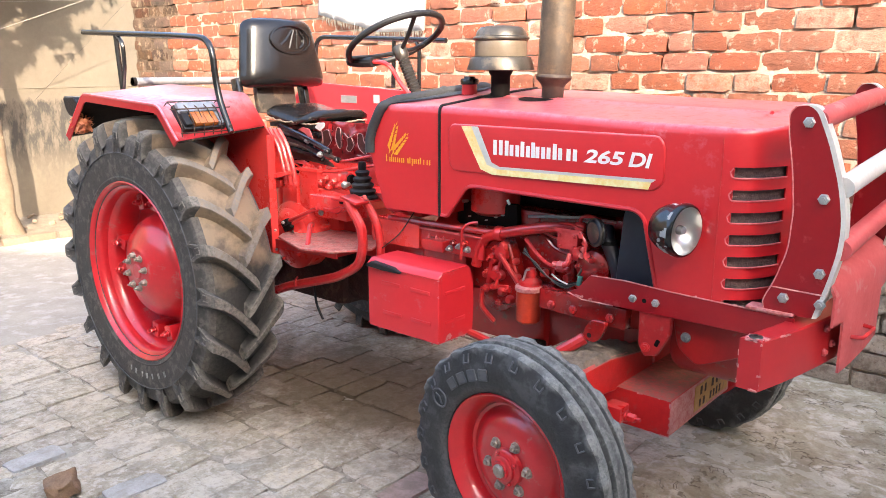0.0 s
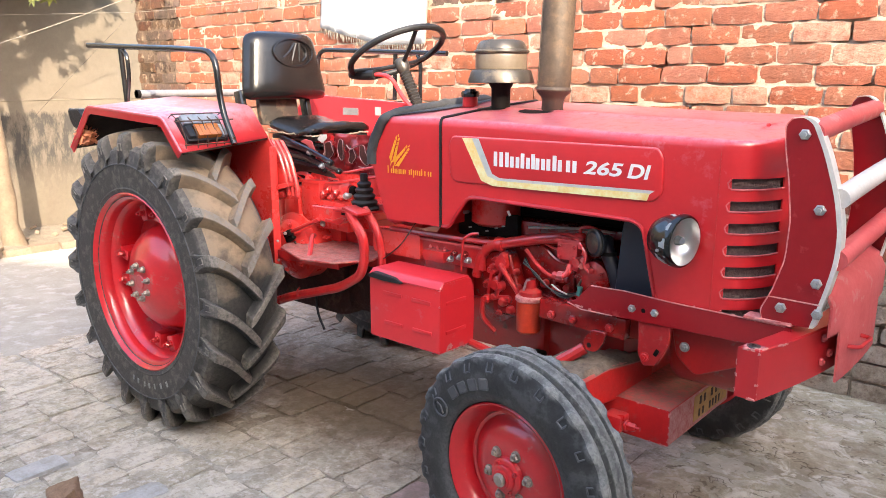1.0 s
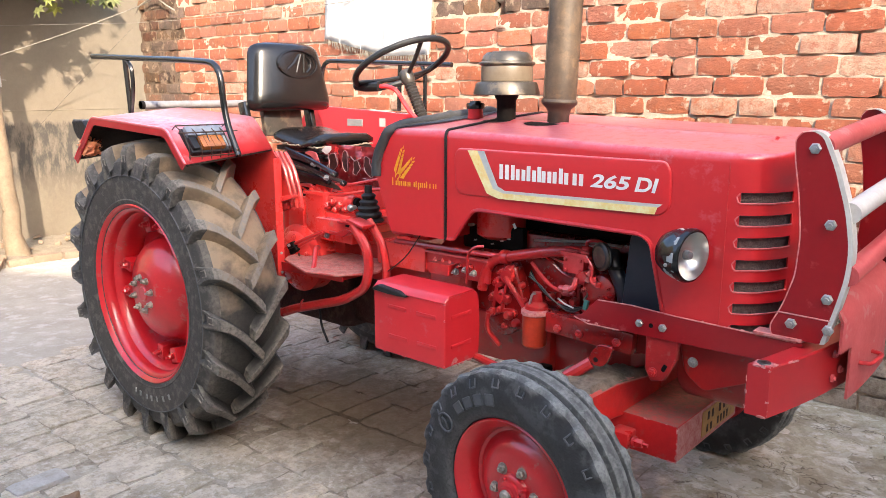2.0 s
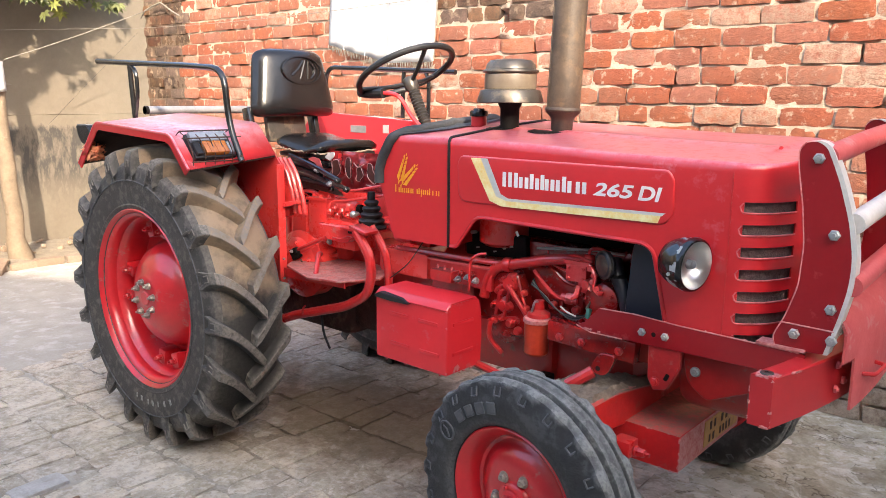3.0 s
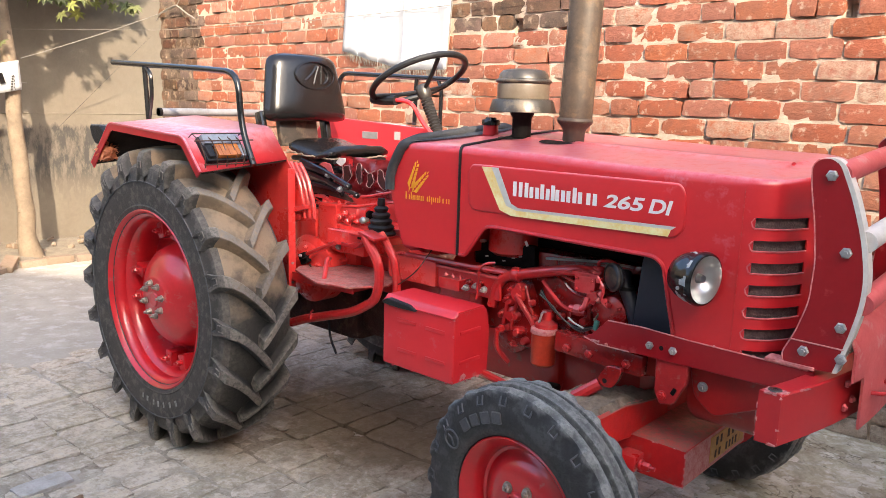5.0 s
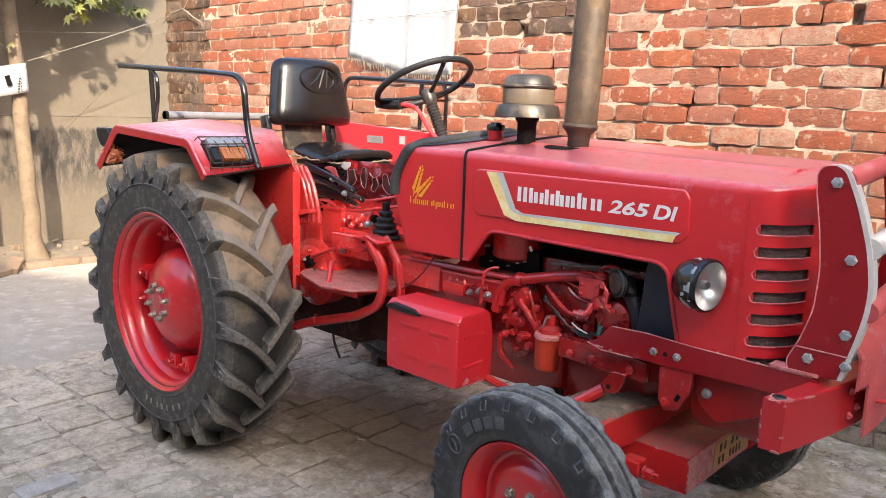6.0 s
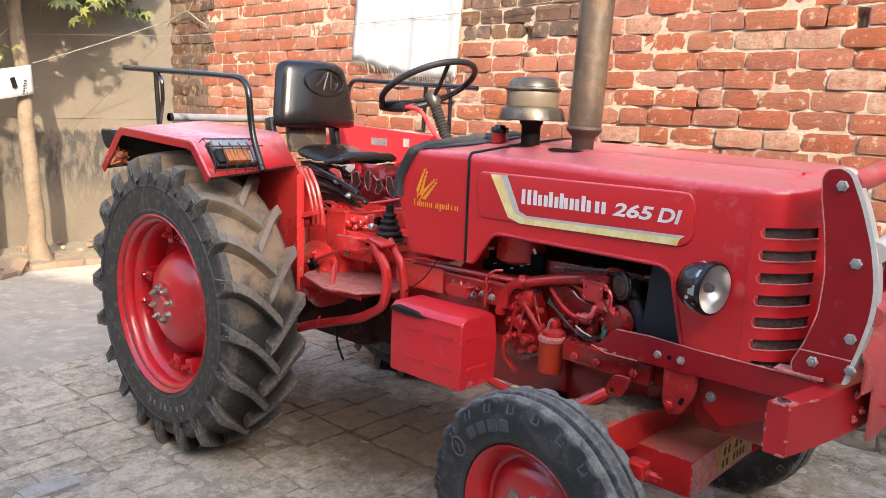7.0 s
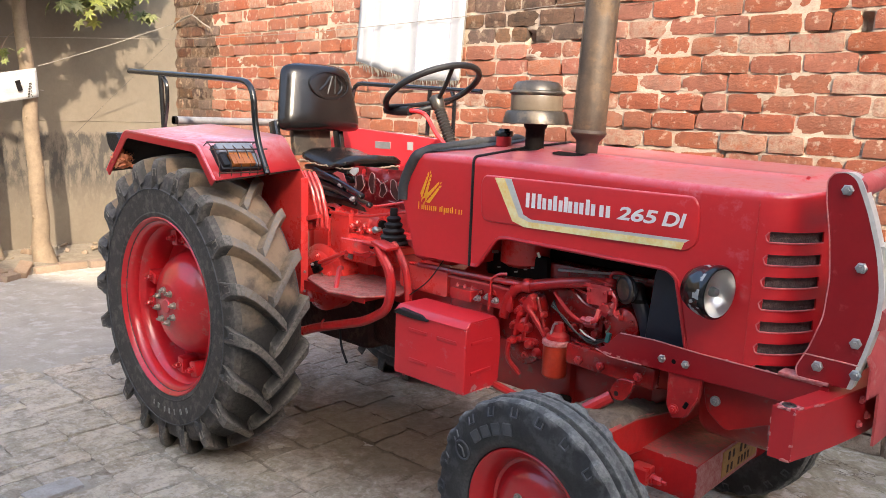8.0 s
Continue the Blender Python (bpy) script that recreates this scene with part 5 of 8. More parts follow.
def bull_bar():
    out = [(2.400, 1.335), (2.415, 1.352), (2.445, 1.355), (2.468, 1.342), (2.500, 1.27), (2.532, 1.17), (2.548, 1.08), (2.546, 1.01), (2.530, 0.93), (2.505, 0.835),
           (2.385, 0.835), (2.378, 0.86), (2.405, 0.92), (2.428, 1.00), (2.432, 1.10), (2.420, 1.20), (2.403, 1.29)]
    bb = None
    near = out
    for s in (-1, 1):
        y = s * 0.300
        # the far plate is bent up from an old knock
        out = near if s < 0 else [(x, z + 0.038 * (z - 0.8) / 0.5) for x, z in near]
        b = flat(soft(out, 0.015, 3), y - 0.004, y + 0.004, bevel=0.001)
        if s < 0:
            bb = part("bull_bar", b, BAR_RED, tractor, "red bull bar of bolted side plates and cross tubes")
        else:
            part("side_plate", b, BAR_RED, bb)
        front = [(2.415, y, out[1][1] + 0.001), (2.445, y, out[2][1] + 0.001)] + [(x, y, z) for x, z in out[3:10]]
        pts = rounded(front, 0.03, 3)
        fl = bmesh.new()
        rows = []
        for p in pts:
            rows.append([fl.verts.new(p + V(d)) for d in ((-0.005, s * 0.0052, 0.0), (0.006, s * 0.0052, 0.002), (0.006, -s * 0.034, 0.002), (0.002, -s * 0.034, 0.0))])
        for p, q in zip(rows, rows[1:]):
            for k in range(4):
                fl.faces.new((p[k], p[(k + 1) % 4], q[(k + 1) % 4], q[k]))
        fl.faces.new(rows[0])
        fl.faces.new(rows[-1])
        part("front_flange", fl, CREAM, bb, "worn pale front edge")
        rear = tube([(x, y + s * 0.003, z) for x, z in out[10:] + out[:2]], 0.0022, 6, 0.02)
        part("worn_edge", rear, CHIPPED, bb)
        part("fold_line", tube([(2.398, y + s * 0.004, 0.90), (2.520, y + s * 0.004, 0.898)], 0.0022, 6, 0), CHIPPED, bb)
        for x, z in ((2.448, 1.315), (2.499, 1.135), (2.508, 0.952), (2.517, 0.875), (2.430, 0.876)):
            part("plate_bolt", bolt((x, y + s * 0.004, z), (0, s, 0), 0.0138, 0.010, False), STEEL, bb, "bare steel bolt")
    for x, z, r, m, name in ((2.462, 1.318, 0.027, FADED_RED, "faded red tube"), (2.535, 1.165, 0.026, CREAM, "cream painted tube"), (2.545, 1.015, 0.026, FADED_RED, "faded red tube")):
        part("cross_tube", tube([(x, -0.298, z), (x + 0.004, -0.1, z + 0.018), (x + 0.004, 0.1, z + 0.032), (x, 0.298, z + 0.042)], r, 20, 0.1), m, bb, name)
    # side rails to the bumper
    for s in (-1, 1):
        y = s * 0.30
        rl = flat([(1.80, 0.770), (1.83, 0.785), (1.875, 0.835), (1.99, 0.840), (2.13, 0.832), (2.46, 0.826), (2.46, 0.762), (1.99, 0.757), (1.85, 0.755)], y - 0.004, y + 0.004, bevel=0.001)
        r = part("bumper_rail", rl, BAR_RED, bb, "red flat side rail")
        part("rail_edge", tube([(1.88, y + s * 0.003, 0.836), (1.99, y + s * 0.004, 0.840), (2.13, y + s * 0.004, 0.833), (2.44, y + s * 0.004, 0.828)], 0.0022, 6, 0), CHIPPED, r)
        part("rail_edge", tube([(1.80, y + s * 0.004, 0.770), (1.85, y + s * 0.004, 0.756), (1.955, y + s * 0.004, 0.757)], 0.0022, 6, 0), CHIPPED, r)
        part("rail_flange", box((0.13, 0.07, 0.006), (1.915, y - s * 0.035, 0.765), 0.001), CHASSIS, r)
        for x in (2.019, 2.090):
            part("rail_bolt", bolt((x, y + s * 0.004, 0.793), (0, s, 0), 0.0118, 0.009, False), STEEL, r, "bare steel bolt")
        part("rail_hole", lathe([(0.007, 0), (0.0, 0.0005)], at=(2.054, y + s * 0.0045, 0.792), n=12), DARK, r)
        chips((2.15, y + s * 0.003, 0.833), (2.45, y + s * 0.003, 0.828), 12, 31 + s, r, 0.014)
        chips((1.80, y + s * 0.003, 0.768), (1.95, y + s * 0.003, 0.757), 8, 35 + s, r, 0.010)
        part("rail_ledge", box((0.12, 0.05, 0.008), (2.40, s * 0.285, 0.835), 0.001), CHIPPED, r)
    return bb


def bumper():
    bm = bmesh.new()
    rows = []
    for k in range(17):
        y = -0.50 + k / 16.0
        xf = 2.535 - 0.085 * (abs(y) / 0.5) ** 1.6
        xb = xf - 0.052 - 0.01 * (1 - abs(y) / 0.5)
        rows.append([bm.verts.new(p) for p in ((xf, y, 0.690), (xf, y, 0.812), (xf - 0.004, y, 0.816), (xb, y, 0.816), (xb, y, 0.690))])
    for p, q in zip(rows, rows[1:]):
        for k in range(5):
            bm.faces.new((p[k], p[(k + 1) % 5], q[(k + 1) % 5], q[k]))
    bm.faces.new(rows[0])
    bm.faces.new(rows[-1])
    b = part("bumper", bm, RED, tractor, "red box-section front bumper with worn corners")
    for y in (-0.475, 0.475):
        xf = 2.535 - 0.085 * (abs(y) / 0.5) ** 1.6
        part("peg_hole", lathe([(0.017, 0.0), (0.015, 0.003), (0.006, 0.0035), (0.006, 0.001), (0.0, 0.001)], at=(xf - 0.030, y, 0.8165), axis="z", n=20), GREY_METAL, b, "bare metal ring in the top")
        part("worn_top", box((0.044, 0.03, 0.0015), (xf - 0.029, y, 0.8165), 0.0005, seg=1), CHIPPED, b)
    for s in (-1, 1):
        y, x = s * 0.4985, 2.448
        chips((x, y, 0.692), (x, y, 0.812), 8, 3 + s, b, 0.010)
        chips((x, y, 0.8150), (x - 0.05, y, 0.8150), 6, 6 + s, b, 0.010)
        chips((x - 0.004, y, 0.8150), (2.482, s * 0.40, 0.8150), 7, 9 + s, b, 0.012)
        chips((x - 0.05, y, 0.692), (x - 0.05, y, 0.812), 6, 12 + s, b, 0.009)
        chips((x, y, 0.691), (x - 0.05, y, 0.691), 5, 15 + s, b, 0.009)
    # sheet across the front between the side plates, with a tongue hung over the bumper
    pl = bmesh.new()
    rows = []
    for y in (-0.285, -0.24, -0.206, -0.2, -0.15, -0.10, -0.05, 0.0, 0.05, 0.10, 0.15, 0.2, 0.206, 0.24, 0.285):
        x = 2.546 + 0.012 * (1 - (y / 0.285) ** 2)
        foot = 0.672 if abs(y) < 0.203 else 0.815
        rows.append([pl.verts.new(p) for p in ((x, y, foot), (x, y, 0.895), (x - 0.022, y, 0.940), (x - 0.060, y, 0.962), (x - 0.063, y, 0.958), (x - 0.026, y, 0.936), (x - 0.006, y, 0.892), (x - 0.006, y, foot))])
    for p, q in zip(rows, rows[1:]):
        for k in range(8):
            pl.faces.new((p[k], p[(k + 1) % 8], q[(k + 1) % 8], q[k]))
    pl.faces.new(rows[0])
    pl.faces.new(rows[-1])
    c = part("centre_plate", pl, FADED_RED, b, "dusty red front plate bolted to the bumper")
    for s in (-1, 1):
        for y, z in ((0.215, 0.79), (0.175, 0.805), (0.215, 0.725), (0.175, 0.74)):
            xf = 2.535 - 0.085 * (y / 0.5) ** 1.6
            part("bumper_bolt", bolt((xf + 0.001, s * y, z), (1, 0, 0), 0.0105, 0.008, False), CHIPPED_RED, b)
    part("pull_handle", tube([(2.552, -0.125, 0.752), (2.583, -0.115, 0.752), (2.588, -0.01, 0.752), (2.558, 0.0, 0.752)], 0.006, 8, 0.02), RED, c)
    return b


def front_end():
    """Front bracket, axle beam, plate box and steering links."""
    # bracket, boss and webs take a darker red for the shade between them
    br = box((0.60, 0.36, 0.13), (2.09, 0.0, 0.715), 0.02)
    fb = part("front_bracket", br, SUMP_SHADE_RED, tractor, "red cast front axle bracket")
    b = lathe([(0.0, 2.30), (0.085, 2.30), (0.092, 2.29), (0.092, 2.12), (0.08, 2.10), (0.0, 2.10)], at=(0, -0.13, 0.645), axis="x", n=28)
    part("bracket_boss", b, SUMP_SHADE_RED, fb)
    for s in (-1, 1):
        part("bracket_lug", flat(soft([(2.035, 0.765), (2.135, 0.765), (2.132, 0.70), (2.098, 0.632), (2.058, 0.622), (2.038, 0.655)], 0.006), s * 0.285 - 0.012, s * 0.285 + 0.012, bevel=0.004), DUSTY_RED, fb)
        part("lug_bolt", bolt((2.063, s * 0.298, 0.652), (0, s, 0), 0.012, 0.008), CHASSIS, fb)
        part("lug_slot", box((0.012, 0.004, 0.022), (2.098, s * 0.2975, 0.672), 0.003, rot=(0, 25, 0)), DARK, fb)
        part("web_plate", flat(soft([(2.12, 0.76), (2.34, 0.76), (2.34, 0.68), (2.20, 0.615), (2.14, 0.66)], 0.02), s * 0.245 - 0.012, s * 0.245 + 0.012, bevel=0.003), SUMP_SHADE_RED, fb)
        part("web_bolt", bolt((2.165, s * 0.258, 0.695), (0, s, 0), 0.012, 0.009), STEEL, fb, "bare steel bolt")
    ax = bmesh.new()
    for s in (-1, 1):
        flat([(0.0, 0.545), (s * 0.30, 0.592), (s * 0.46, 0.596), (s * 0.46, 0.490), (s * 0.30, 0.475), (0.0, 0.43)], 1.765, 1.955, "x", 0.008, bm=ax)
    a = part("front_axle", ax, BEAM_RED, tractor, "red front axle beam with dusty top")
    for s in (-1, 1):
        part("king_pin", lathe([(0.035, 0.56), (0.045, 0.52), (0.045, 0.34), (0.035, 0.30)], at=(1.86, s * 0.50, 0), axis="z", n=18, close=True), CHASSIS, a)
        part("stub_axle", lathe([(0.05, s * 0.50), (0.045, s * 0.64)], at=(1.86, 0, 0.357), n=18), CHASSIS, a)
        part("steering_arm", tube([(1.86, s * 0.50, 0.56), (1.70, s * 0.47, 0.58), (1.60, s * 0.44, 0.585)], 0.018, 8, 0.04), CHASSIS, a)
        part("drag_link", tube([(1.62, s * 0.42, 0.585), (0.95, s * 0.30, 0.62)], 0.013, 8, 0), CHASSIS, a)
    # dried mud caked along the beam's top
    def caked(x, y):
        top = 0.545 + 0.047 * min(1.0, abs(y) / 0.30)
        rim = min(1.0, (x - 1.767) / 0.02, (1.953 - x) / 0.02, (0.455 - abs(y)) / 0.03)
        return top - 0.004 + rim * (0.015 + 0.012 * noise.noise(V((x * 26, y * 13, 4.0))) + 0.006 * noise.noise(V((x * 70, y * 55, 8.0))))
    cake = grid(steps(1.767, 1.953, 36), steps(-0.455, -0.02, 70), caked)
    tagged(part("caked_mud", cake, MUD, a, "dried brown mud caked on the beam", smooth=40), kind="stuff")
    part("axle_clamp", box((0.06, 0.06, 0.05), (2.00, -0.335, 0.445), 0.008), CHASSIS, a)
    part("clamp_bolt", bolt((2.035, -0.335, 0.44), (1, 0, 0), 0.014, 0.03), CHASSIS, a)
    bx = part("plate_box", box((0.22, 0.47, 0.115), (2.02, -0.015, 0.426), 0.004), BEAM_RED, tractor, "red steel weight box that carries the number plate")
    chips((2.130, -0.249, 0.37), (2.130, -0.249, 0.482), 7, 21, bx, 0.009)
    chips((1.915, -0.249, 0.482), (2.128, -0.249, 0.482), 9, 22, bx, 0.010)
    chips((1.915, -0.249, 0.370), (2.128, -0.249, 0.370), 8, 23, bx, 0.009)
    part("faded_face", box((0.0012, 0.460, 0.108), (2.1304, -0.015, 0.426), 0.0005, seg=1), CHIPPED, bx, "front face faded to dusty pink")
    np_ = part("number_plate", box((0.003, 0.27, 0.085), (2.1315, 0.065, 0.428), 0.001, seg=1), PLATE_YELLOW, bx, "faded yellow number plate with illegible dark marks")
    for k, (y, z, w, h) in enumerate(((-0.045, 0.448, 0.024, 0.03), (-0.012, 0.448, 0.020, 0.03), (0.045, 0.448, 0.026, 0.03), (0.08, 0.448, 0.026, 0.03),
                                      (-0.05, 0.407, 0.02, 0.028), (-0.02, 0.407, 0.022, 0.028), (0.035, 0.407, 0.02, 0.028), (0.06, 0.407, 0.02, 0.028), (0.085, 0.407, 0.02, 0.028), (0.11, 0.407, 0.02, 0.028))):
        part("plate_bar", box((0.001, w * 0.6, h * 0.9), (2.1335, y + 0.02, z), 0, seg=1), RUST, np_)
    return fb


def bodywork():
    """Gearbox, engine and what hangs on them."""
    g = bmesh.new()
    box((0.62, 0.36, 0.20), (0.30, 0, 0.81), 0.03, bm=g)
    gb = part("gearbox", g, LIT_GEAR_RED, tractor, "red cast gearbox and rear axle housing")
    part("lower_housing", box((0.62, 0.34, 0.28), (0.30, 0, 0.58), 0.04), OIL_SHADE_DARK, gb, "oily lower housing darkened for the shade under the platform")
    part("clutch_housing", box((0.55, 0.30, 0.16), (0.85, 0, 0.76), 0.03), CHASSIS, gb)
    part("bell_housing", box((0.55, 0.28, 0.22), (0.85, 0, 0.58), 0.05), OIL_SHADE_DARK, gb, "oily bell housing darkened for the shade under the platform")
    part("lift_housing", box((0.36, 0.30, 0.18), (0.30, 0, 0.96), 0.03), LIT_GEAR_RED, gb)
    for s in (-1, 1):
        part("axle_tube", lathe([(0.17, s * 0.16), (0.17, s * 0.20), (0.12, s * 0.24), (0.10, s * 0.34), (0.10, s * 0.56)], at=(0, 0, 0.615), n=28), LIT_GEAR_RED, gb)
        part("brake_drum", lathe([(0.13, s * 0.17), (0.145, s * 0.19), (0.145, s * 0.27), (0.12, s * 0.285), (0.05, s * 0.30), (0.0, s * 0.30)], at=(0.42, 0, 0.75), n=32), LIT_GEAR_RED, gb)
    e = bmesh.new()
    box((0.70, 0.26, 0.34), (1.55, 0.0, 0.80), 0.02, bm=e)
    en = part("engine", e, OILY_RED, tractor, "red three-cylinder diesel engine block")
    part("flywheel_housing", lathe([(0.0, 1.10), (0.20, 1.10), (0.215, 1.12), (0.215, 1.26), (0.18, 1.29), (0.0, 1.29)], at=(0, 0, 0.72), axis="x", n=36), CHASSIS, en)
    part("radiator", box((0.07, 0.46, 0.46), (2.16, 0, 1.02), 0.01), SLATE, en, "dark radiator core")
    # hidden box added to block light entering the bay from the far side
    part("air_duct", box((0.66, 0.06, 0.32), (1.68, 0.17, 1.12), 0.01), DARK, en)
    part("fan_shroud", lathe([(0.23, 2.10), (0.235, 2.06), (0.20, 2.04)], at=(0, 0, 1.0), axis="x", n=30), NAVY, en)
    part("shroud_plate", box((0.025, 0.50, 0.44), (2.085, 0, 1.0), 0.008), NAVY, en, "dark plastic fan shroud")
    part("shroud_side", flat(soft([(1.925, 0.80), (1.945, 1.045), (2.085, 1.045), (2.085, 0.80)], 0.03), -0.243, -0.228, bevel=0.003), NAVY, en, "dark navy plastic shroud side")
    part("grille_backing", flat([(2.24, -0.283), (2.270, -0.279), (2.296, -0.266), (2.316, -0.248), (2.333, -0.222), (2.348, -0.19), (2.357, -0.155), (2.372, -0.06), (2.372, 0.06), (2.357, 0.155), (2.348, 0.19), (2.333, 0.222), (2.316, 0.248), (2.296, 0.266), (2.270, 0.279), (2.24, 0.283)], 0.81, 1.24, "z"), SLATE, en, "dark grille mesh behind the louvres")
    return gb, en


for s in (-1, 1):
    wheel_rear(s)
    wheel_front(s)
HOOD = bonnet()
TANK = tank()
FENDER = fender(-1)
FENDER_FAR = fender(1)
indicator(-1)
indicator(1)
SEAT_OB = seat()
steering()
stack_and_cleaner()
BAR = bull_bar()
BUMPER = bumper()
FRONT = front_end()
GEARBOX, ENGINE = bodywork()

# ---------------------------------------------------------------- decals


def decal(name, outline, y, mat, parent, label="", lift=0.0):
    return part(name, flat(outline, y - 0.0004 - lift, y - lift), mat, parent, label, smooth=0)


def lettering(text, x0, x1, z0, z1, y, mat, parent, name, shear=0.25):
    cu = bpy.data.curves.new(name, "FONT")
    cu.body, cu.size, cu.extrude, cu.offset = text, 1.0, 0.0, 0.030
    tmp = bpy.data.objects.new(name, cu)
    scene.collection.objects.link(tmp)
    me = bpy.data.meshes.new_from_object(tmp.evaluated_get(bpy.context.evaluated_depsgraph_get()))
    bpy.data.objects.remove(tmp)
    co = np.array([v.co[:] for v in me.vertices])
    co[:, 0] += co[:, 1] * shear
    lo, hi = co.min(0), co.max(0)
    for v, (a, b, c) in zip(me.vertices, co):
        v.co = (x0 + (a - lo[0]) / (hi[0] - lo[0]) * (x1 - x0), y, z0 + (b - lo[1]) / (hi[1] - lo[1]) * (z1 - z0))
    me.materials.append(mat)
    ob = new(name, me)
    ob.parent = parent
    return ob


PY = -(SIDE + 0.0064)
decal("badge_stripe", [(1.370, 1.256), (1.412, 1.257), (1.478, 1.137), (1.520, 1.125), (2.052, 1.133), (2.044, 1.112), (1.500, 1.106), (1.452, 1.120)], PY, YELLOW, HOOD, "yellow and gold stripe sticker")
decal("badge_stripe", [(1.412, 1.257), (1.440, 1.257), (1.497, 1.146), (1.527, 1.134), (2.066, 1.142), (2.054, 1.133), (1.520, 1.125), (1.478, 1.137)], PY, SILVER, HOOD, "silver stripe sticker", 0.0003)
# maker's name as plain white bars of its size
x = 1.503
for wd, tall in ((0.060, 0.047), (0.036, 0.035), (0.035, 0.047), (0.011, 0.047), (0.035, 0.035), (0.036, 0.047), (0.024, 0.035), (0.036, 0.035)):
    z0 = 1.1715 + (x - 1.503) * 0.004
    n = 3 if wd > 0.05 else 2 if wd > 0.03 else 1
    bar = 0.0140
    for k in range(n):
        a = x + (wd - bar) * k / max(1, n - 1)
        top = tall if n != 2 or k == (0 if x < 1.70 else 1) else 0.035
        decal("name_bar", [(a, z0), (a, z0 + top), (a + bar, z0 + top), (a + bar, z0)], PY, WHITE, HOOD, "plain white badge bar")
    x += wd + 0.0052
lettering("265", 1.836, 1.967, 1.172, 1.212, PY - 0.0006, WHITE, HOOD, "model_number", 0.2)
lettering("DI", 1.980, 2.052, 1.171, 1.212, PY - 0.0006, WHITE, HOOD, "model_number", 0.2)

TY = -(SIDE + 0.0015)
for base, tip, n in (((1.032, 1.152), (1.067, 1.246), 6), ((1.048, 1.142), (1.118, 1.212), 6)):
    a, b = V(base), V(tip)
    d = (b - a).normalized()
    s = V((-d.y, d.x))
    for k in range(n):
        p = a + (b - a) * (k / n)
        L = 0.030 - 0.0025 * k
        for sg in (-1, 1):
            q = p + s * sg * 0.002
            e = q + d * L + s * sg * L * 0.45
            m = q + d * L * 0.4 + s * sg * L * 0.5
            m2 = q + d * L * 0.7 + s * sg * L * 0.08
            decal("grain", [tuple(q), tuple(m), tuple(e), tuple(m2)], TY, GOLD, TANK)
    e = b + d * 0.012
    decal("grain", [tuple(b - s * 0.003), tuple(e), tuple(b + s * 0.003)], TY, GOLD, TANK, "orange-yellow ear of wheat decal")
for p, q in (((1.040, 1.134), (1.052, 1.152)), ((1.026, 1.138), (1.033, 1.156))):
    d = (V(q) - V(p))
    s = V((-d.y, d.x)).normalized() * 0.004
    decal("stalk", [tuple(V(p)), tuple(V(q) + s), tuple(V(q) - s)], TY, GOLD, TANK)
x = 1.012
for wd, up, dn in ((0.022, 0.010, 0.0), (0.014, 0.010, 0), (0.016, 0, 0), (0.016, 0, 0), (0.026, 0, 0), (0.007, 0.004, 0), (0.014, 0, 0.009), (0.016, 0, 0), (0.011, 0.006, 0), (0.012, 0, 0), (0.016, 0, 0)):
    z0 = 1.112 + (x - 1.012) * 0.01
    n = 2 if wd > 0.012 else 1
    for k in range(n):
        a = x + (wd - 0.0048) * k / max(1, n - 1)
        high, low = (up, dn) if k == 0 else (0.0, 0.0)
        decal("name_bar", [(a, z0 - low), (a, z0 + 0.017 + high), (a + 0.0048, z0 + 0.017 + high), (a + 0.0048, z0 - low)], TY, GOLD, TANK, "small plain orange-yellow bar")
    x += wd + 0.0045


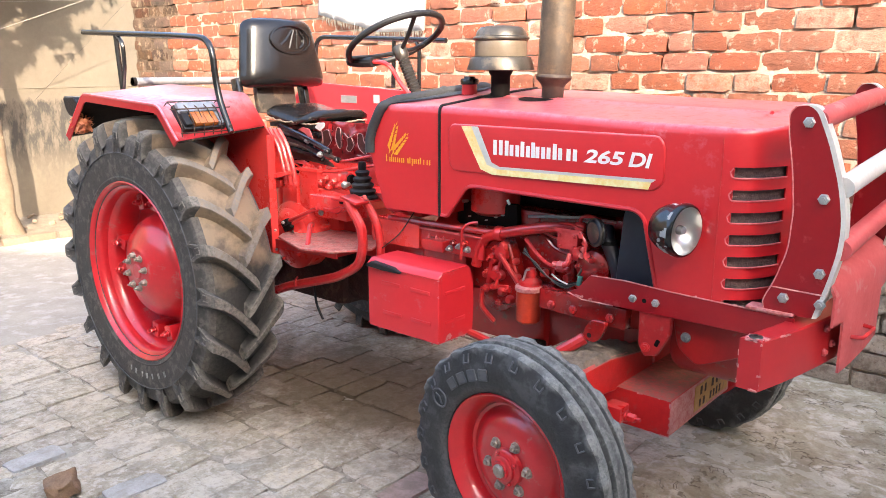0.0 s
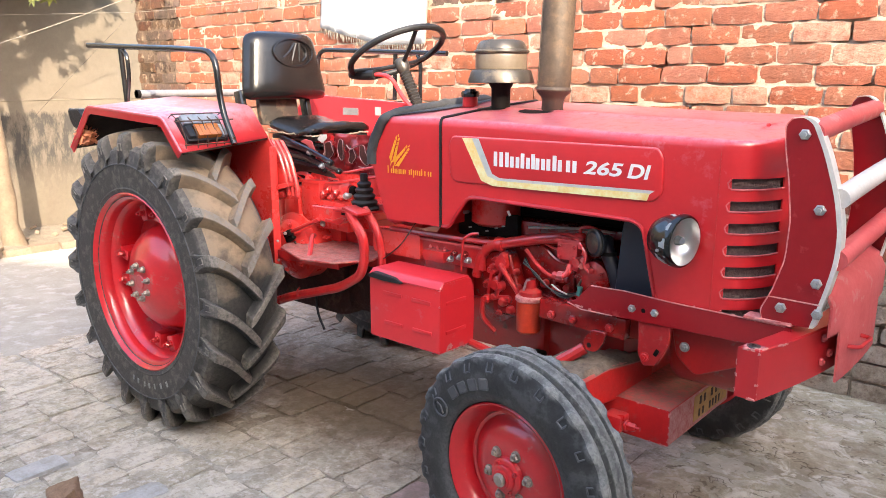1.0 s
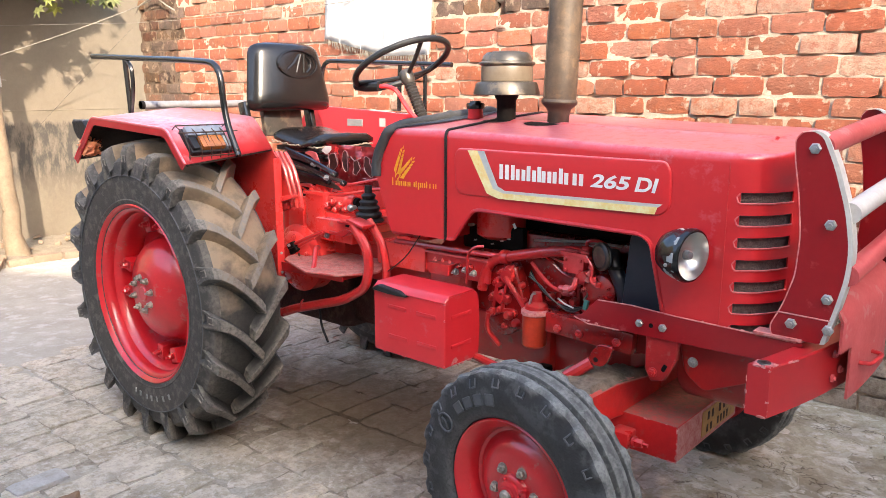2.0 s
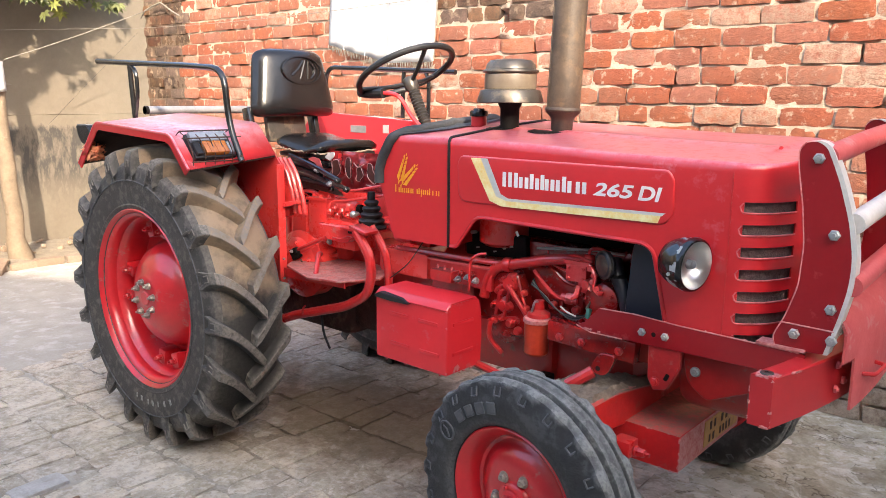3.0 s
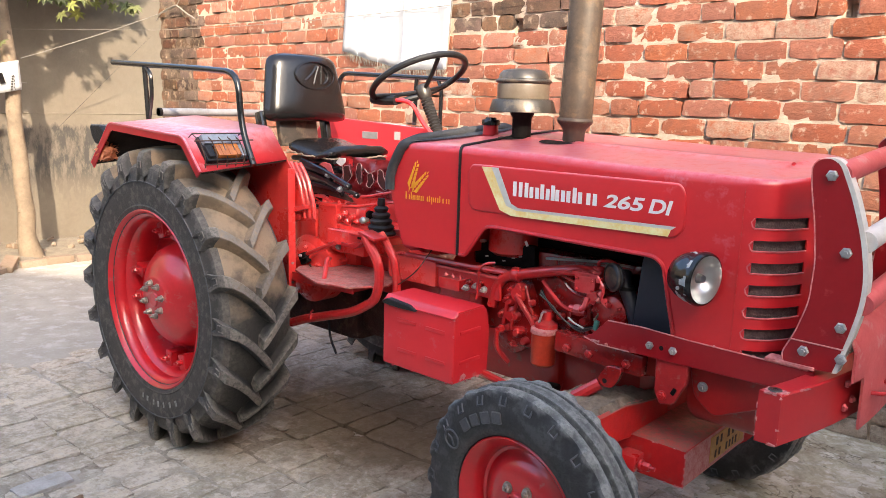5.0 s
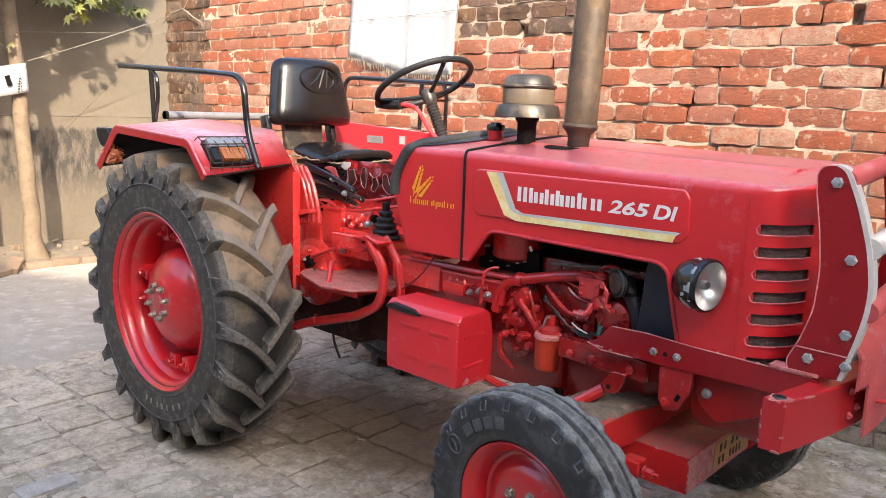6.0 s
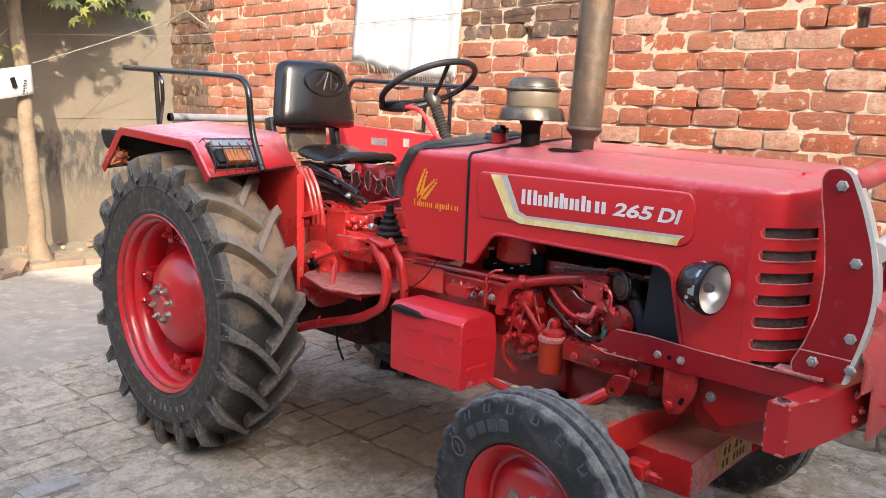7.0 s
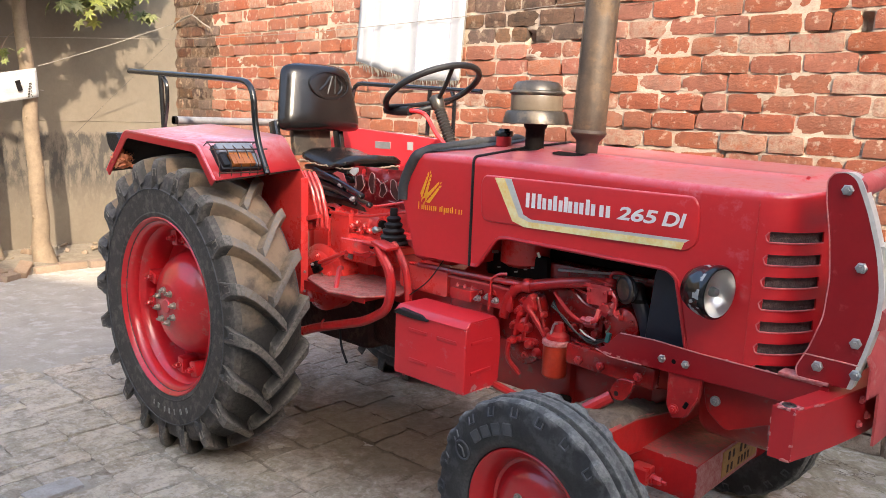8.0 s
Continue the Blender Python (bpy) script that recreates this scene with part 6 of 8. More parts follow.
# ---------------------------------------------------------------- lamps and boxes
def headlamp(s):
    n = V((math.cos(radians(12)), s * math.sin(radians(12)), -0.03)).normalized()
    c = V((2.196, s * 0.376, 1.026))
    q = V((0, 0, 1)).rotation_difference(n).to_matrix().to_4x4()
    m = Matrix.Translation(c) @ q
    b = lathe([(0.066, 0.0), (0.070, -0.002), (0.073, -0.010), (0.072, -0.020), (0.069, -0.026), (0.068, -0.040), (0.062, -0.064), (0.050, -0.086), (0.030, -0.100), (0.0, -0.105)], axis="z", n=40)
    bmesh.ops.transform(b, matrix=m, verts=b.verts)
    lamp = part("headlamp", b, BLACK_PAINT, tractor, "round black headlamp with clear glass")
    # paint flaked off behind the rim
    r = lathe([(0.0733, -0.012), (0.0724, -0.0205), (0.0696, -0.026), (0.0690, -0.034), (0.0686, -0.041), (0.0655, -0.052)], axis="z", n=120)
    gone = [f for f in r.faces if noise.noise(f.calc_center_median() * 42 + V((3.0, s, 1.0))) + 5.0 * (f.calc_center_median().z + 0.035) < 0.23]
    bmesh.ops.delete(r, geom=gone, context="FACES")
    bmesh.ops.transform(r, matrix=m, verts=r.verts)
    part("bare_patch", r, CARD, lamp, "bare grey metal where black paint has flaked")
    r = lathe([(0.064, -0.001), (0.055, -0.020), (0.035, -0.040), (0.015, -0.050), (0.0, -0.052)], axis="z", n=36)
    bmesh.ops.transform(r, matrix=m, verts=r.verts)
    part("reflector", r, CHROME, lamp, "silver reflector")
    r = lathe([(0.012, -0.04), (0.010, -0.022), (0.0, -0.020)], axis="z", n=16)
    bmesh.ops.transform(r, matrix=m, verts=r.verts)
    part("bulb", r, GREY_LENS, lamp)
    g = lathe([(0.066, 0.0), (0.050, 0.007), (0.025, 0.011), (0.0, 0.012)], axis="z", n=36)
    bmesh.ops.transform(g, matrix=m, verts=g.verts)
    gl = part("glass", g, GLASS, lamp, "fluted clear glass")
    gl.visible_shadow = False
    part("lamp_bracket", tube([c + V((-0.045, -s * 0.03, -0.05)), (2.150, s * 0.33, 0.955), (2.150, s * 0.292, 0.955)], 0.012, 8, 0.02), BLACK_PAINT, lamp)
    part("lamp_screw", bolt(c + V((-0.05, s * 0.058, -0.02)), (0, s, 0), 0.005, 0.004, False), STEEL, lamp)


GLASS = bpy.data.materials.new("clear_glass")
GLASS.use_nodes = True
gb_ = GLASS.node_tree.nodes["Principled BSDF"]
gb_.inputs["Transmission Weight"].default_value = 1.0
gb_.inputs["Roughness"].default_value = 0.08
gb_.inputs["IOR"].default_value = 1.3
headlamp(-1)
headlamp(1)


def toolbox():
    x0, x1, y0, y1, z0, z1 = 1.174, 1.490, -0.555, -0.385, 0.590, 0.805
    tb = part("toolbox", flat([(y0, z0), (y0, z1), (y0 + 0.022, z1 + 0.016), (y1 - 0.022, z1 + 0.016), (y1 - 0.006, z1 + 0.004), (y1 + 0.006, z1 - 0.05), (y1 + 0.009, z1 - 0.11), (y1 + 0.003, z0)], x0, x1, "x", 0.004), CHASSIS_BOX, tractor, "red pressed-steel toolbox with chipped corner")
    part("lid", flat([(y0 - 0.003, z1 - 0.004), (y0 - 0.003, z1 + 0.001), (y0 + 0.021, z1 + 0.019), (y1 - 0.024, z1 + 0.019), (y1 - 0.024, z1 + 0.014), (y0 + 0.02, z1 + 0.012)], x0 - 0.001, x1 + 0.0005, "x", 0.0015), CHASSIS_BOX, tb, "red lid")
    lt = [(1.176, 0.806), (1.20, 0.818), (1.30, 0.812), (1.335, 0.803), (1.33, 0.797), (1.25, 0.795), (1.178, 0.799)]
    part("latch", flat(lt, y0 - 0.010, y0 + 0.018, bevel=0.002), BLACK, tb, "dark grey plastic latch")
    for x, z in ((1.241, 0.753), (1.37, 0.752), (1.245, 0.652), (1.373, 0.652)):
        part("pressed_rib", box((0.085, 0.010, 0.013), (x + 0.043, y0 + 0.0015, z), 0.0034), CHASSIS_BOX, tb)
    for z in (0.752, 0.655):
        part("pressed_rib", box((0.010, 0.10, 0.013), (x1 - 0.0015, (y0 + y1) / 2 - 0.005, z), 0.0034), CHASSIS_BOX, tb)
    part("paint_chip", flat([(-0.525, 0.594), (-0.515, 0.612), (-0.500, 0.618), (-0.49, 0.606), (-0.50, 0.596), (-0.51, 0.602), (-0.515, 0.592)], x1 + 0.0002, x1 + 0.0008, "x"), CHIPPED, tb)
    chips((x1, y0, z0), (x1, y1, z0), 8, 41, tb, 0.010)
    chips((x0, y0, z0), (x1, y0, z0), 6, 42, tb, 0.008, CHIPPED_RED)
    chips((x1, y0, z0), (x1, y0, z1), 5, 43, tb, 0.008, CHIPPED_RED)
    part("hanger", box((0.16, 0.12, 0.02), (1.28, -0.33, 0.77), 0.004), CHASSIS, tb)


toolbox()

# ---------------------------------------------------------------- foot platform, pedals, levers
pl = part("foot_platform", flat([(0.46, -0.36), (0.50, -0.41), (0.73, -0.49), (0.87, -0.45), (0.95, -0.32), (0.86, -0.14), (0.44, -0.14)], 0.770, 0.778, "z", 0.0015), PLATFORM_RED, tractor, "red steel foot platform, scuffed and dusty")
part("platform_skirt", flat([(0.50, 0.77), (0.73, 0.77), (0.87, 0.77), (0.87, 0.745), (0.50, 0.735)], -0.425, -0.420), CHASSIS, pl)
part("platform_bracket", box((0.30, 0.25, 0.03), (0.68, -0.27, 0.752), 0.004), CHASSIS, pl)
step = part("step_bar", tube([(0.866, -0.36, 0.955), (0.900, -0.36, 0.915), (0.937, -0.36, 0.874), (0.948, -0.36, 0.800), (0.925, -0.36, 0.72), (0.80, -0.36, 0.650), (0.64, -0.36, 0.602), (0.49, -0.36, 0.557), (0.36, -0.36, 0.505)], 0.019, 10, 0.05), CHASSIS, tractor, "red bent brake pedal arm and step bar")
part("clip", tube([(0.56, -0.38, 0.575), (0.56, -0.382, 0.60), (0.575, -0.38, 0.615)], 0.004, 6, 0.01), CHASSIS, step)
part("pedal_arm", tube([(0.885, -0.30, 0.965), (0.925, -0.30, 0.925), (0.960, -0.30, 0.880), (0.978, -0.30, 0.80), (0.976, -0.30, 0.72)], 0.016, 10, 0.05), CHASSIS, tractor, "red pedal arm")
part("pedal_pad", box((0.09, 0.07, 0.012), (0.885, -0.34, 0.962), 0.004, rot=(0, 12, 0)), CHASSIS, tractor, "red pedal pad")
part("foot_lever", tube([(0.62, -0.33, 0.83), (0.655, -0.37, 0.84), (0.70, -0.42, 0.785), (0.705, -0.43, 0.77)], 0.010, 8, 0.02), CHASSIS, tractor)
part("toe_bar", tube([(0.63, -0.43, 0.768), (0.77, -0.43, 0.772)], 0.006, 6, 0), CHASSIS, tractor)
prof = []
for k in range(5):
    z, r = 0.948 + k * 0.024, 0.058 - k * 0.0078
    prof += [(r, z), (r + 0.002, z + 0.007), (r - 0.004, z + 0.013), (r - 0.012, z + 0.016)]
prof += [(0.016, 1.072), (0.014, 1.090), (0.0, 1.092)]
part("lever_boot", lathe(prof, at=(0.824, -0.24, 0), axis="z", n=28), BLACK, tractor, "black rubber bellows boot")
part("boot_plate", box((0.17, 0.14, 0.010), (0.80, -0.24, 0.942), 0.003), CHASSIS, tractor)
part("valve_block", box((0.20, 0.12, 0.115), (0.648, -0.20, 0.905), 0.010, rot=(0, 2, 0)), LIT_GEAR_RED, GEARBOX)
part("block_slot", box((0.04, 0.012, 0.022), (0.728, -0.262, 0.935), 0.003), DARK, GEARBOX)
for k, (x, z, r, hgt) in enumerate(((0.30, 0.92, 0.060, 0.17), (0.40, 0.94, 0.050, 0.16), (0.50, 0.95, 0.045, 0.12))):
    part("housing_rib", lathe([(r, z - hgt / 2), (r * 1.02, z + hgt / 2 - 0.02), (r * 0.8, z + hgt / 2), (0, z + hgt / 2 + 0.004)], at=(x, -0.18, 0), axis="z", n=20), LIT_GEAR_RED, GEARBOX)
part("cross_cylinder", lathe([(0.0, 0.50), (0.028, 0.50), (0.034, 0.51), (0.034, 0.68), (0.026, 0.69), (0.026, 0.72), (0.0, 0.72)], at=(0, -0.21, 1.01), axis="x", n=20), LIT_GEAR_RED, GEARBOX)
part("cylinder_end", lathe([(0.018, 0.718), (0.018, 0.735), (0.0, 0.736)], at=(0, -0.21, 1.01), axis="x", n=14), DARK, GEARBOX)
part("top_cover", box((0.34, 0.24, 0.09), (0.62, 0.0, 1.02), 0.02), LIT_GEAR_RED, GEARBOX)
part("lift_cover", box((0.40, 0.32, 0.14), (0.10, 0.0, 1.00), 0.03), LIT_GEAR_RED, GEARBOX)
part("brake_rod", tube([(0.46, -0.33, 0.80), (0.56, -0.30, 0.86)], 0.007, 8, 0), LIT_GEAR_RED, GEARBOX)
part("rod_fork", box((0.05, 0.022, 0.026), (0.465, -0.33, 0.80), 0.005, rot=(0, -30, 0)), DARK, GEARBOX)
part("rod_nut", bolt((0.60, -0.265, 0.868), (0, -1, 0), 0.011, 0.010), STEEL, GEARBOX)
rng = random.Random(31)
for k in range(14):
    x, z = 0.28 + 0.5 * rng.random(), rng.choice((0.80, 0.845, 0.985, 1.03))
    part("cover_bolt", bolt((x, -0.205 - 0.02 * rng.random(), z), (0, -1, 0), 0.008, rng.uniform(0.008, 0.016)), LIT_GEAR_RED, GEARBOX)
part("hydraulic_pipe", tube([(0.36, -0.215, 1.055), (0.45, -0.23, 1.06), (0.54, -0.22, 1.03), (0.60, -0.22, 0.97)], 0.008, 8, 0.03), LIT_GEAR_RED, GEARBOX)
part("hydraulic_pipe", tube([(0.42, -0.21, 0.83), (0.52, -0.235, 0.85), (0.60, -0.24, 0.845), (0.76, -0.22, 0.86)], 0.007, 8, 0.03), LIT_GEAR_RED, GEARBOX)
part("draft_lever", tube([(0.52, -0.20, 1.05), (0.50, -0.225, 1.10), (0.40, -0.23, 1.135)], 0.007, 8, 0.02), BLACK_PAINT, GEARBOX)
part("quadrant", flat(soft([(0.47, 1.03), (0.58, 1.02), (0.60, 1.08), (0.52, 1.11)], 0.02), -0.228, -0.222, bevel=0.001), LIT_GEAR_RED, GEARBOX)
part("brake_cover", lathe([(0.0, -0.318), (0.05, -0.316), (0.10, -0.306), (0.118, -0.29)], at=(0.42, 0, 0.75), n=28), LIT_GEAR_RED, GEARBOX)
for k in range(6):
    u = radians(60 * k + 20)
    part("cover_bolt", bolt((0.42 + 0.10 * math.cos(u), -0.305, 0.75 + 0.10 * math.sin(u)), (0, -1, 0), 0.009, 0.010), LIT_GEAR_RED, GEARBOX)
for k, (p, q, r) in enumerate((((0.325, 1.205), (0.665, 1.122), 0.010), ((0.335, 1.165), (0.610, 1.106), 0.011), ((0.39, 1.140), (0.705, 1.090), 0.008), ((0.33, 1.190), (0.52, 1.155), 0.013), ((0.42, 1.112), (0.60, 1.085), 0.009))):
    rod = part("control_rod", tube([(p[0], -0.245 - 0.008 * (k % 3), p[1]), ((p[0] + q[0]) / 2, -0.255, (p[1] + q[1]) / 2 + 0.006), (q[0], -0.262 + 0.006 * k, q[1])], r, 8, 0.04), BLACK_PAINT if k != 2 else RUST, GEARBOX, "black control rod below the seat")
    part("rod_end", bolt((q[0], -0.272 + 0.006 * k, q[1]), (0, -1, 0), 0.010, 0.012), STEEL if k % 2 else BLACK_PAINT, rod)
part("lever_quadrant", flat(soft([(0.36, 1.10), (0.50, 1.12), (0.64, 1.075), (0.66, 1.055), (0.50, 1.07), (0.38, 1.07)], 0.01), -0.240, -0.232, bevel=0.002), RUST, GEARBOX, "rusty quadrant plate")
part("tall_cover", box((0.118, 0.10, 0.165), (0.524, -0.215, 0.950), 0.010), LIT_GEAR_RED, GEARBOX, "tall red cast cover")
part("cover_flange", box((0.132, 0.110, 0.014), (0.524, -0.216, 1.036), 0.003), LIT_GEAR_RED, GEARBOX)
for x in (0.478, 0.524, 0.570):
    part("cover_bolt", bolt((x, -0.240, 1.043), (0, 0, 1), 0.009, 0.009), LIT_GEAR_RED, GEARBOX)
part("side_cover_plate", box((0.100, 0.09, 0.150), (0.405, -0.225, 0.935), 0.010), LIT_GEAR_RED, GEARBOX)
part("selector_box", flat(soft([(0.560, 0.944), (0.774, 0.948), (0.775, 0.905), (0.735, 0.884), (0.553, 0.882)], 0.006), -0.290, -0.200, bevel=0.004), LIT_GEAR_RED, GEARBOX, "red cast selector box")
part("selector_slot", box((0.050, 0.02, 0.018), (0.772, -0.286, 0.933), 0.003), DARK, GEARBOX, "dark slot")
part("selector_link", flat(soft([(0.655, 0.886), (0.742, 0.884), (0.782, 0.912), (0.75, 0.915), (0.70, 0.898), (0.655, 0.900)], 0.005), -0.302, -0.292, bevel=0.002), CHASSIS, GEARBOX)
part("cross_lever", tube([(0.575, -0.235, 1.030), (0.70, -0.24, 1.045), (0.89, -0.225, 1.082)], 0.006, 8, 0.02), LIT_GEAR_RED, GEARBOX)
part("cross_lever", tube([(0.61, -0.232, 1.075), (0.72, -0.238, 1.085), (0.86, -0.22, 1.115)], 0.005, 8, 0.02), LIT_GEAR_RED, GEARBOX)
for x, z, r in ((0.592, 0.990, 0.014), (0.622, 1.008, 0.011), (0.640, 0.978, 0.013), (0.668, 1.000, 0.012), (0.700, 0.985, 0.011)):
    part("cylinder_stud", bolt((x, -0.246, z), (0, -1, 0), r, 0.016), LIT_GEAR_RED, GEARBOX)
part("ball_end", lathe([(0.0, -0.275), (0.010, -0.272), (0.015, -0.262), (0.012, -0.250), (0.008, -0.235)], at=(0.742, 0, 0.995), n=14), STEEL, GEARBOX, "bare steel ball end")
part("boot_apron", flat([(0.850, 0.968), (0.925, 0.970), (1.02, 0.912), (0.952, 0.900)], -0.205, -0.198, bevel=0.001), PLATFORM_RED, GEARBOX, "dusty sloping apron plate")
part("brake_strut", tube([(0.458, -0.335, 0.820), (0.55, -0.335, 0.858), (0.638, -0.32, 0.896)], 0.008, 8, 0), CHASSIS, GEARBOX, "brake rod with a dark clevis")
part("clevis", box((0.045, 0.02, 0.024), (0.462, -0.340, 0.820), 0.004, rot=(0, -24, 0)), DARK, GEARBOX)
part("clevis_pin", bolt((0.462, -0.351, 0.822), (0, -1, 0), 0.007, 0.008, False), STEEL, GEARBOX)
part("spring_hook", tube([(0.492, -0.33, 0.788), (0.515, -0.335, 0.76), (0.556, -0.33, 0.731)], 0.004, 6, 0.01), RUST, GEARBOX)
part("rib_foot", flat(soft([(0.415, 1.018), (0.553, 1.046), (0.556, 1.030), (0.42, 0.995)], 0.004), -0.400, -0.352, bevel=0.002), LIT_GEAR_RED, FENDER)
part("rib_bolt", box((0.070, 0.035, 0.030), (0.470, -0.372, 0.985), 0.008, rot=(0, -18, 0)), OILY_RED, FENDER, "dark red bracket under the guard")
part("frame_channel", flat(soft([(0.965, 0.858), (1.035, 0.862), (1.40, 0.862), (1.40, 0.785), (0.965, 0.800)], 0.004), -0.215, -0.200, bevel=0.002), CHASSIS, ENGINE, "red frame channel along the clutch housing")
part("channel_lip", box((0.43, 0.03, 0.008), (1.18, -0.208, 0.866), 0.002), FADED_RED, ENGINE)
part("junction_box", box((0.098, 0.05, 0.040), (1.205, -0.238, 0.820), 0.003), CHASSIS, ENGINE, "small red junction box with cap screws")
for dx in (-0.035, 0.0, 0.035):
    part("box_screw", bolt((1.205 + dx, -0.240, 0.841), (0, 0, 1), 0.006, 0.010, False), FADED_RED, ENGINE)
for x, z, m in ((1.268, 0.815, 0), (1.285, 0.838, 1), (1.312, 0.828, 0), (1.335, 0.842, 1), (1.350, 0.822, 0)):
    part("pipe_fitting", bolt((x, -0.236, z), (0, -1, 0), 0.010, 0.016), (STEEL, OILY_RED)[m], ENGINE)
part("side_rod", tube([(0.95, -0.22, 0.884), (1.269, -0.205, 0.886), (1.43, -0.20, 0.889)], 0.011, 8, 0), CHASSIS, ENGINE)
part("clutch_cover", box((0.26, 0.12, 0.10), (0.98, -0.17, 0.83), 0.02), LIT_GEAR_RED, GEARBOX)
part("steering_box", box((0.12, 0.10, 0.16), (1.02, -0.13, 0.97), 0.02), LIT_GEAR_RED, GEARBOX)
for k in range(6):
    u = radians(20 + 52 * k)
    part("housing_bolt", bolt((1.293, -0.185 * math.cos(u), 0.72 + 0.185 * math.sin(u)), (1, 0, 0), 0.010, 0.008), CHASSIS, ENGINE)
for k in range(3):
    b = tube([(0.425 + 0.030 * k, -0.372, 1.205), (0.475 + 0.030 * k, -0.372, 1.15), (0.515 + 0.03 * k, -0.372, 1.04), (0.52 + 0.03 * k, -0.372, 0.99)], 0.009, 8, 0.05)
    part("guard_rib", b, LIT_GEAR_RED, FENDER)
part("guard_sheet", flat([(0.40, 1.20), (0.49, 1.19), (0.56, 1.10), (0.585, 0.98), (0.47, 0.97), (0.40, 1.0)], -0.368, -0.364), LIT_GEAR_RED, FENDER)

# polythene still wrapped over the panel below the dash
b = bmesh.new()
nx, nz = 26, 12
vs = [[b.verts.new((0.40 + 0.42 * i / nx, -0.115 + 0.02 * noise.noise(V((i * 0.45, j * 0.6, 2.0))) + 0.014 * noise.noise(V((i * 1.1, j * 0.5, 7.0))), 1.07 + 0.155 * j / nz)) for j in range(nz + 1)] for i in range(nx + 1)]
for i in range(nx):
    for j in range(nz):
        b.faces.new((vs[i][j], vs[i + 1][j], vs[i + 1][j + 1], vs[i][j + 1]))
part("polythene_wrap", b, POLY, tractor, "crumpled clear polythene over a red panel", smooth=80)
for px, pz, wide, tall, lean in ((0.513, 1.150, 0.058, 0.085, 0.25), (0.596, 1.163, 0.036, 0.088, -0.05), (0.734, 1.148, 0.046, 0.082, -0.35), (0.662, 1.140, 0.040, 0.060, 0.1)):
    ring = []
    for k in range(18):
        u = 2 * math.pi * k / 18
        a, b = math.cos(u) * wide / 2 * (1 + 0.25 * math.sin(3 * u + px * 40)), math.sin(u) * tall / 2
        ring.append((px + a + b * lean, pz + b))
    # flat dark plate paints the shade inside the pucker
    part("film_pucker", flat(ring, -0.152, -0.147), SHADE_GLOSS, tractor, "dark plate for the shade in a film pucker")
    loop = [V((a, -0.1535 + 0.003 * math.sin(5 * k), c)) for k, (a, c) in enumerate(ring)]
    part("film_fold", tube(loop + loop[:1], 0.0016, 6, 0), FILM_EDGE, tractor, "milky fold round the pucker")
for pts in (((0.628, -0.152, 1.185), (0.655, -0.155, 1.165), (0.690, -0.152, 1.182)), ((0.485, -0.152, 1.20), (0.50, -0.156, 1.15), (0.488, -0.152, 1.11)), ((0.70, -0.152, 1.10), (0.76, -0.154, 1.095), (0.80, -0.152, 1.10))):
    part("film_fold", tube(pts, 0.0024, 6, 0.02), FILM_EDGE, tractor)
part("film_tear", flat(soft([(0.487, 1.203), (0.520, 1.188), (0.548, 1.208), (0.549, 1.226), (0.51, 1.222)], 0.006), -0.188, -0.184, bevel=0.001), CREAM, tractor, "torn pale scrap under the cushion")
part("film_tear", flat(soft([(0.395, 1.190), (0.43, 1.202), (0.472, 1.196), (0.498, 1.150), (0.47, 1.155), (0.44, 1.178)], 0.006), -0.205, -0.201, bevel=0.001), FADED_RED, tractor)
part("dash_panel", box((0.10, 0.50, 0.42), (0.99, 0, 1.12), 0.03), RED, tractor, "red dash panel behind the tank")
part("panel_below_seat", box((0.50, 0.04, 0.17), (0.62, -0.085, 1.13), 0.01), CHASSIS, tractor)

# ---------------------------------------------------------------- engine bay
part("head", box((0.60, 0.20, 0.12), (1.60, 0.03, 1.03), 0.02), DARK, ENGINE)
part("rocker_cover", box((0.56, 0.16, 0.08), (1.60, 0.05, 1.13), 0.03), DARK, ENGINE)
part("filter_drum", lathe([(0.0, 0.925), (0.070, 0.927), (0.088, 0.940), (0.090, 1.09), (0.0, 1.09)], at=(1.372, -0.11, 0.01), axis="z", n=28), LIT_GEAR_RED, ENGINE, "red oil-bath air filter drum")
part("drum_clip", tube([(1.300, -0.205, 0.985), (1.325, -0.21, 0.99)], 0.006, 6, 0), STEEL, ENGINE)
part("intake_manifold", tube([(1.358, -0.20, 0.760), (1.375, -0.20, 0.835), (1.405, -0.20, 0.872), (1.477, -0.20, 0.895), (1.65, -0.195, 0.938), (1.76, -0.17, 0.945)], 0.019, 12, 0.05), CHASSIS, ENGINE, "glossy red coolant pipe")
part("pipe_collar", lathe([(0.024, 1.445), (0.026, 1.452), (0.026, 1.468), (0.024, 1.475)], at=(0, -0.20, 0.890), axis="x", n=16, close=True), CHASSIS, ENGINE)
# added black box that stands in for the dark void beside the block
part("manifold_cover", box((0.27, 0.03, 0.085), (1.365, -0.140, 0.938), 0.012, rot=(0, -3, 0)), DARK, ENGINE, "black box in place of engine bay shade")
part("injector_pipe", tube([(1.56, -0.19, 0.885), (1.60, -0.19, 0.845), (1.645, -0.19, 0.812), (1.70, -0.19, 0.805)], 0.0065, 8, 0.03), PUMP_RED, ENGINE)
part("fuel_line", tube([(1.62, -0.215, 0.925), (1.70, -0.205, 0.948), (1.74, -0.20, 0.945)], 0.004, 6, 0.02), CHASSIS, ENGINE)
part("pipe_union", lathe([(0.013, 1.688), (0.013, 1.712), (0.009, 1.716), (0.009, 1.73)], at=(0, -0.19, 0.805), axis="x", n=6, close=True), CHASSIS, ENGINE)
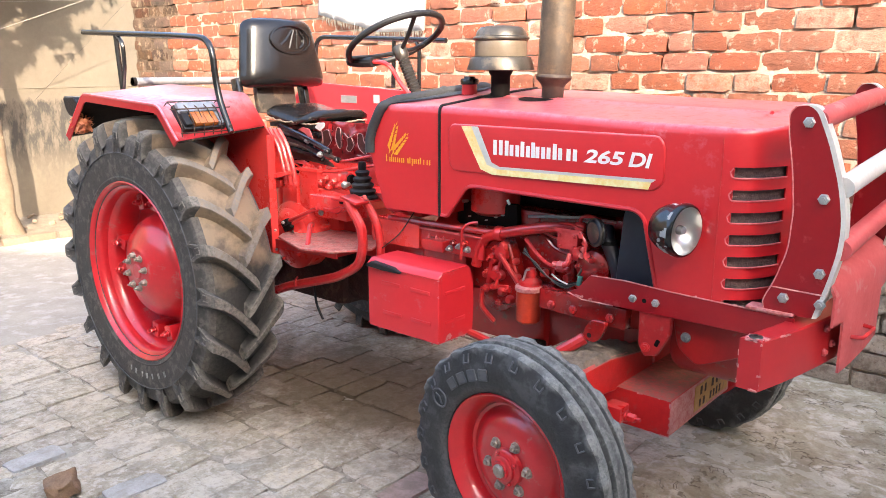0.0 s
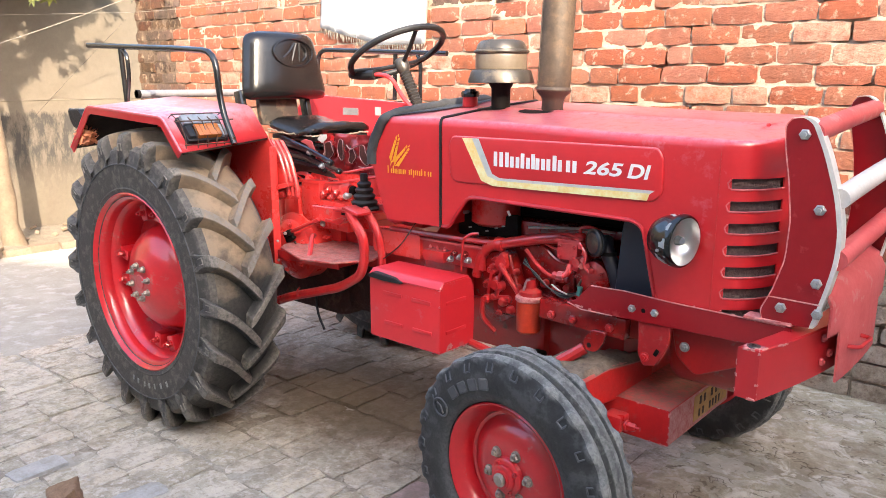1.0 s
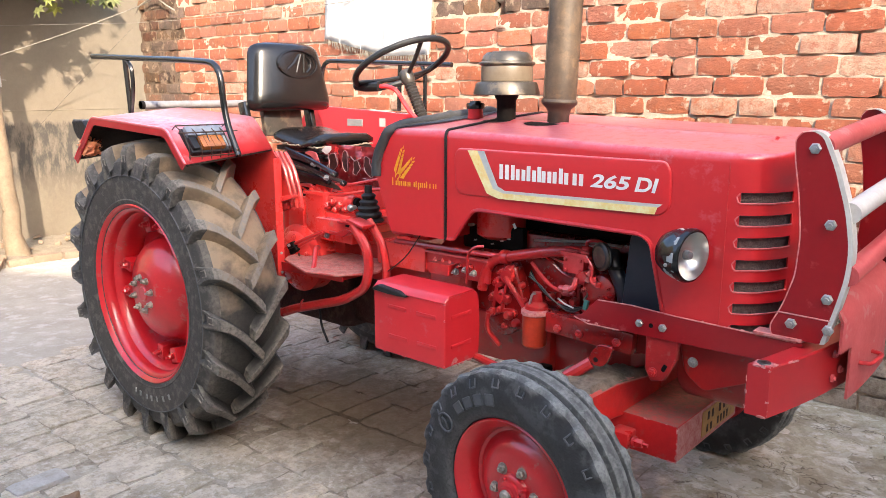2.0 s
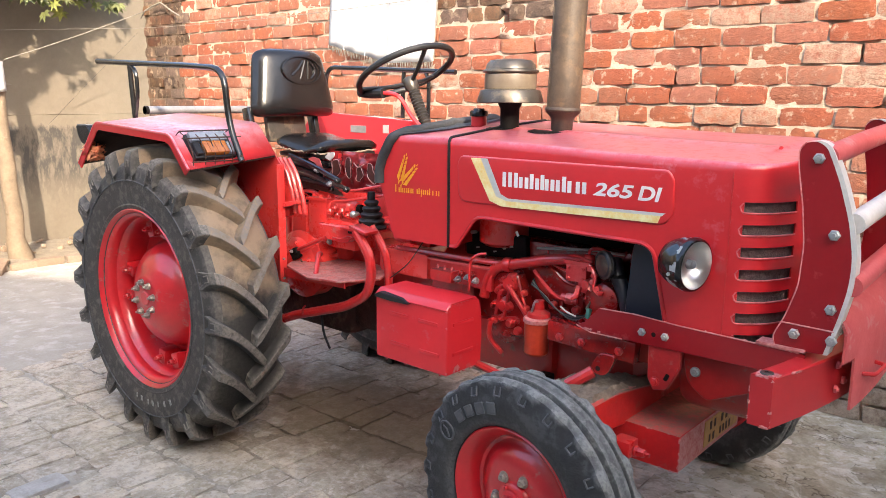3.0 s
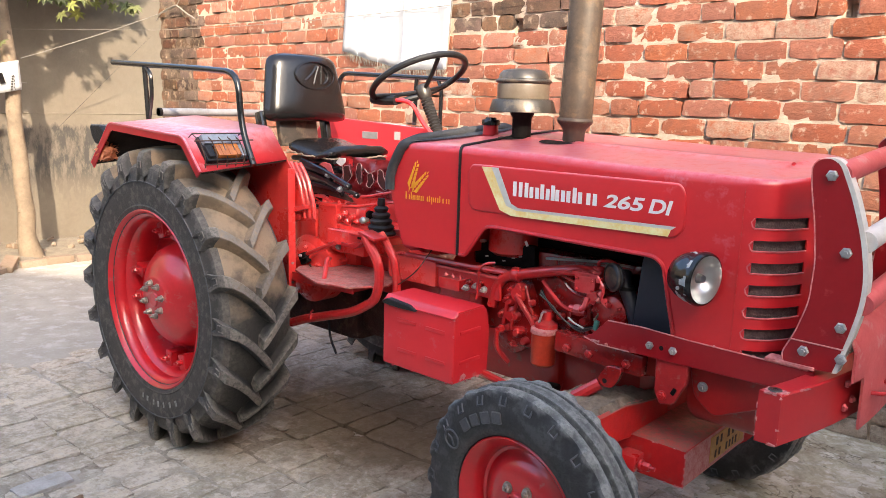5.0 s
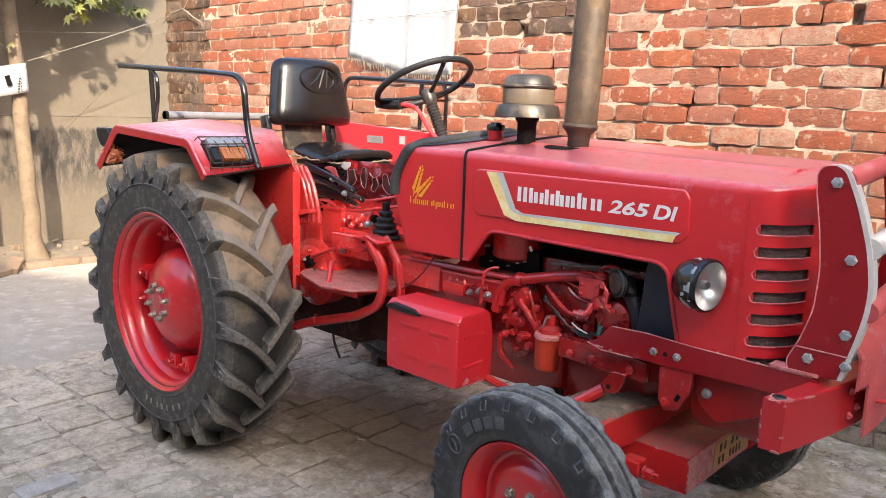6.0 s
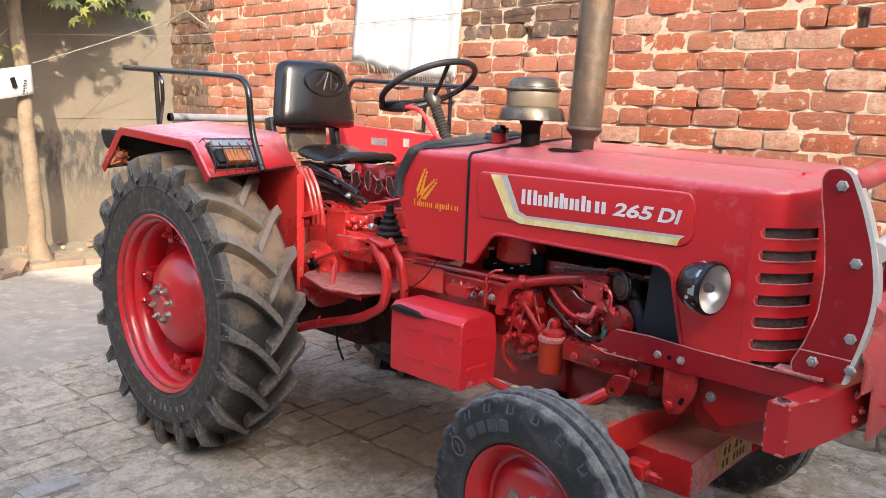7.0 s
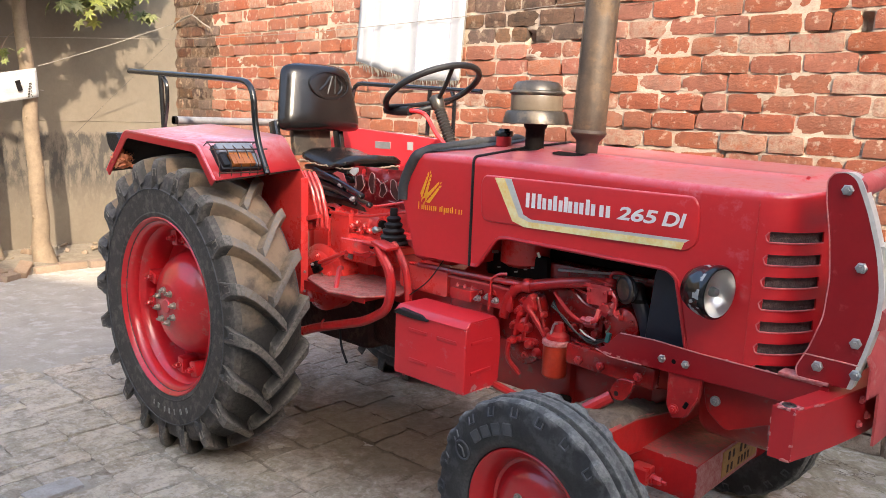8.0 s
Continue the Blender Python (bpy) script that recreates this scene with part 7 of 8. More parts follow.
inj = part("injection_pump", box((0.075, 0.065, 0.055), (1.735, -0.180, 0.905), 0.004), PUMP_RED, ENGINE, "glossy red injection pump")
part("pump_flange", box((0.095, 0.055, 0.014), (1.735, -0.185, 0.938), 0.003), PUMP_RED, inj)
part("pump_cap", lathe([(0.020, 0.0), (0.020, 0.018), (0.014, 0.024), (0.0, 0.025)], at=(1.765, -0.185, 0.944), axis="z", n=14), PUMP_RED, inj)
part("pump_foot", box((0.050, 0.05, 0.04), (1.760, -0.175, 0.862), 0.004, rot=(0, 12, 0)), PUMP_RED, inj)
part("pump_neck", lathe([(0.014, -0.24), (0.016, -0.21), (0.016, -0.18)], at=(1.785, 0, 0.880), axis="y", n=12, close=True), CHASSIS, inj)
for x, z in ((1.708, 0.922), (1.762, 0.922), (1.708, 0.888), (1.762, 0.888)):
    part("pump_screw", bolt((x, -0.213, z), (0, -1, 0), 0.006, 0.006, False), PUMP_RED, inj)
part("pump_pipe", tube([(1.765, -0.185, 0.965), (1.77, -0.19, 0.985), (1.80, -0.18, 0.99), (1.83, -0.17, 0.975)], 0.006, 8, 0.02), CHASSIS, inj)
h = part("horn", lathe([(0.0, -0.012), (0.030, -0.013), (0.037, -0.008), (0.040, 0.0), (0.037, 0.008), (0.025, 0.018), (0.0, 0.022)], at=(0, 0, 0), axis="y", n=28), NAVY, ENGINE, "dusty black disc horn")
h.matrix_basis = pose(1.852, -0.235, 0.954, 0, 0, -26) @ Matrix.Scale(1.08, 4)
part("horn_face", lathe([(0.0, -0.0145), (0.012, -0.0145), (0.014, -0.0135), (0.026, -0.0138), (0.029, -0.0130)], axis="y", n=24), GREY_METAL, h)
part("horn_rim", lathe([(0.036, -0.012), (0.041, -0.009), (0.041, -0.004)], axis="y", n=28), GREY_METAL, h)
part("radiator_hose", tube([(1.85, -0.17, 0.955), (1.872, -0.20, 0.922), (1.900, -0.20, 0.870), (1.922, -0.20, 0.800), (1.94, -0.18, 0.74)], 0.023, 12, 0.05), NAVY, ENGINE, "black rubber radiator hose")
cup = part("fuel_filter", lathe([(0.0, 0.606), (0.036, 0.606), (0.042, 0.614), (0.042, 0.716), (0.0, 0.716)], at=(1.595, -0.215, 0), axis="z", n=28), FILTER_RED, ENGINE, "orange-red cylindrical fuel filter with pale cap ring")
part("cap_ring", lathe([(0.043, 0.716), (0.046, 0.719), (0.046, 0.730), (0.043, 0.734), (0.0, 0.736)], at=(1.595, -0.215, 0), axis="z", n=28), CHIPPED, cup)
part("filter_head", lathe([(0.040, 0.735), (0.038, 0.748), (0.018, 0.760), (0.016, 0.79), (0.0, 0.792)], at=(1.595, -0.205, 0), axis="z", n=20), CHASSIS, cup)
part("bleed_pipe", tube([(1.58, -0.23, 0.742), (1.596, -0.235, 0.79), (1.61, -0.235, 0.795)], 0.004, 6, 0.01), STEEL, cup)
pump = part("hydraulic_pump", flat(soft([(1.385, 0.62), (1.378, 0.80), (1.40, 0.85), (1.45, 0.865), (1.50, 0.83), (1.525, 0.74), (1.515, 0.64), (1.46, 0.60)], 0.03), -0.19, -0.13, bevel=0.003), OILY_RED, ENGINE, "red cast pump body")
part("pump_boss", lathe([(0.030, 0.0), (0.028, -0.014), (0.018, -0.018), (0.016, -0.034), (0.0, -0.035)], at=(1.45, -0.188, 0.745), n=20), CHASSIS, pump)
part("pump_boss", lathe([(0.026, 0.0), (0.024, -0.03), (0.0, -0.032)], at=(1.475, -0.188, 0.825), n=18), CHASSIS, pump)
part("pump_union", lathe([(0.016, 0.0), (0.016, -0.03), (0.011, -0.032), (0.011, -0.05), (0.0, -0.05)], at=(1.415, -0.188, 0.69), n=6), CHASSIS, pump)
for k in range(6):
    u = radians(60 * k + 15)
    part("pump_bolt", bolt((1.45 + 0.060 * math.cos(u), -0.191, 0.745 + 0.060 * math.sin(u)), (0, -1, 0), 0.0085, 0.009), CHASSIS, pump)
part("pump_pipe", tube([(1.475, -0.22, 0.825), (1.50, -0.225, 0.80), (1.545, -0.21, 0.735), (1.56, -0.19, 0.68)], 0.009, 8, 0.03), CHASSIS, pump)
part("pump_pipe", tube([(1.415, -0.235, 0.69), (1.405, -0.235, 0.63), (1.44, -0.20, 0.57)], 0.009, 8, 0.03), CHASSIS, pump)
# ribs, studs and covers along the block
rng = random.Random(14)
for k in range(5):
    part("block_rib", box((0.018, 0.03, 0.20), (1.57 + 0.075 * k, -0.136, 0.80), 0.006), OILY_RED, ENGINE)
for k in range(12):
    part("block_stud", bolt((1.555 + 0.028 * k + rng.uniform(-0.006, 0.006), -0.137, rng.choice((0.735, 0.80, 0.86, 0.915))), (0, -1, 0), 0.008, rng.uniform(0.008, 0.018)), CHASSIS, ENGINE)
part("side_cover", box((0.17, 0.03, 0.11), (1.63, -0.14, 0.84), 0.010), OILY_RED, ENGINE)
part("oil_pipe", tube([(1.56, -0.165, 0.93), (1.62, -0.17, 0.90), (1.66, -0.165, 0.86), (1.72, -0.16, 0.845), (1.80, -0.15, 0.86)], 0.006, 6, 0.03), OILY_RED, ENGINE)
part("oil_pipe", tube([(1.55, -0.16, 0.955), (1.64, -0.165, 0.965), (1.76, -0.15, 0.975), (1.86, -0.13, 0.97)], 0.005, 6, 0.03), STEEL, ENGINE)
for x, z, r, h in ((1.425, 0.80, 0.012, 0.022), (1.50, 0.78, 0.011, 0.020), (1.505, 0.70, 0.012, 0.024), (1.46, 0.645, 0.012, 0.018), (1.405, 0.745, 0.010, 0.022), (1.44, 0.835, 0.009, 0.020)):
    part("pump_stud", bolt((x, -0.19, z), (0, -1, 0), r, h, True), CHASSIS, pump)
part("pump_rib", box((0.014, 0.030, 0.11), (1.425, -0.195, 0.76), 0.004, rot=(0, 10, 0)), CHASSIS, pump)
part("pump_rib", box((0.10, 0.028, 0.014), (1.455, -0.195, 0.70), 0.004, rot=(0, -8, 0)), CHASSIS, pump)
for k in range(7):
    x = 1.575 + 0.045 * k
    part("block_boss", lathe([(0.014, 0.0), (0.013, -0.020), (0.008, -0.024), (0.0, -0.024)], at=(x, -0.15, 0.755 + 0.014 * (k % 2)), n=10), CHASSIS, ENGINE)
part("leak_pipe", tube([(1.60, -0.17, 0.955), (1.615, -0.185, 0.92), (1.66, -0.185, 0.905), (1.70, -0.19, 0.90)], 0.004, 6, 0.02), CHASSIS, ENGINE)
part("leak_pipe", tube([(1.785, -0.21, 0.86), (1.80, -0.22, 0.825), (1.785, -0.225, 0.80)], 0.004, 6, 0.02), GREY_METAL, ENGINE)
part("timing_cover", box((0.12, 0.24, 0.36), (1.88, -0.01, 0.80), 0.03), OILY_RED, ENGINE)
part("fan_pulley", lathe([(0.0, 1.95), (0.085, 1.95), (0.075, 1.965), (0.085, 1.98), (0.0, 1.98)], at=(0, 0, 0.90), axis="x", n=28), DARK, ENGINE)
part("hose_clip", lathe([(0.029, -0.006), (0.029, 0.006)], at=(1.873, -0.2, 0.92), axis="z", n=14), DARK, ENGINE)
part("white_tag", box((0.018, 0.002, 0.010), (1.505, -0.215, 1.005), 0, rot=(0, 60, 0)), WHITE, ENGINE)
# tiny steel bars added to draw glints in the bay
for k, (x, z) in enumerate(((1.33, 0.935), (1.405, 0.930), (1.445, 0.945), (1.475, 0.955))):
    part("clip_glint", box((0.014, 0.003, 0.005), (x, -0.205, z), 0.001, rot=(0, -10, 0), seg=1), STEEL, ENGINE)
part("block_ledge", box((0.42, 0.06, 0.05), (1.74, -0.15, 0.70), 0.012, rot=(0, 3, 0)), OILY_RED, ENGINE)
for x, z, r, hgt in ((1.478, 0.846, 0.020, 0.03), (1.486, 0.815, 0.015, 0.04), (1.470, 0.745, 0.019, 0.032), (1.480, 0.688, 0.018, 0.036), (1.512, 0.665, 0.017, 0.034), (1.440, 0.700, 0.014, 0.03), (1.525, 0.800, 0.012, 0.02), (1.535, 0.745, 0.013, 0.026), (1.440, 0.790, 0.012, 0.028)):
    part("casting_knob", lathe([(r, 0.0), (r * 0.95, -hgt * 0.7), (r * 0.6, -hgt), (0.0, -hgt * 1.04)], at=(x, -0.186, z), n=14), CHASSIS, ENGINE)
part("casting_web", flat(soft([(1.475, 0.86), (1.500, 0.86), (1.555, 0.70), (1.545, 0.64), (1.43, 0.64), (1.425, 0.68)], 0.012), -0.200, -0.150, bevel=0.005), OILY_RED, ENGINE, "red cast web of the pump body")
part("web_ridge", tube([(1.490, -0.202, 0.858), (1.468, -0.210, 0.78), (1.452, -0.206, 0.70)], 0.007, 8, 0.02), CHASSIS, ENGINE)
part("timing_drum", lathe([(0.0, -0.225), (0.040, -0.222), (0.058, -0.210), (0.062, -0.19), (0.062, -0.12)], at=(1.828, 0, 0.828), n=28), OILY_RED, ENGINE, "round dark red timing cover")
for k in range(5):
    u = radians(72 * k + 30)
    part("cover_stud", bolt((1.828 + 0.047 * math.cos(u), -0.221, 0.828 + 0.047 * math.sin(u)), (0, -1, 0), 0.007, 0.008), OILY_RED, ENGINE)
for k, (x, z) in enumerate(((1.800, 0.935), (1.812, 0.915), (1.806, 0.893), (1.820, 0.876), (1.832, 0.862), (1.795, 0.872))):
    part("governor_bit", box((0.016, 0.03, 0.016), (x, -0.228, z), 0.003, rot=(0, 25 * k, 10 * k)), (PUMP_RED, CHASSIS, FADED_RED)[k % 3], ENGINE)
part("governor_arm", tube([(1.795, -0.235, 0.945), (1.822, -0.24, 0.915), (1.815, -0.24, 0.872), (1.838, -0.235, 0.855)], 0.005, 6, 0.01), PUMP_RED, ENGINE)
part("pump_elbow", tube([(1.757, -0.225, 0.868), (1.757, -0.24, 0.840), (1.735, -0.24, 0.830), (1.700, -0.23, 0.828)], 0.010, 8, 0.02), PUMP_RED, ENGINE, "glossy red elbow pipe")
part("elbow_nut", lathe([(0.014, 1.722), (0.014, 1.742)], at=(0, -0.238, 0.831), axis="x", n=6, close=True), FADED_RED, ENGINE)
part("white_wire", tube([(1.692, -0.228, 0.792), (1.72, -0.232, 0.779), (1.752, -0.23, 0.770)], 0.0028, 6, 0.01), CREAM, ENGINE, "short white wire")
part("breather_pipe", tube([(1.70, -0.20, 0.958), (1.74, -0.205, 0.962), (1.785, -0.20, 0.948)], 0.005, 6, 0.02), CHASSIS, ENGINE)
part("oil_pan", box((0.40, 0.30, 0.18), (1.42, 0.0, 0.575), 0.03), SUMP_SHADE_RED, ENGINE, "dark red oil pan")
part("sump", box((0.46, 0.24, 0.20), (1.68, 0.0, 0.555), 0.045), SUMP_SHADE_RED, ENGINE, "red oil sump")
part("sump_drain", box((0.05, 0.05, 0.05), (1.60, -0.16, 0.50), 0.012), DARK, ENGINE)
for k in range(4):
    part("wiring", tube([(1.565, -0.20 - 0.004 * k, 0.86 - 0.006 * k), (1.60 + 0.006 * k, -0.21, 0.815), (1.66, -0.215 - 0.003 * k, 0.775 + 0.004 * k), (1.73, -0.215, 0.762 - 0.006 * k), (1.80, -0.22, 0.785)], 0.0024, 6, 0.03), (DARK, GREY_METAL, BLACK, GREY_METAL)[k], ENGINE)
part("connector", box((0.014, 0.014, 0.032), (1.80, -0.235, 0.79), 0.003, rot=(0, 10, 0)), GREEN_WIRE, ENGINE, "small teal connector")
part("thin_rod", tube([(1.352, -0.28, 0.795), (1.358, -0.28, 0.905), (1.385, -0.275, 0.928), (1.41, -0.26, 0.93)], 0.005, 6, 0.02), CHASSIS, ENGINE)
part("cable", tube([(1.10, -0.24, 0.93), (1.08, -0.30, 0.85), (1.02, -0.32, 0.80), (0.98, -0.30, 0.78)], 0.0022, 6, 0.05), OIL_SHADE_DARK, ENGINE)
part("track_rod", tube([(1.64, -0.36, 0.50), (1.79, -0.37, 0.575), (1.872, -0.315, 0.640)], 0.019, 10, 0.04), CHASSIS, FRONT)
part("rod_lug", flat(soft([(1.888, 0.70), (1.940, 0.70), (1.925, 0.655), (1.908, 0.632), (1.882, 0.628), (1.863, 0.640), (1.862, 0.664)], 0.014), -0.308, -0.290, bevel=0.002), OILY_RED, FRONT)
part("lug_hole", lathe([(0.008, 0.0), (0.0, 0.0005)], at=(1.884, -0.3095, 0.650), n=14), DARK, FRONT)
part("side_frame", box((0.31, 0.04, 0.066), (1.825, -0.246, 0.712), 0.006, rot=(0, 2, 0)), OILY_RED, ENGINE, "dark red side frame below the rail")
for x in (1.72, 1.80, 1.93):
    part("frame_bolt", bolt((x, -0.267, 0.705), (0, -1, 0), 0.014, 0.010, False), CHASSIS, ENGINE)
part("dangling_cable", tube([(0.58, -0.30, 0.56), (0.60, -0.31, 0.49), (0.64, -0.31, 0.43)], 0.005, 6, 0.04), BLACK, tractor)
part("tie_pipe", lathe([(0.0185, -0.47), (0.0185, 0.46)], at=(-0.46, 0, 1.382), axis="y", n=16, close=True), PIPE_GREY, tractor, "pale grey pipe laid across the rear")
part("pipe_end", lathe([(0.0195, -0.47), (0.0195, -0.455)], at=(-0.46, 0, 1.382), axis="y", n=16, close=True), DARK, tractor)
for s in (-1, 1):
    b = flat(soft([(-0.505, 1.318), (-0.400, 1.322), (-0.360, 1.285), (-0.385, 1.235), (-0.460, 1.240), (-0.490, 1.272)], 0.008), s * 0.745 - 0.030, s * 0.745 + 0.030, bevel=0.004)
    tail = part("tail_lamp", b, BLACK, tractor, "black tapered tail lamp behind the mudguard")
    part("lamp_top", box((0.09, 0.05, 0.006), (-0.455, s * 0.745, 1.3215), 0.002), GREY_LENS, tail, "grey dusty top of the lamp")
part("maker_plate", box((0.115, 0.003, 0.036), (0.063, 0.3915, 1.290), 0.001, seg=1), PIPE_GREY, FENDER_FAR, "small grey metal plate")
part("paper_label", box((0.040, 0.002, 0.040), (0.262, 0.3915, 1.296), 0, seg=1), CARD, FENDER_FAR, "white paper label")
# faded marigold garland tucked under the mudguard
b = bmesh.new()
rng = random.Random(8)
for k in range(220):
    p = V((-0.385 + rng.gauss(0, 0.026), -0.755 + rng.gauss(0, 0.014), 1.205 + rng.gauss(0, 0.017)))
    d = V((rng.gauss(0, 1), rng.gauss(0, 1), rng.gauss(0, 1))).normalized() * 0.016
    s = d.orthogonal().normalized() * 0.007
    b.faces.new([b.verts.new(q) for q in (p - d, p + s, p + d, p - s)])
tagged(part("garland", b, material("faded_marigold", (0.62, 0.15, 0.06), (0.45, 0.20, 0.10), rough=0.9, scale=40, fine=150, bump=0.2), tractor, "faded orange flower garland"), kind="stuff")


# ================================================================ things round the tractor
def cloth():
    """White cotton cloth pegged on the wall, fringed along its foot."""
    t = thing("hanging_cloth", "white cotton cloth with a knotted fringe hung on the brick wall", "cloth")
    b = bmesh.new()
    nx, nz = 30, 14
    vs = []
    for i in range(nx + 1):
        u = i / nx
        x0, x1 = -1.385 + 1.02 * u, -1.34 + 1.04 * u
        zb = 1.812 - 0.135 * min(1, u / 0.6) - 0.005 * u
        col = []
        for j in range(nz + 1):
            v = j / nz
            y = 1.436 + 0.010 * math.sin(u * 16 + 0.6) * (1 - 0.5 * v) + 0.006 * math.sin(u * 37 + v * 2)
            col.append(b.verts.new((x0 + (x1 - x0) * v, y, zb + (2.40 - zb) * v)))
        vs.append(col)
    for i in range(nx):
        for j in range(nz):
            b.faces.new((vs[i][j], vs[i + 1][j], vs[i + 1][j + 1], vs[i][j + 1]))
    foot = [c[0].co.copy() for c in vs]
    runs = [[v.co.copy() for v in c] for c in vs]
    c = part("sheet", b, CLOTH, t, "white woven cloth", smooth=80)
    sol = c.modifiers.new("thickness", "SOLIDIFY")
    sol.thickness = 0.002
    rng = random.Random(4)
    f = bmesh.new()
    for k in range(70):
        u = k / 69 * (len(foot) - 1)
        i = min(int(u), len(foot) - 2)
        p = foot[i].lerp(foot[i + 1], u - i)
        L = rng.uniform(0.03, 0.055)
        tube([p + V((0, 0, 0.004)), p + V((rng.uniform(-0.005, 0.005), -0.004, -L * 0.5)), p + V((rng.uniform(-0.01, 0.01), 0, -L))], 0.0028, 5, 0, bm=f, taper=0.0015)
    tagged(part("fringe", f, ROPE, t, "cream knotted fringe"), kind="stuff")
    part("hem", tube([(-1.34, 1.43, 2.40), (-0.30, 1.43, 2.40)], 0.006, 6, 0), ROPE, t)
    for k, u in enumerate((0.16, 0.36, 0.60, 0.86)):
        i = round(u * nx)
        part("woven_stripe", tube([p + V((0, -0.003, 0)) for p in runs[i]], 0.0028, 5, 0), STRIPE, t, "faint grey-blue woven stripe")
    # darned side border
    part("side_border", tube([(-0.365, 1.43, 1.675), (-0.30, 1.428, 2.40)], 0.005, 6, 0), ROPE, t)


cloth()


def leaf_fan(b, at, way, size, rng, n=None):
    """One lobed leaf: a fan of pointed lobes round a stalk end."""
    n = n or V((rng.gauss(0.4, 0.6), rng.gauss(-0.2, 0.6), 0.6)).normalized()
    d = (way - n * way.dot(n)).normalized()
    s = n.cross(d)
    lobes = 7
    c = b.verts.new(at)
    ring = []
    for k in range(lobes * 2 + 1):
        u = radians(-150 + 300 * k / (lobes * 2))
        r = size * ((1.0 if k % 2 else 0.50) * (0.70 + 0.30 * math.cos(u)))
        ring.append(b.verts.new(at + (d * math.cos(u) + s * math.sin(u)) * r + n * (-0.18 * r * r / size + rng.uniform(-0.1, 0.1) * size * 0.2)))
    for p, q in zip(ring, ring[1:]):
        b.faces.new((c, p, q))


def tree(base, top, radius, crown_at, spread, leaves, seed, label, low=2.05, drooping=False):
    t = thing("tree", label, "tree")
    rng = random.Random(seed)
    a, e = V(base), V(top)
    pts = []
    for k in range(15):
        u = k / 14
        p = a.lerp(e, u)
        pts.append(p + V((rng.uniform(-0.012, 0.012), rng.uniform(-0.012, 0.012), 0)))
    tr = bmesh.new()
    tube(pts, radius, 14, 0, bm=tr, taper=radius * 0.62)
    for v in tr.verts:
        u = max(0, 1 - (v.co.z - a.z) / 0.35)
        c = a.lerp(e, (v.co.z - a.z) / (e.z - a.z))
        k = 1 + 0.5 * u * u + 0.10 * noise.noise(v.co * 9)
        v.co.x, v.co.y = c.x + (v.co.x - c.x) * k, c.y + (v.co.y - c.y) * k
    trunk = part("trunk", tr, BARK, t, "pale tan trunk with leaf scars")
    for k in range(9):
        z = 0.25 + k * 0.21
        u = (z - a.z) / (e.z - a.z)
        c = a.lerp(e, u)
        ang = rng.uniform(-1.5, 0.8)
        b = lathe([(0.016, 0.0), (0.013, 0.006), (0.005, 0.008), (0, 0.008)], axis="z", n=10)
        way = V((math.cos(ang), math.sin(ang), 0))
        bmesh.ops.transform(b, matrix=Matrix.Translation(c + way * radius * (1 - 0.38 * u) * 0.97) @ V((0, 0, 1)).rotation_difference(way).to_matrix().to_4x4(), verts=b.verts)
        part("leaf_scar", b, BARK, trunk)
    lf = bmesh.new()
    limb = bmesh.new()
    o = V(crown_at)
    for k in range(leaves):
        ang = rng.uniform(0, 2 * math.pi)
        el = rng.uniform(-0.2, 1.2)
        d = V((math.cos(ang) * math.cos(el), math.sin(ang) * math.cos(el), math.sin(el)))
        p = o + d * spread * rng.uniform(0.35, 1.0)
        if p.z < low or p.x < -4.66:
            continue
        if k % 3 == 0:
            tube([o, o.lerp(p, 0.6) + V((0, 0, 0.05)), p], 0.006, 5, 0.05, bm=limb)
        for m in range(2):
            q = p + V((rng.uniform(-0.1, 0.1), rng.uniform(-0.1, 0.1), rng.uniform(-0.06, 0.06)))
            leaf_fan(lf, q, d + V((rng.gauss(0, 0.5), rng.gauss(0, 0.5), -0.2)), rng.uniform(0.09, 0.16), rng)
    if drooping:
        # lower boughs added out of view, up the sun's rays, to shade the wall
        shape = ((0.05, 1.30), (0.45, 1.22), (0.73, 1.40), (1.00, 1.76), (1.22, 1.95), (1.45, 2.16), (1.60, 2.45))
        for k in range(104):
            y = rng.uniform(0.05, 1.58)
            for (a, p0), (b, p1) in zip(shape, shape[1:]):
                if a <= y <= b:
                    edge = p0 + (p1 - p0) * (y - a) / (b - a)
            foot = V((-4.78, y, edge + 0.05 + rng.random() ** 1.2 * (2.65 - edge)))
            p = foot + sun_way * ((2.36 - foot.z) / sun_way.z + rng.uniform(0.0, 0.4)) if foot.z < 2.28 else foot + sun_way * rng.uniform(0.25, 0.7)
            if p.x < -4.66:
                p.x = -4.66 + rng.uniform(0, 0.1)
            if k % 4 == 0:
                tube([V((-4.09, 0.11, 2.45)), V((-4.09, 0.11, 2.45)).lerp(p, 0.5) + V((0, 0, 0.08)), p], 0.007, 5, 0.05, bm=limb)
            for q in range(6):
                at = p + V((rng.gauss(0, 0.04), rng.gauss(0, 0.075), rng.gauss(0, 0.05)))
                at.x = max(at.x, -4.70)
                at.z = max(at.z, 2.30) if foot.z < 2.28 else at.z
                leaf_fan(lf, at, V((0.2, rng.gauss(0, 0.8), -0.7)), rng.uniform(0.08, 0.13), rng, (sun_way + V((rng.gauss(0, 0.35), rng.gauss(0, 0.35), rng.gauss(0, 0.35)))).normalized())
        # more unseen leaf clusters that shade the wall left of the trunk
        for k in range(62):
            foot = V((-4.78, rng.uniform(-0.55, 0.06), rng.uniform(0.72, 2.6)))
            p = foot + sun_way * max((2.50 - foot.z) / sun_way.z, 0.5)
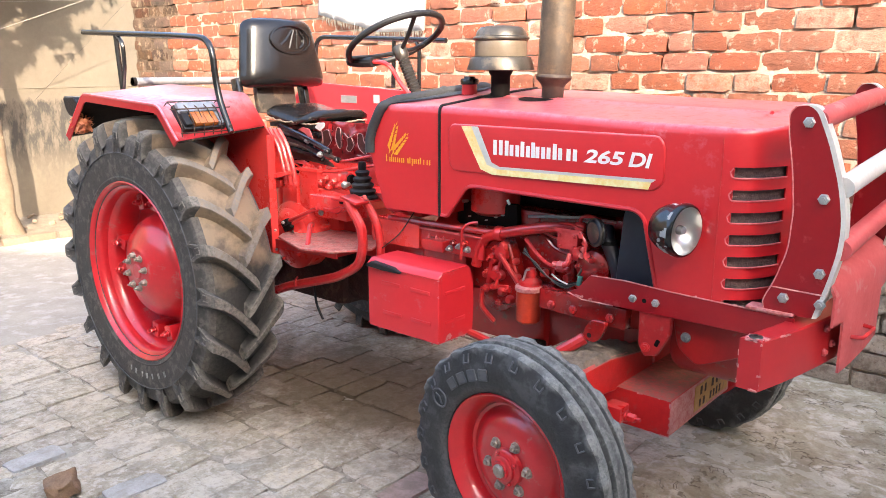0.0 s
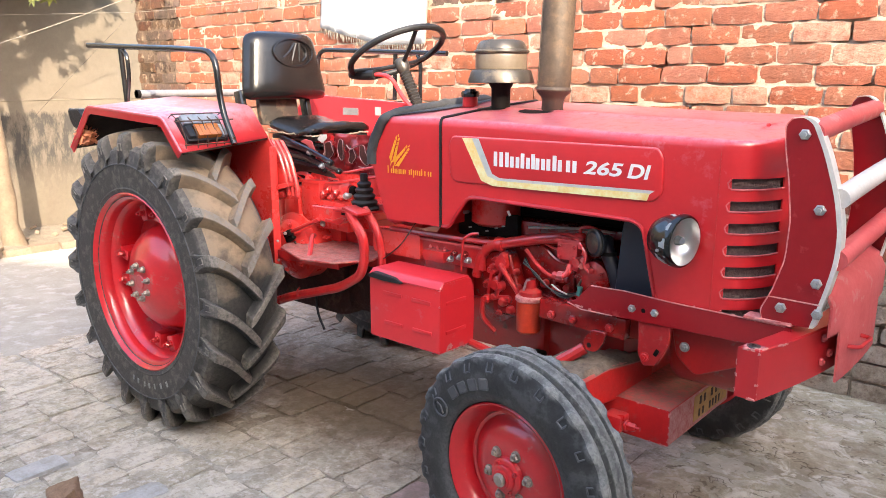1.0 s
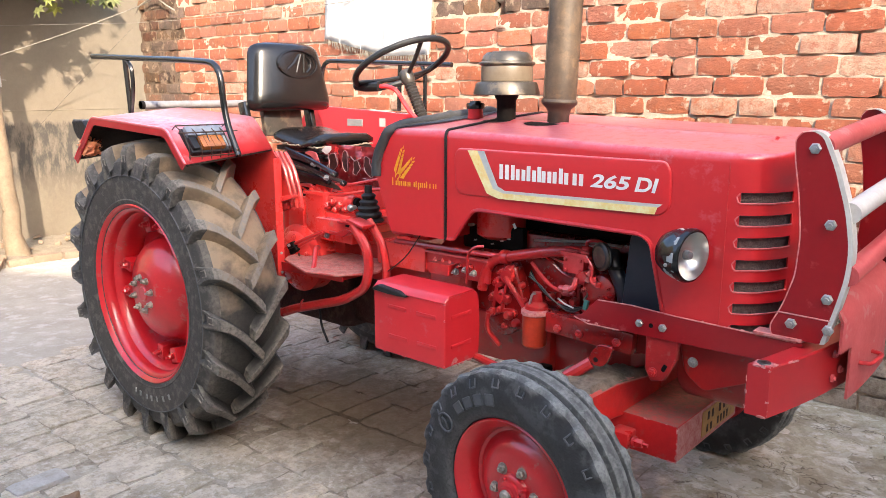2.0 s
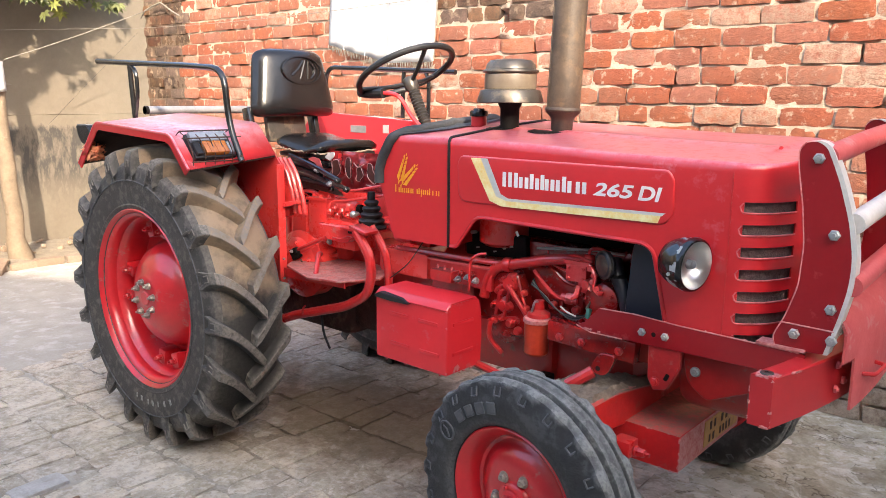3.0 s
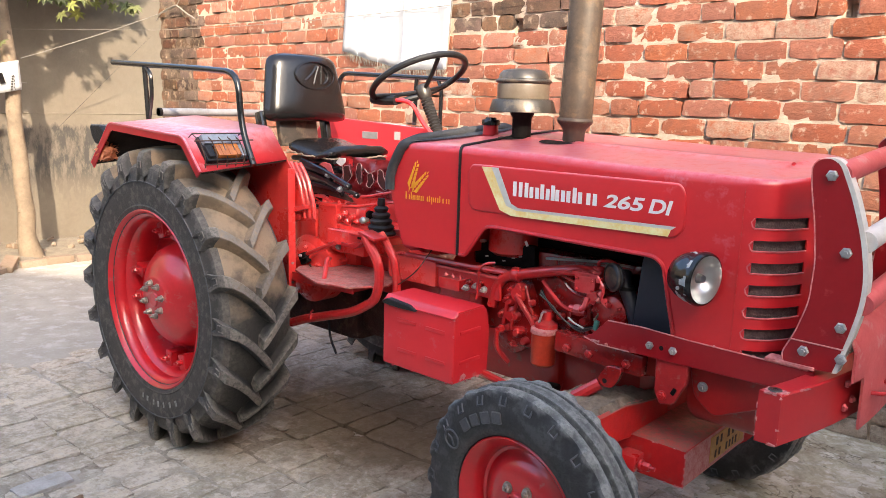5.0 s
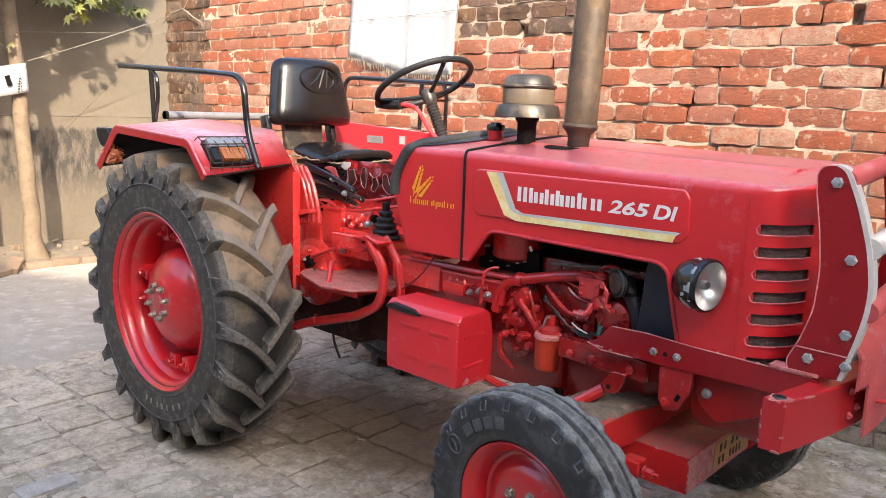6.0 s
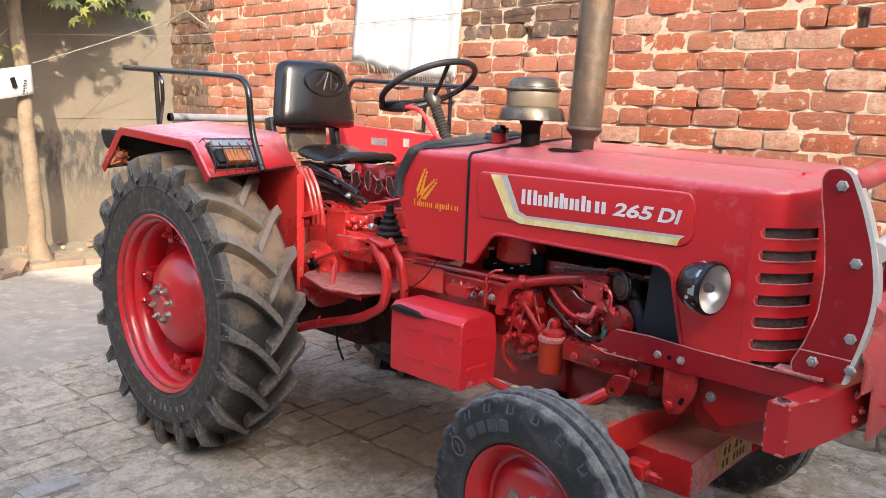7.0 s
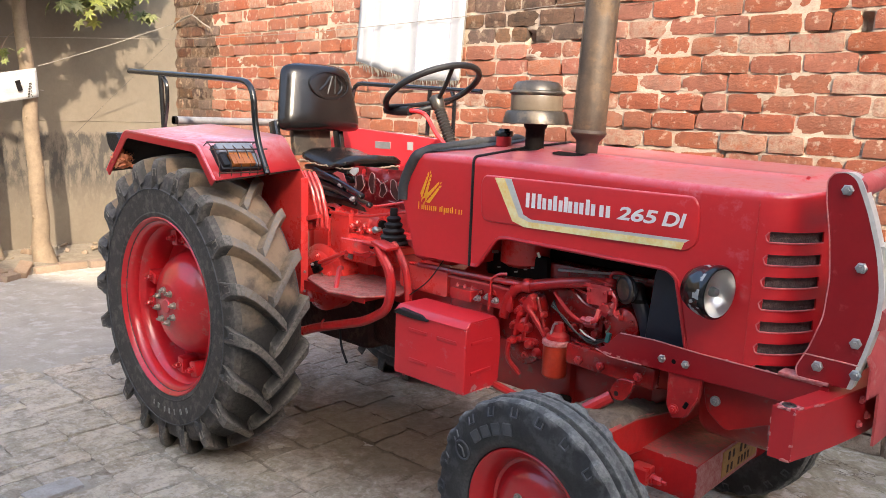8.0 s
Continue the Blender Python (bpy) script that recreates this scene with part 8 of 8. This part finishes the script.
            for q in range(5):
                leaf_fan(lf, p + V((rng.gauss(0, 0.05), rng.gauss(0, 0.07), abs(rng.gauss(0, 0.05)))), V((0.2, rng.gauss(0, 0.8), -0.7)), rng.uniform(0.08, 0.13), rng, (sun_way + V((rng.gauss(0, 0.35), rng.gauss(0, 0.35), rng.gauss(0, 0.35)))).normalized())
            if k % 4 == 0:
                tube([V((-4.09, 0.11, 2.75)), V((-4.09, 0.11, 2.75)).lerp(p, 0.5) + V((0, 0, 0.12)), p], 0.007, 5, 0.05, bm=limb)
        for k in range(26):
            q = V((-4.05 + rng.gauss(0, 0.08), 0.68 + rng.gauss(0, 0.13), 2.30 + rng.gauss(0, 0.06)))
            leaf_fan(lf, q, V((0.2, rng.gauss(0, 0.5), -0.8)), rng.uniform(0.08, 0.12), rng)
        for k in range(10):
            q = V((-4.05 + rng.gauss(0, 0.06), -0.06 + rng.gauss(0, 0.04), 1.83 + rng.gauss(0, 0.06)))
            leaf_fan(lf, q, V((0.2, rng.gauss(0, 0.5), -0.8)), rng.uniform(0.05, 0.08), rng)
        tube([V((-4.08, 0.12, 2.35)), V((-4.06, 0.40, 2.44)), V((-4.05, 0.68, 2.36))], 0.007, 5, 0.05, bm=limb)
        tube([V((-4.08, 0.12, 2.05)), V((-4.07, 0.0, 1.95)), V((-4.05, -0.06, 1.85))], 0.005, 5, 0.05, bm=limb)
    cr = tagged(part("crown", lf, LEAF, t, "green lobed leaves on thin stalks", smooth=0), kind="stuff")
    tagged(part("limb", limb, BARK, t), kind="stuff")
    return t


tree((-4.05, 0.185, 0.02), (-4.10, 0.095, 3.0), 0.072, (-3.95, 0.05, 3.0), 0.85, 130, 2, "young tree with a smooth pale trunk in the yard bed", 2.62, True)
tree((-4.45, -0.10, 0.02), (-4.50, -0.16, 3.0), 0.060, (-4.30, -0.40, 2.95), 0.8, 90, 6, "second slim tree beside the plastered wall", 2.45)


def notice():
    """White card tied round the trunk, creased, with unreadable marks."""
    t = thing("notice_card", "creased white card tied to the tree trunk, dark illegible print", "sign")
    b = bmesh.new()
    nx, nz = 12, 8
    vs = []
    for i in range(nx + 1):
        u = i / nx
        col = []
        for j in range(nz + 1):
            v = j / nz
            y = -0.16 + 0.335 * u
            z = 1.405 + 0.07 * u + (0.238 + 0.0 * u) * v
            x = -3.972 - 0.06 * (u - 0.85) ** 2 + 0.020 * noise.noise(V((u * 4, v * 3, 1)))
            col.append(b.verts.new((x, y + 0.01 * (1 - v), z)))
        vs.append(col)
    for i in range(nx):
        for j in range(nz):
            b.faces.new((vs[i][j], vs[i + 1][j], vs[i + 1][j + 1], vs[i][j + 1]))
    c = part("card", b, CARD, t, "soiled white card")
    sol = c.modifiers.new("thickness", "SOLIDIFY")
    sol.thickness = 0.003
    part("printed_block", box((0.001, 0.040, 0.085), (-3.960, 0.030, 1.560), 0, rot=(14, 0, 0)), DARK, t, "dark printed block")
    for k in range(6):
        part("printed_bar", box((0.001, 0.014 + 0.004 * (k % 2), 0.012), (-3.956, 0.100 + 0.003 * k, 1.475 + 0.021 * k), 0, rot=(14, 0, 0)), GREY_METAL, t)
    for k in range(4):
        part("printed_bar", box((0.001, 0.006, 0.026 - 0.004 * (k % 2)), (-3.956, 0.125, 1.485 + 0.032 * k), 0, rot=(14, 0, 0)), GREY_METAL, t)
    part("tie", tube([(-4.0, 0.10, 1.53), (-3.968, 0.16, 1.535), (-4.0, 0.235, 1.53)], 0.003, 6, 0.02), ROPE, t)


notice()


def line(name, pts, r, mat, label):
    t = thing(name, label, "rope")
    part("strand", tube(pts, r, 6, 0), mat, t)
    return t


def sagging(a, b, sag, n=14):
    a, b = V(a), V(b)
    return [a.lerp(b, k / n) - V((0, 0, sag * 4 * (k / n) * (1 - k / n))) for k in range(n + 1)]


line("washing_line", sagging((-4.70, -0.6, 1.93), (-4.02, 1.40, 2.06), 0.0) + sagging((-4.02, 1.40, 2.06), (2.4, 1.43, 2.20), 0.08), 0.0022, ROPE, "thin pale washing line along the walls")
line("rope", sagging((-4.0, 0.20, 1.728), (-4.02, 1.34, 2.165), 0.01) + [V((-3.858, 1.42, 2.217)), V((-3.65, 1.42, 2.258)), V((-3.60, 1.42, 2.30)), V((-3.51, 1.42, 2.39))], 0.0040, ROPE, "pale rope tied from the tree to the wall")
line("rope_end", [(-3.995, 1.41, 2.145), (-3.92, 1.41, 2.21), (-3.80, 1.415, 2.240), (-3.641, 1.41, 2.262), (-3.58, 1.415, 2.235), (-3.47, 1.42, 2.18), (-3.353, 1.425, 2.133)], 0.0065, ROPE, "knotted pale rope on the old brick pier")
line("wire", [(-4.74, 0.75, 1.12), (-4.30, 1.0, 1.55), (-4.06, 1.40, 2.02)], 0.0014, GREY_METAL, "thin dark wire slanting up the plaster")


def clod():
    t = bmesh.new()
    box((0.105, 0.085, 0.070), (0, 0, 0), 0.008, bm=t, seg=2)
    bmesh.ops.subdivide_edges(t, edges=t.edges[:], cuts=3, use_grid_fill=True)
    for v in t.verts:
        v.co += V((noise.noise(v.co * 23), noise.noise(v.co * 23 + V((5, 0, 0))), noise.noise(v.co * 19))) * 0.016 + V((noise.noise(v.co * 70), noise.noise(v.co * 70 + V((5, 0, 0))), noise.noise(v.co * 60))) * 0.007
    ob = part("brick_lump", t, CLAY)
    ob.matrix_basis = pose(0.420, -1.318, 0.026, 4, -18, 62)
    tagged(ob, "broken terracotta brick lump lying on the paving", "brick")


clod()


# planting bed along the plastered wall
def bed():
    b = bmesh.new()
    nx, ny = 14, 60
    vs = [[b.verts.new((-4.78 + 1.0 * i / nx, -4.0 + 5.4 * j / ny, 0.055 + 0.03 * noise.noise(V((i * 0.7, j * 0.6, 3))) - (0.05 if i == nx else 0))) for j in range(ny + 1)] for i in range(nx + 1)]
    for i in range(nx):
        for j in range(ny):
            b.faces.new((vs[i][j], vs[i + 1][j], vs[i + 1][j + 1], vs[i][j + 1]))
    tagged(part("bed_soil", b, BED, smooth=60), "dry sandy soil with litter in a planting bed", "soil", kind="structure")
    k = thing("bed_edging", "low edging of dusty bricks along the planting bed", "kerb", kind="structure")
    rng = random.Random(9)
    y = -3.6
    while y < 1.3:
        L = rng.uniform(0.20, 0.235)
        m = box((0.09, L, 0.075), (0, 0, 0), 0.008, seg=2)
        ob = part("brick", m, CLAY_DUST, k)
        ob.matrix_basis = pose(-3.83 + rng.uniform(-0.012, 0.012), y, 0.030 + rng.uniform(-0.006, 0.008), rng.uniform(-3, 3), rng.uniform(-4, 4), rng.uniform(-4, 4))
        y += L + 0.012
    # rubble and dry litter on the bed
    for q in range(46):
        m = box((rng.uniform(0.02, 0.09), rng.uniform(0.02, 0.08), rng.uniform(0.01, 0.05)), (0, 0, 0), 0.006, seg=1)
        ob = part("rubble", m, rng.choice((CLAY_DUST, CLAY_DUST, BARK)))
        ob.matrix_basis = pose(rng.uniform(-4.7, -3.86), rng.uniform(-0.7, 1.2), 0.075, rng.uniform(-20, 20), rng.uniform(-20, 20), rng.uniform(0, 180))
        tagged(ob, "small dusty lump of rubble on the bed", "rubble", "rubble on the bed")
    for q, (x, yy, r) in enumerate(((-3.70, -0.20, 34), (-3.72, -0.33, 15), (-3.78, -0.08, 60))):
        ob = part("loose_brick", box((0.10, 0.21, 0.07), (0, 0, 0), 0.009, seg=2), CLAY_DUST)
        ob.matrix_basis = pose(x, yy, 0.03 + 0.015 * q, 8 * q, 12, r)
        tagged(ob, "loose dusty brick leaning on the bed edging", "brick", "loose bricks")


BED = material("dry_sandy_soil", (0.27, 0.225, 0.165), (0.17, 0.138, 0.098), rough=0.95, scale=9, fine=60, bump=0.9, bump_scale=35)
CLAY_DUST = material("dusty_edging_brick", (0.28, 0.21, 0.148), (0.21, 0.145, 0.10), rough=0.93, scale=9, fine=60, bump=0.5, random=0.3)
bed()

# ================================================================ bricks of the wall and pavers, as pieces
def brick_mesh(name, size, seed, mat, wear, up=False):
    """A worn brick: its face a small uneven grid with a ragged rim, and the sides running back from it."""
    rng = random.Random(seed)
    L, D, H = size
    nu, nv = 6, 3
    b = bmesh.new()
    face = []
    for i in range(nu + 1):
        col = []
        for j in range(nv + 1):
            u, v = i / nu - 0.5, j / nv - 0.5
            rim = i in (0, nu) or j in (0, nv)
            corner = i in (0, nu) and j in (0, nv)
            x, z = u * L, v * H
            y = -D / 2 + rng.uniform(-0.3, 0.3) * wear
            if rim:
                x += rng.uniform(-1, 0.6) * wear * (1 if u > 0 else -1)
                z += rng.uniform(-1, 0.6) * wear * (1 if v > 0 else -1)
                y += wear * rng.uniform(0.3, 1.0)
            if corner:
                x *= 1 - rng.uniform(0.2, 1.6) * wear / L * 2
                z *= 1 - rng.uniform(0.2, 1.6) * wear / H * 2
                y += wear * rng.uniform(0.2, 1.0)
            col.append(b.verts.new((x, y, z)))
        face.append(col)
    for i in range(nu):
        for j in range(nv):
            b.faces.new((face[i][j], face[i + 1][j], face[i + 1][j + 1], face[i][j + 1]))
    rim = [face[i][0] for i in range(nu + 1)] + [face[nu][j] for j in range(1, nv + 1)] + [face[i][nv] for i in range(nu - 1, -1, -1)] + [face[0][j] for j in range(nv - 1, 0, -1)]
    back = [b.verts.new((v.co.x, D / 2, v.co.z)) for v in rim]
    for k in range(len(rim)):
        q = (k + 1) % len(rim)
        b.faces.new((rim[k], rim[q], back[q], back[k]))
    if up:
        bmesh.ops.rotate(b, matrix=Euler((radians(-90), 0, 0)).to_matrix(), verts=b.verts)
        bmesh.ops.rotate(b, matrix=Euler((0, 0, radians(90))).to_matrix(), verts=b.verts)
    bmesh.ops.recalc_face_normals(b, faces=b.faces)
    me = bpy.data.meshes.new(name)
    b.to_mesh(me)
    b.free()
    me.materials.append(mat)
    me.polygons.foreach_set("use_smooth", [True] * len(me.polygons))
    me.set_sharp_from_angle(angle=radians(45))
    return me


def join_pieces(name, places, meshes, mat, parent):
    verts, faces, at = [], [], 0
    for m, k in places:
        me = meshes[k]
        co = np.empty(len(me.vertices) * 3)
        me.vertices.foreach_get("co", co)
        mat4 = np.array(m)
        co = co.reshape(-1, 3) @ mat4[:3, :3].T + mat4[:3, 3]
        verts.append(co)
        faces += [[i + at for i in p.vertices] for p in me.polygons]
        at += len(co)
    me = bpy.data.meshes.new(name)
    me.from_pydata(np.concatenate(verts).tolist(), [], faces)
    me.materials.append(mat)
    me.polygons.foreach_set("use_smooth", [True] * len(me.polygons))
    me.set_sharp_from_angle(angle=radians(45))
    ob = new(name, me)
    ob.parent = parent
    return tagged(ob, kind="stuff")


def lay_wall():
    rng = random.Random(11)
    kinds = {}
    for k, (length, seed) in enumerate(((0.228, 1), (0.222, 2), (0.232, 3), (0.226, 4), (0.112, 5), (0.108, 6), (0.160, 7), (0.230, 8), (0.225, 9))):
        kinds[k] = brick_mesh("brick", (length + 0.004, 0.06, 0.0835), seed, BRICK, 0.0040)
    lens = [0.228, 0.222, 0.232, 0.226, 0.112, 0.108, 0.160, 0.230, 0.225]
    rest, old, dusty = [], [], []
    count = 0
    course = 0.0945
    for row in range(30):
        z = 0.045 + row * course
        x = -4.0 + (0.118 if row % 2 else 0.0) + rng.uniform(-0.02, 0.02)
        if row % 2:
            old.append((pose(-4.0, WALL_Y + 0.03, z), 4))
        while x < 4.9:
            k = rng.choice((0, 1, 2, 3, 7, 8, 0, 1, 2, 3, 7, 8, 4, 6))
            gap = [hx for hx, hz in WALL_HOLES if abs(z - hz) < 0.048 and x - 0.03 < hx < x + lens[k] + 0.03]
            if gap:
                k = 5
                if x + lens[k] > gap[0] - 0.025:
                    x = gap[0] + 0.038
            c = x + lens[k] / 2
            sag = 0.006 * math.sin(c * 1.3 + row * 0.4)
            m = pose(c, WALL_Y + 0.030 + rng.uniform(-0.005, 0.006), z + sag + rng.uniform(-0.003, 0.003), rng.uniform(-1.5, 1.5), rng.uniform(-0.8, 0.8), rng.uniform(-1.2, 1.2))
            moss = noise.noise(V((c * 2.4, z * 3.4, 3.3))) + 0.75 - 1.6 * math.hypot((c - 0.05) / 1.0, (z - 2.05) / 0.36)
            if z < 0.62 and c > 1.7:
                dusty.append((m, k))
            elif c < -3.36 or moss > 0.1:
                old.append((m, k))
            elif 0.35 < c < 2.75 and 0.9 < z < 2.05 and count < 300:
                ob = new("brick", kinds[k])
                ob.parent = WALL
                ob.matrix_basis = m
                count += 1
            else:
                rest.append((m, k))
            x += lens[k] + rng.uniform(0.010, 0.018)
    join_pieces("brickwork", rest, kinds, BRICK_FAR, WALL)
    join_pieces("old_brickwork", old, kinds, OLD_BRICK, WALL)
    join_pieces("dusty_brickwork", dusty, kinds, DUSTY_BRICK, WALL)


def lay_paving():
    rng = random.Random(21)
    kinds = {k: brick_mesh("paver", (0.236, 0.05, 0.1175), 30 + k, PAVER, 0.0046, True) for k in range(9)}
    pale = {k: brick_mesh("paver", (0.200, 0.05, 0.104), 40 + k, PAVER_PALE, 0.0034, True) for k in range(2)}
    rest = []
    count = 0
    for r in range(-14, 7):
        y = 0.01 + r * 0.238
        x = -3.72 + rng.uniform(0, 0.11)
        drift = rng.uniform(-0.008, 0.008)
        if y > 1.36:
            continue
        while x < 4.8:
            k = rng.randrange(9)
            lift = 0.008 * noise.noise(V((x * 1.2, y * 1.2, 0.3))) + rng.uniform(-0.005, 0.004)
            m = pose(x, y + drift + 0.02 * noise.noise(V((x * 0.6, y, 1.7))) + rng.uniform(-0.007, 0.007), -0.0265 + lift, rng.uniform(-1.2, 1.2), rng.uniform(-2, 2), rng.uniform(-3, 3))
            if min(math.hypot(x - 0.08, (y + 1.278) / 2), math.hypot(x - 0.56, (y + 1.13) / 2), math.hypot(x - 1.30, (y + 0.505) / 2)) < 0.062:
                x += 0.119
                continue
            near = -0.9 < x < 1.75 and -1.75 < y < 0.1 and count < 300
            if near:
                ob = new("paver", kinds[k])
                ob.parent = GROUND
                ob.matrix_basis = m
                count += 1
            else:
                rest.append((m, k))
            x += 0.119 + rng.uniform(-0.003, 0.004)
    join_pieces("paving", rest, kinds, PAVER_FAR, GROUND)
    # two bricks bleached by spilt lime, and pinkish ones beside the front wheel
    pink = brick_mesh("paver", (0.225, 0.05, 0.112), 52, PAVER_PINK, 0.0040, True)
    for x, y, r, me in ((0.080, -1.278, 4, pale[0]), (0.560, -1.130, -3, pale[1]), (1.300, -0.505, 2, pink)):
        ob = new("paver", me)
        ob.parent = GROUND
        ob.matrix_basis = pose(x, y, -0.0225, 0, 0, r)


lay_wall()
lay_paving()
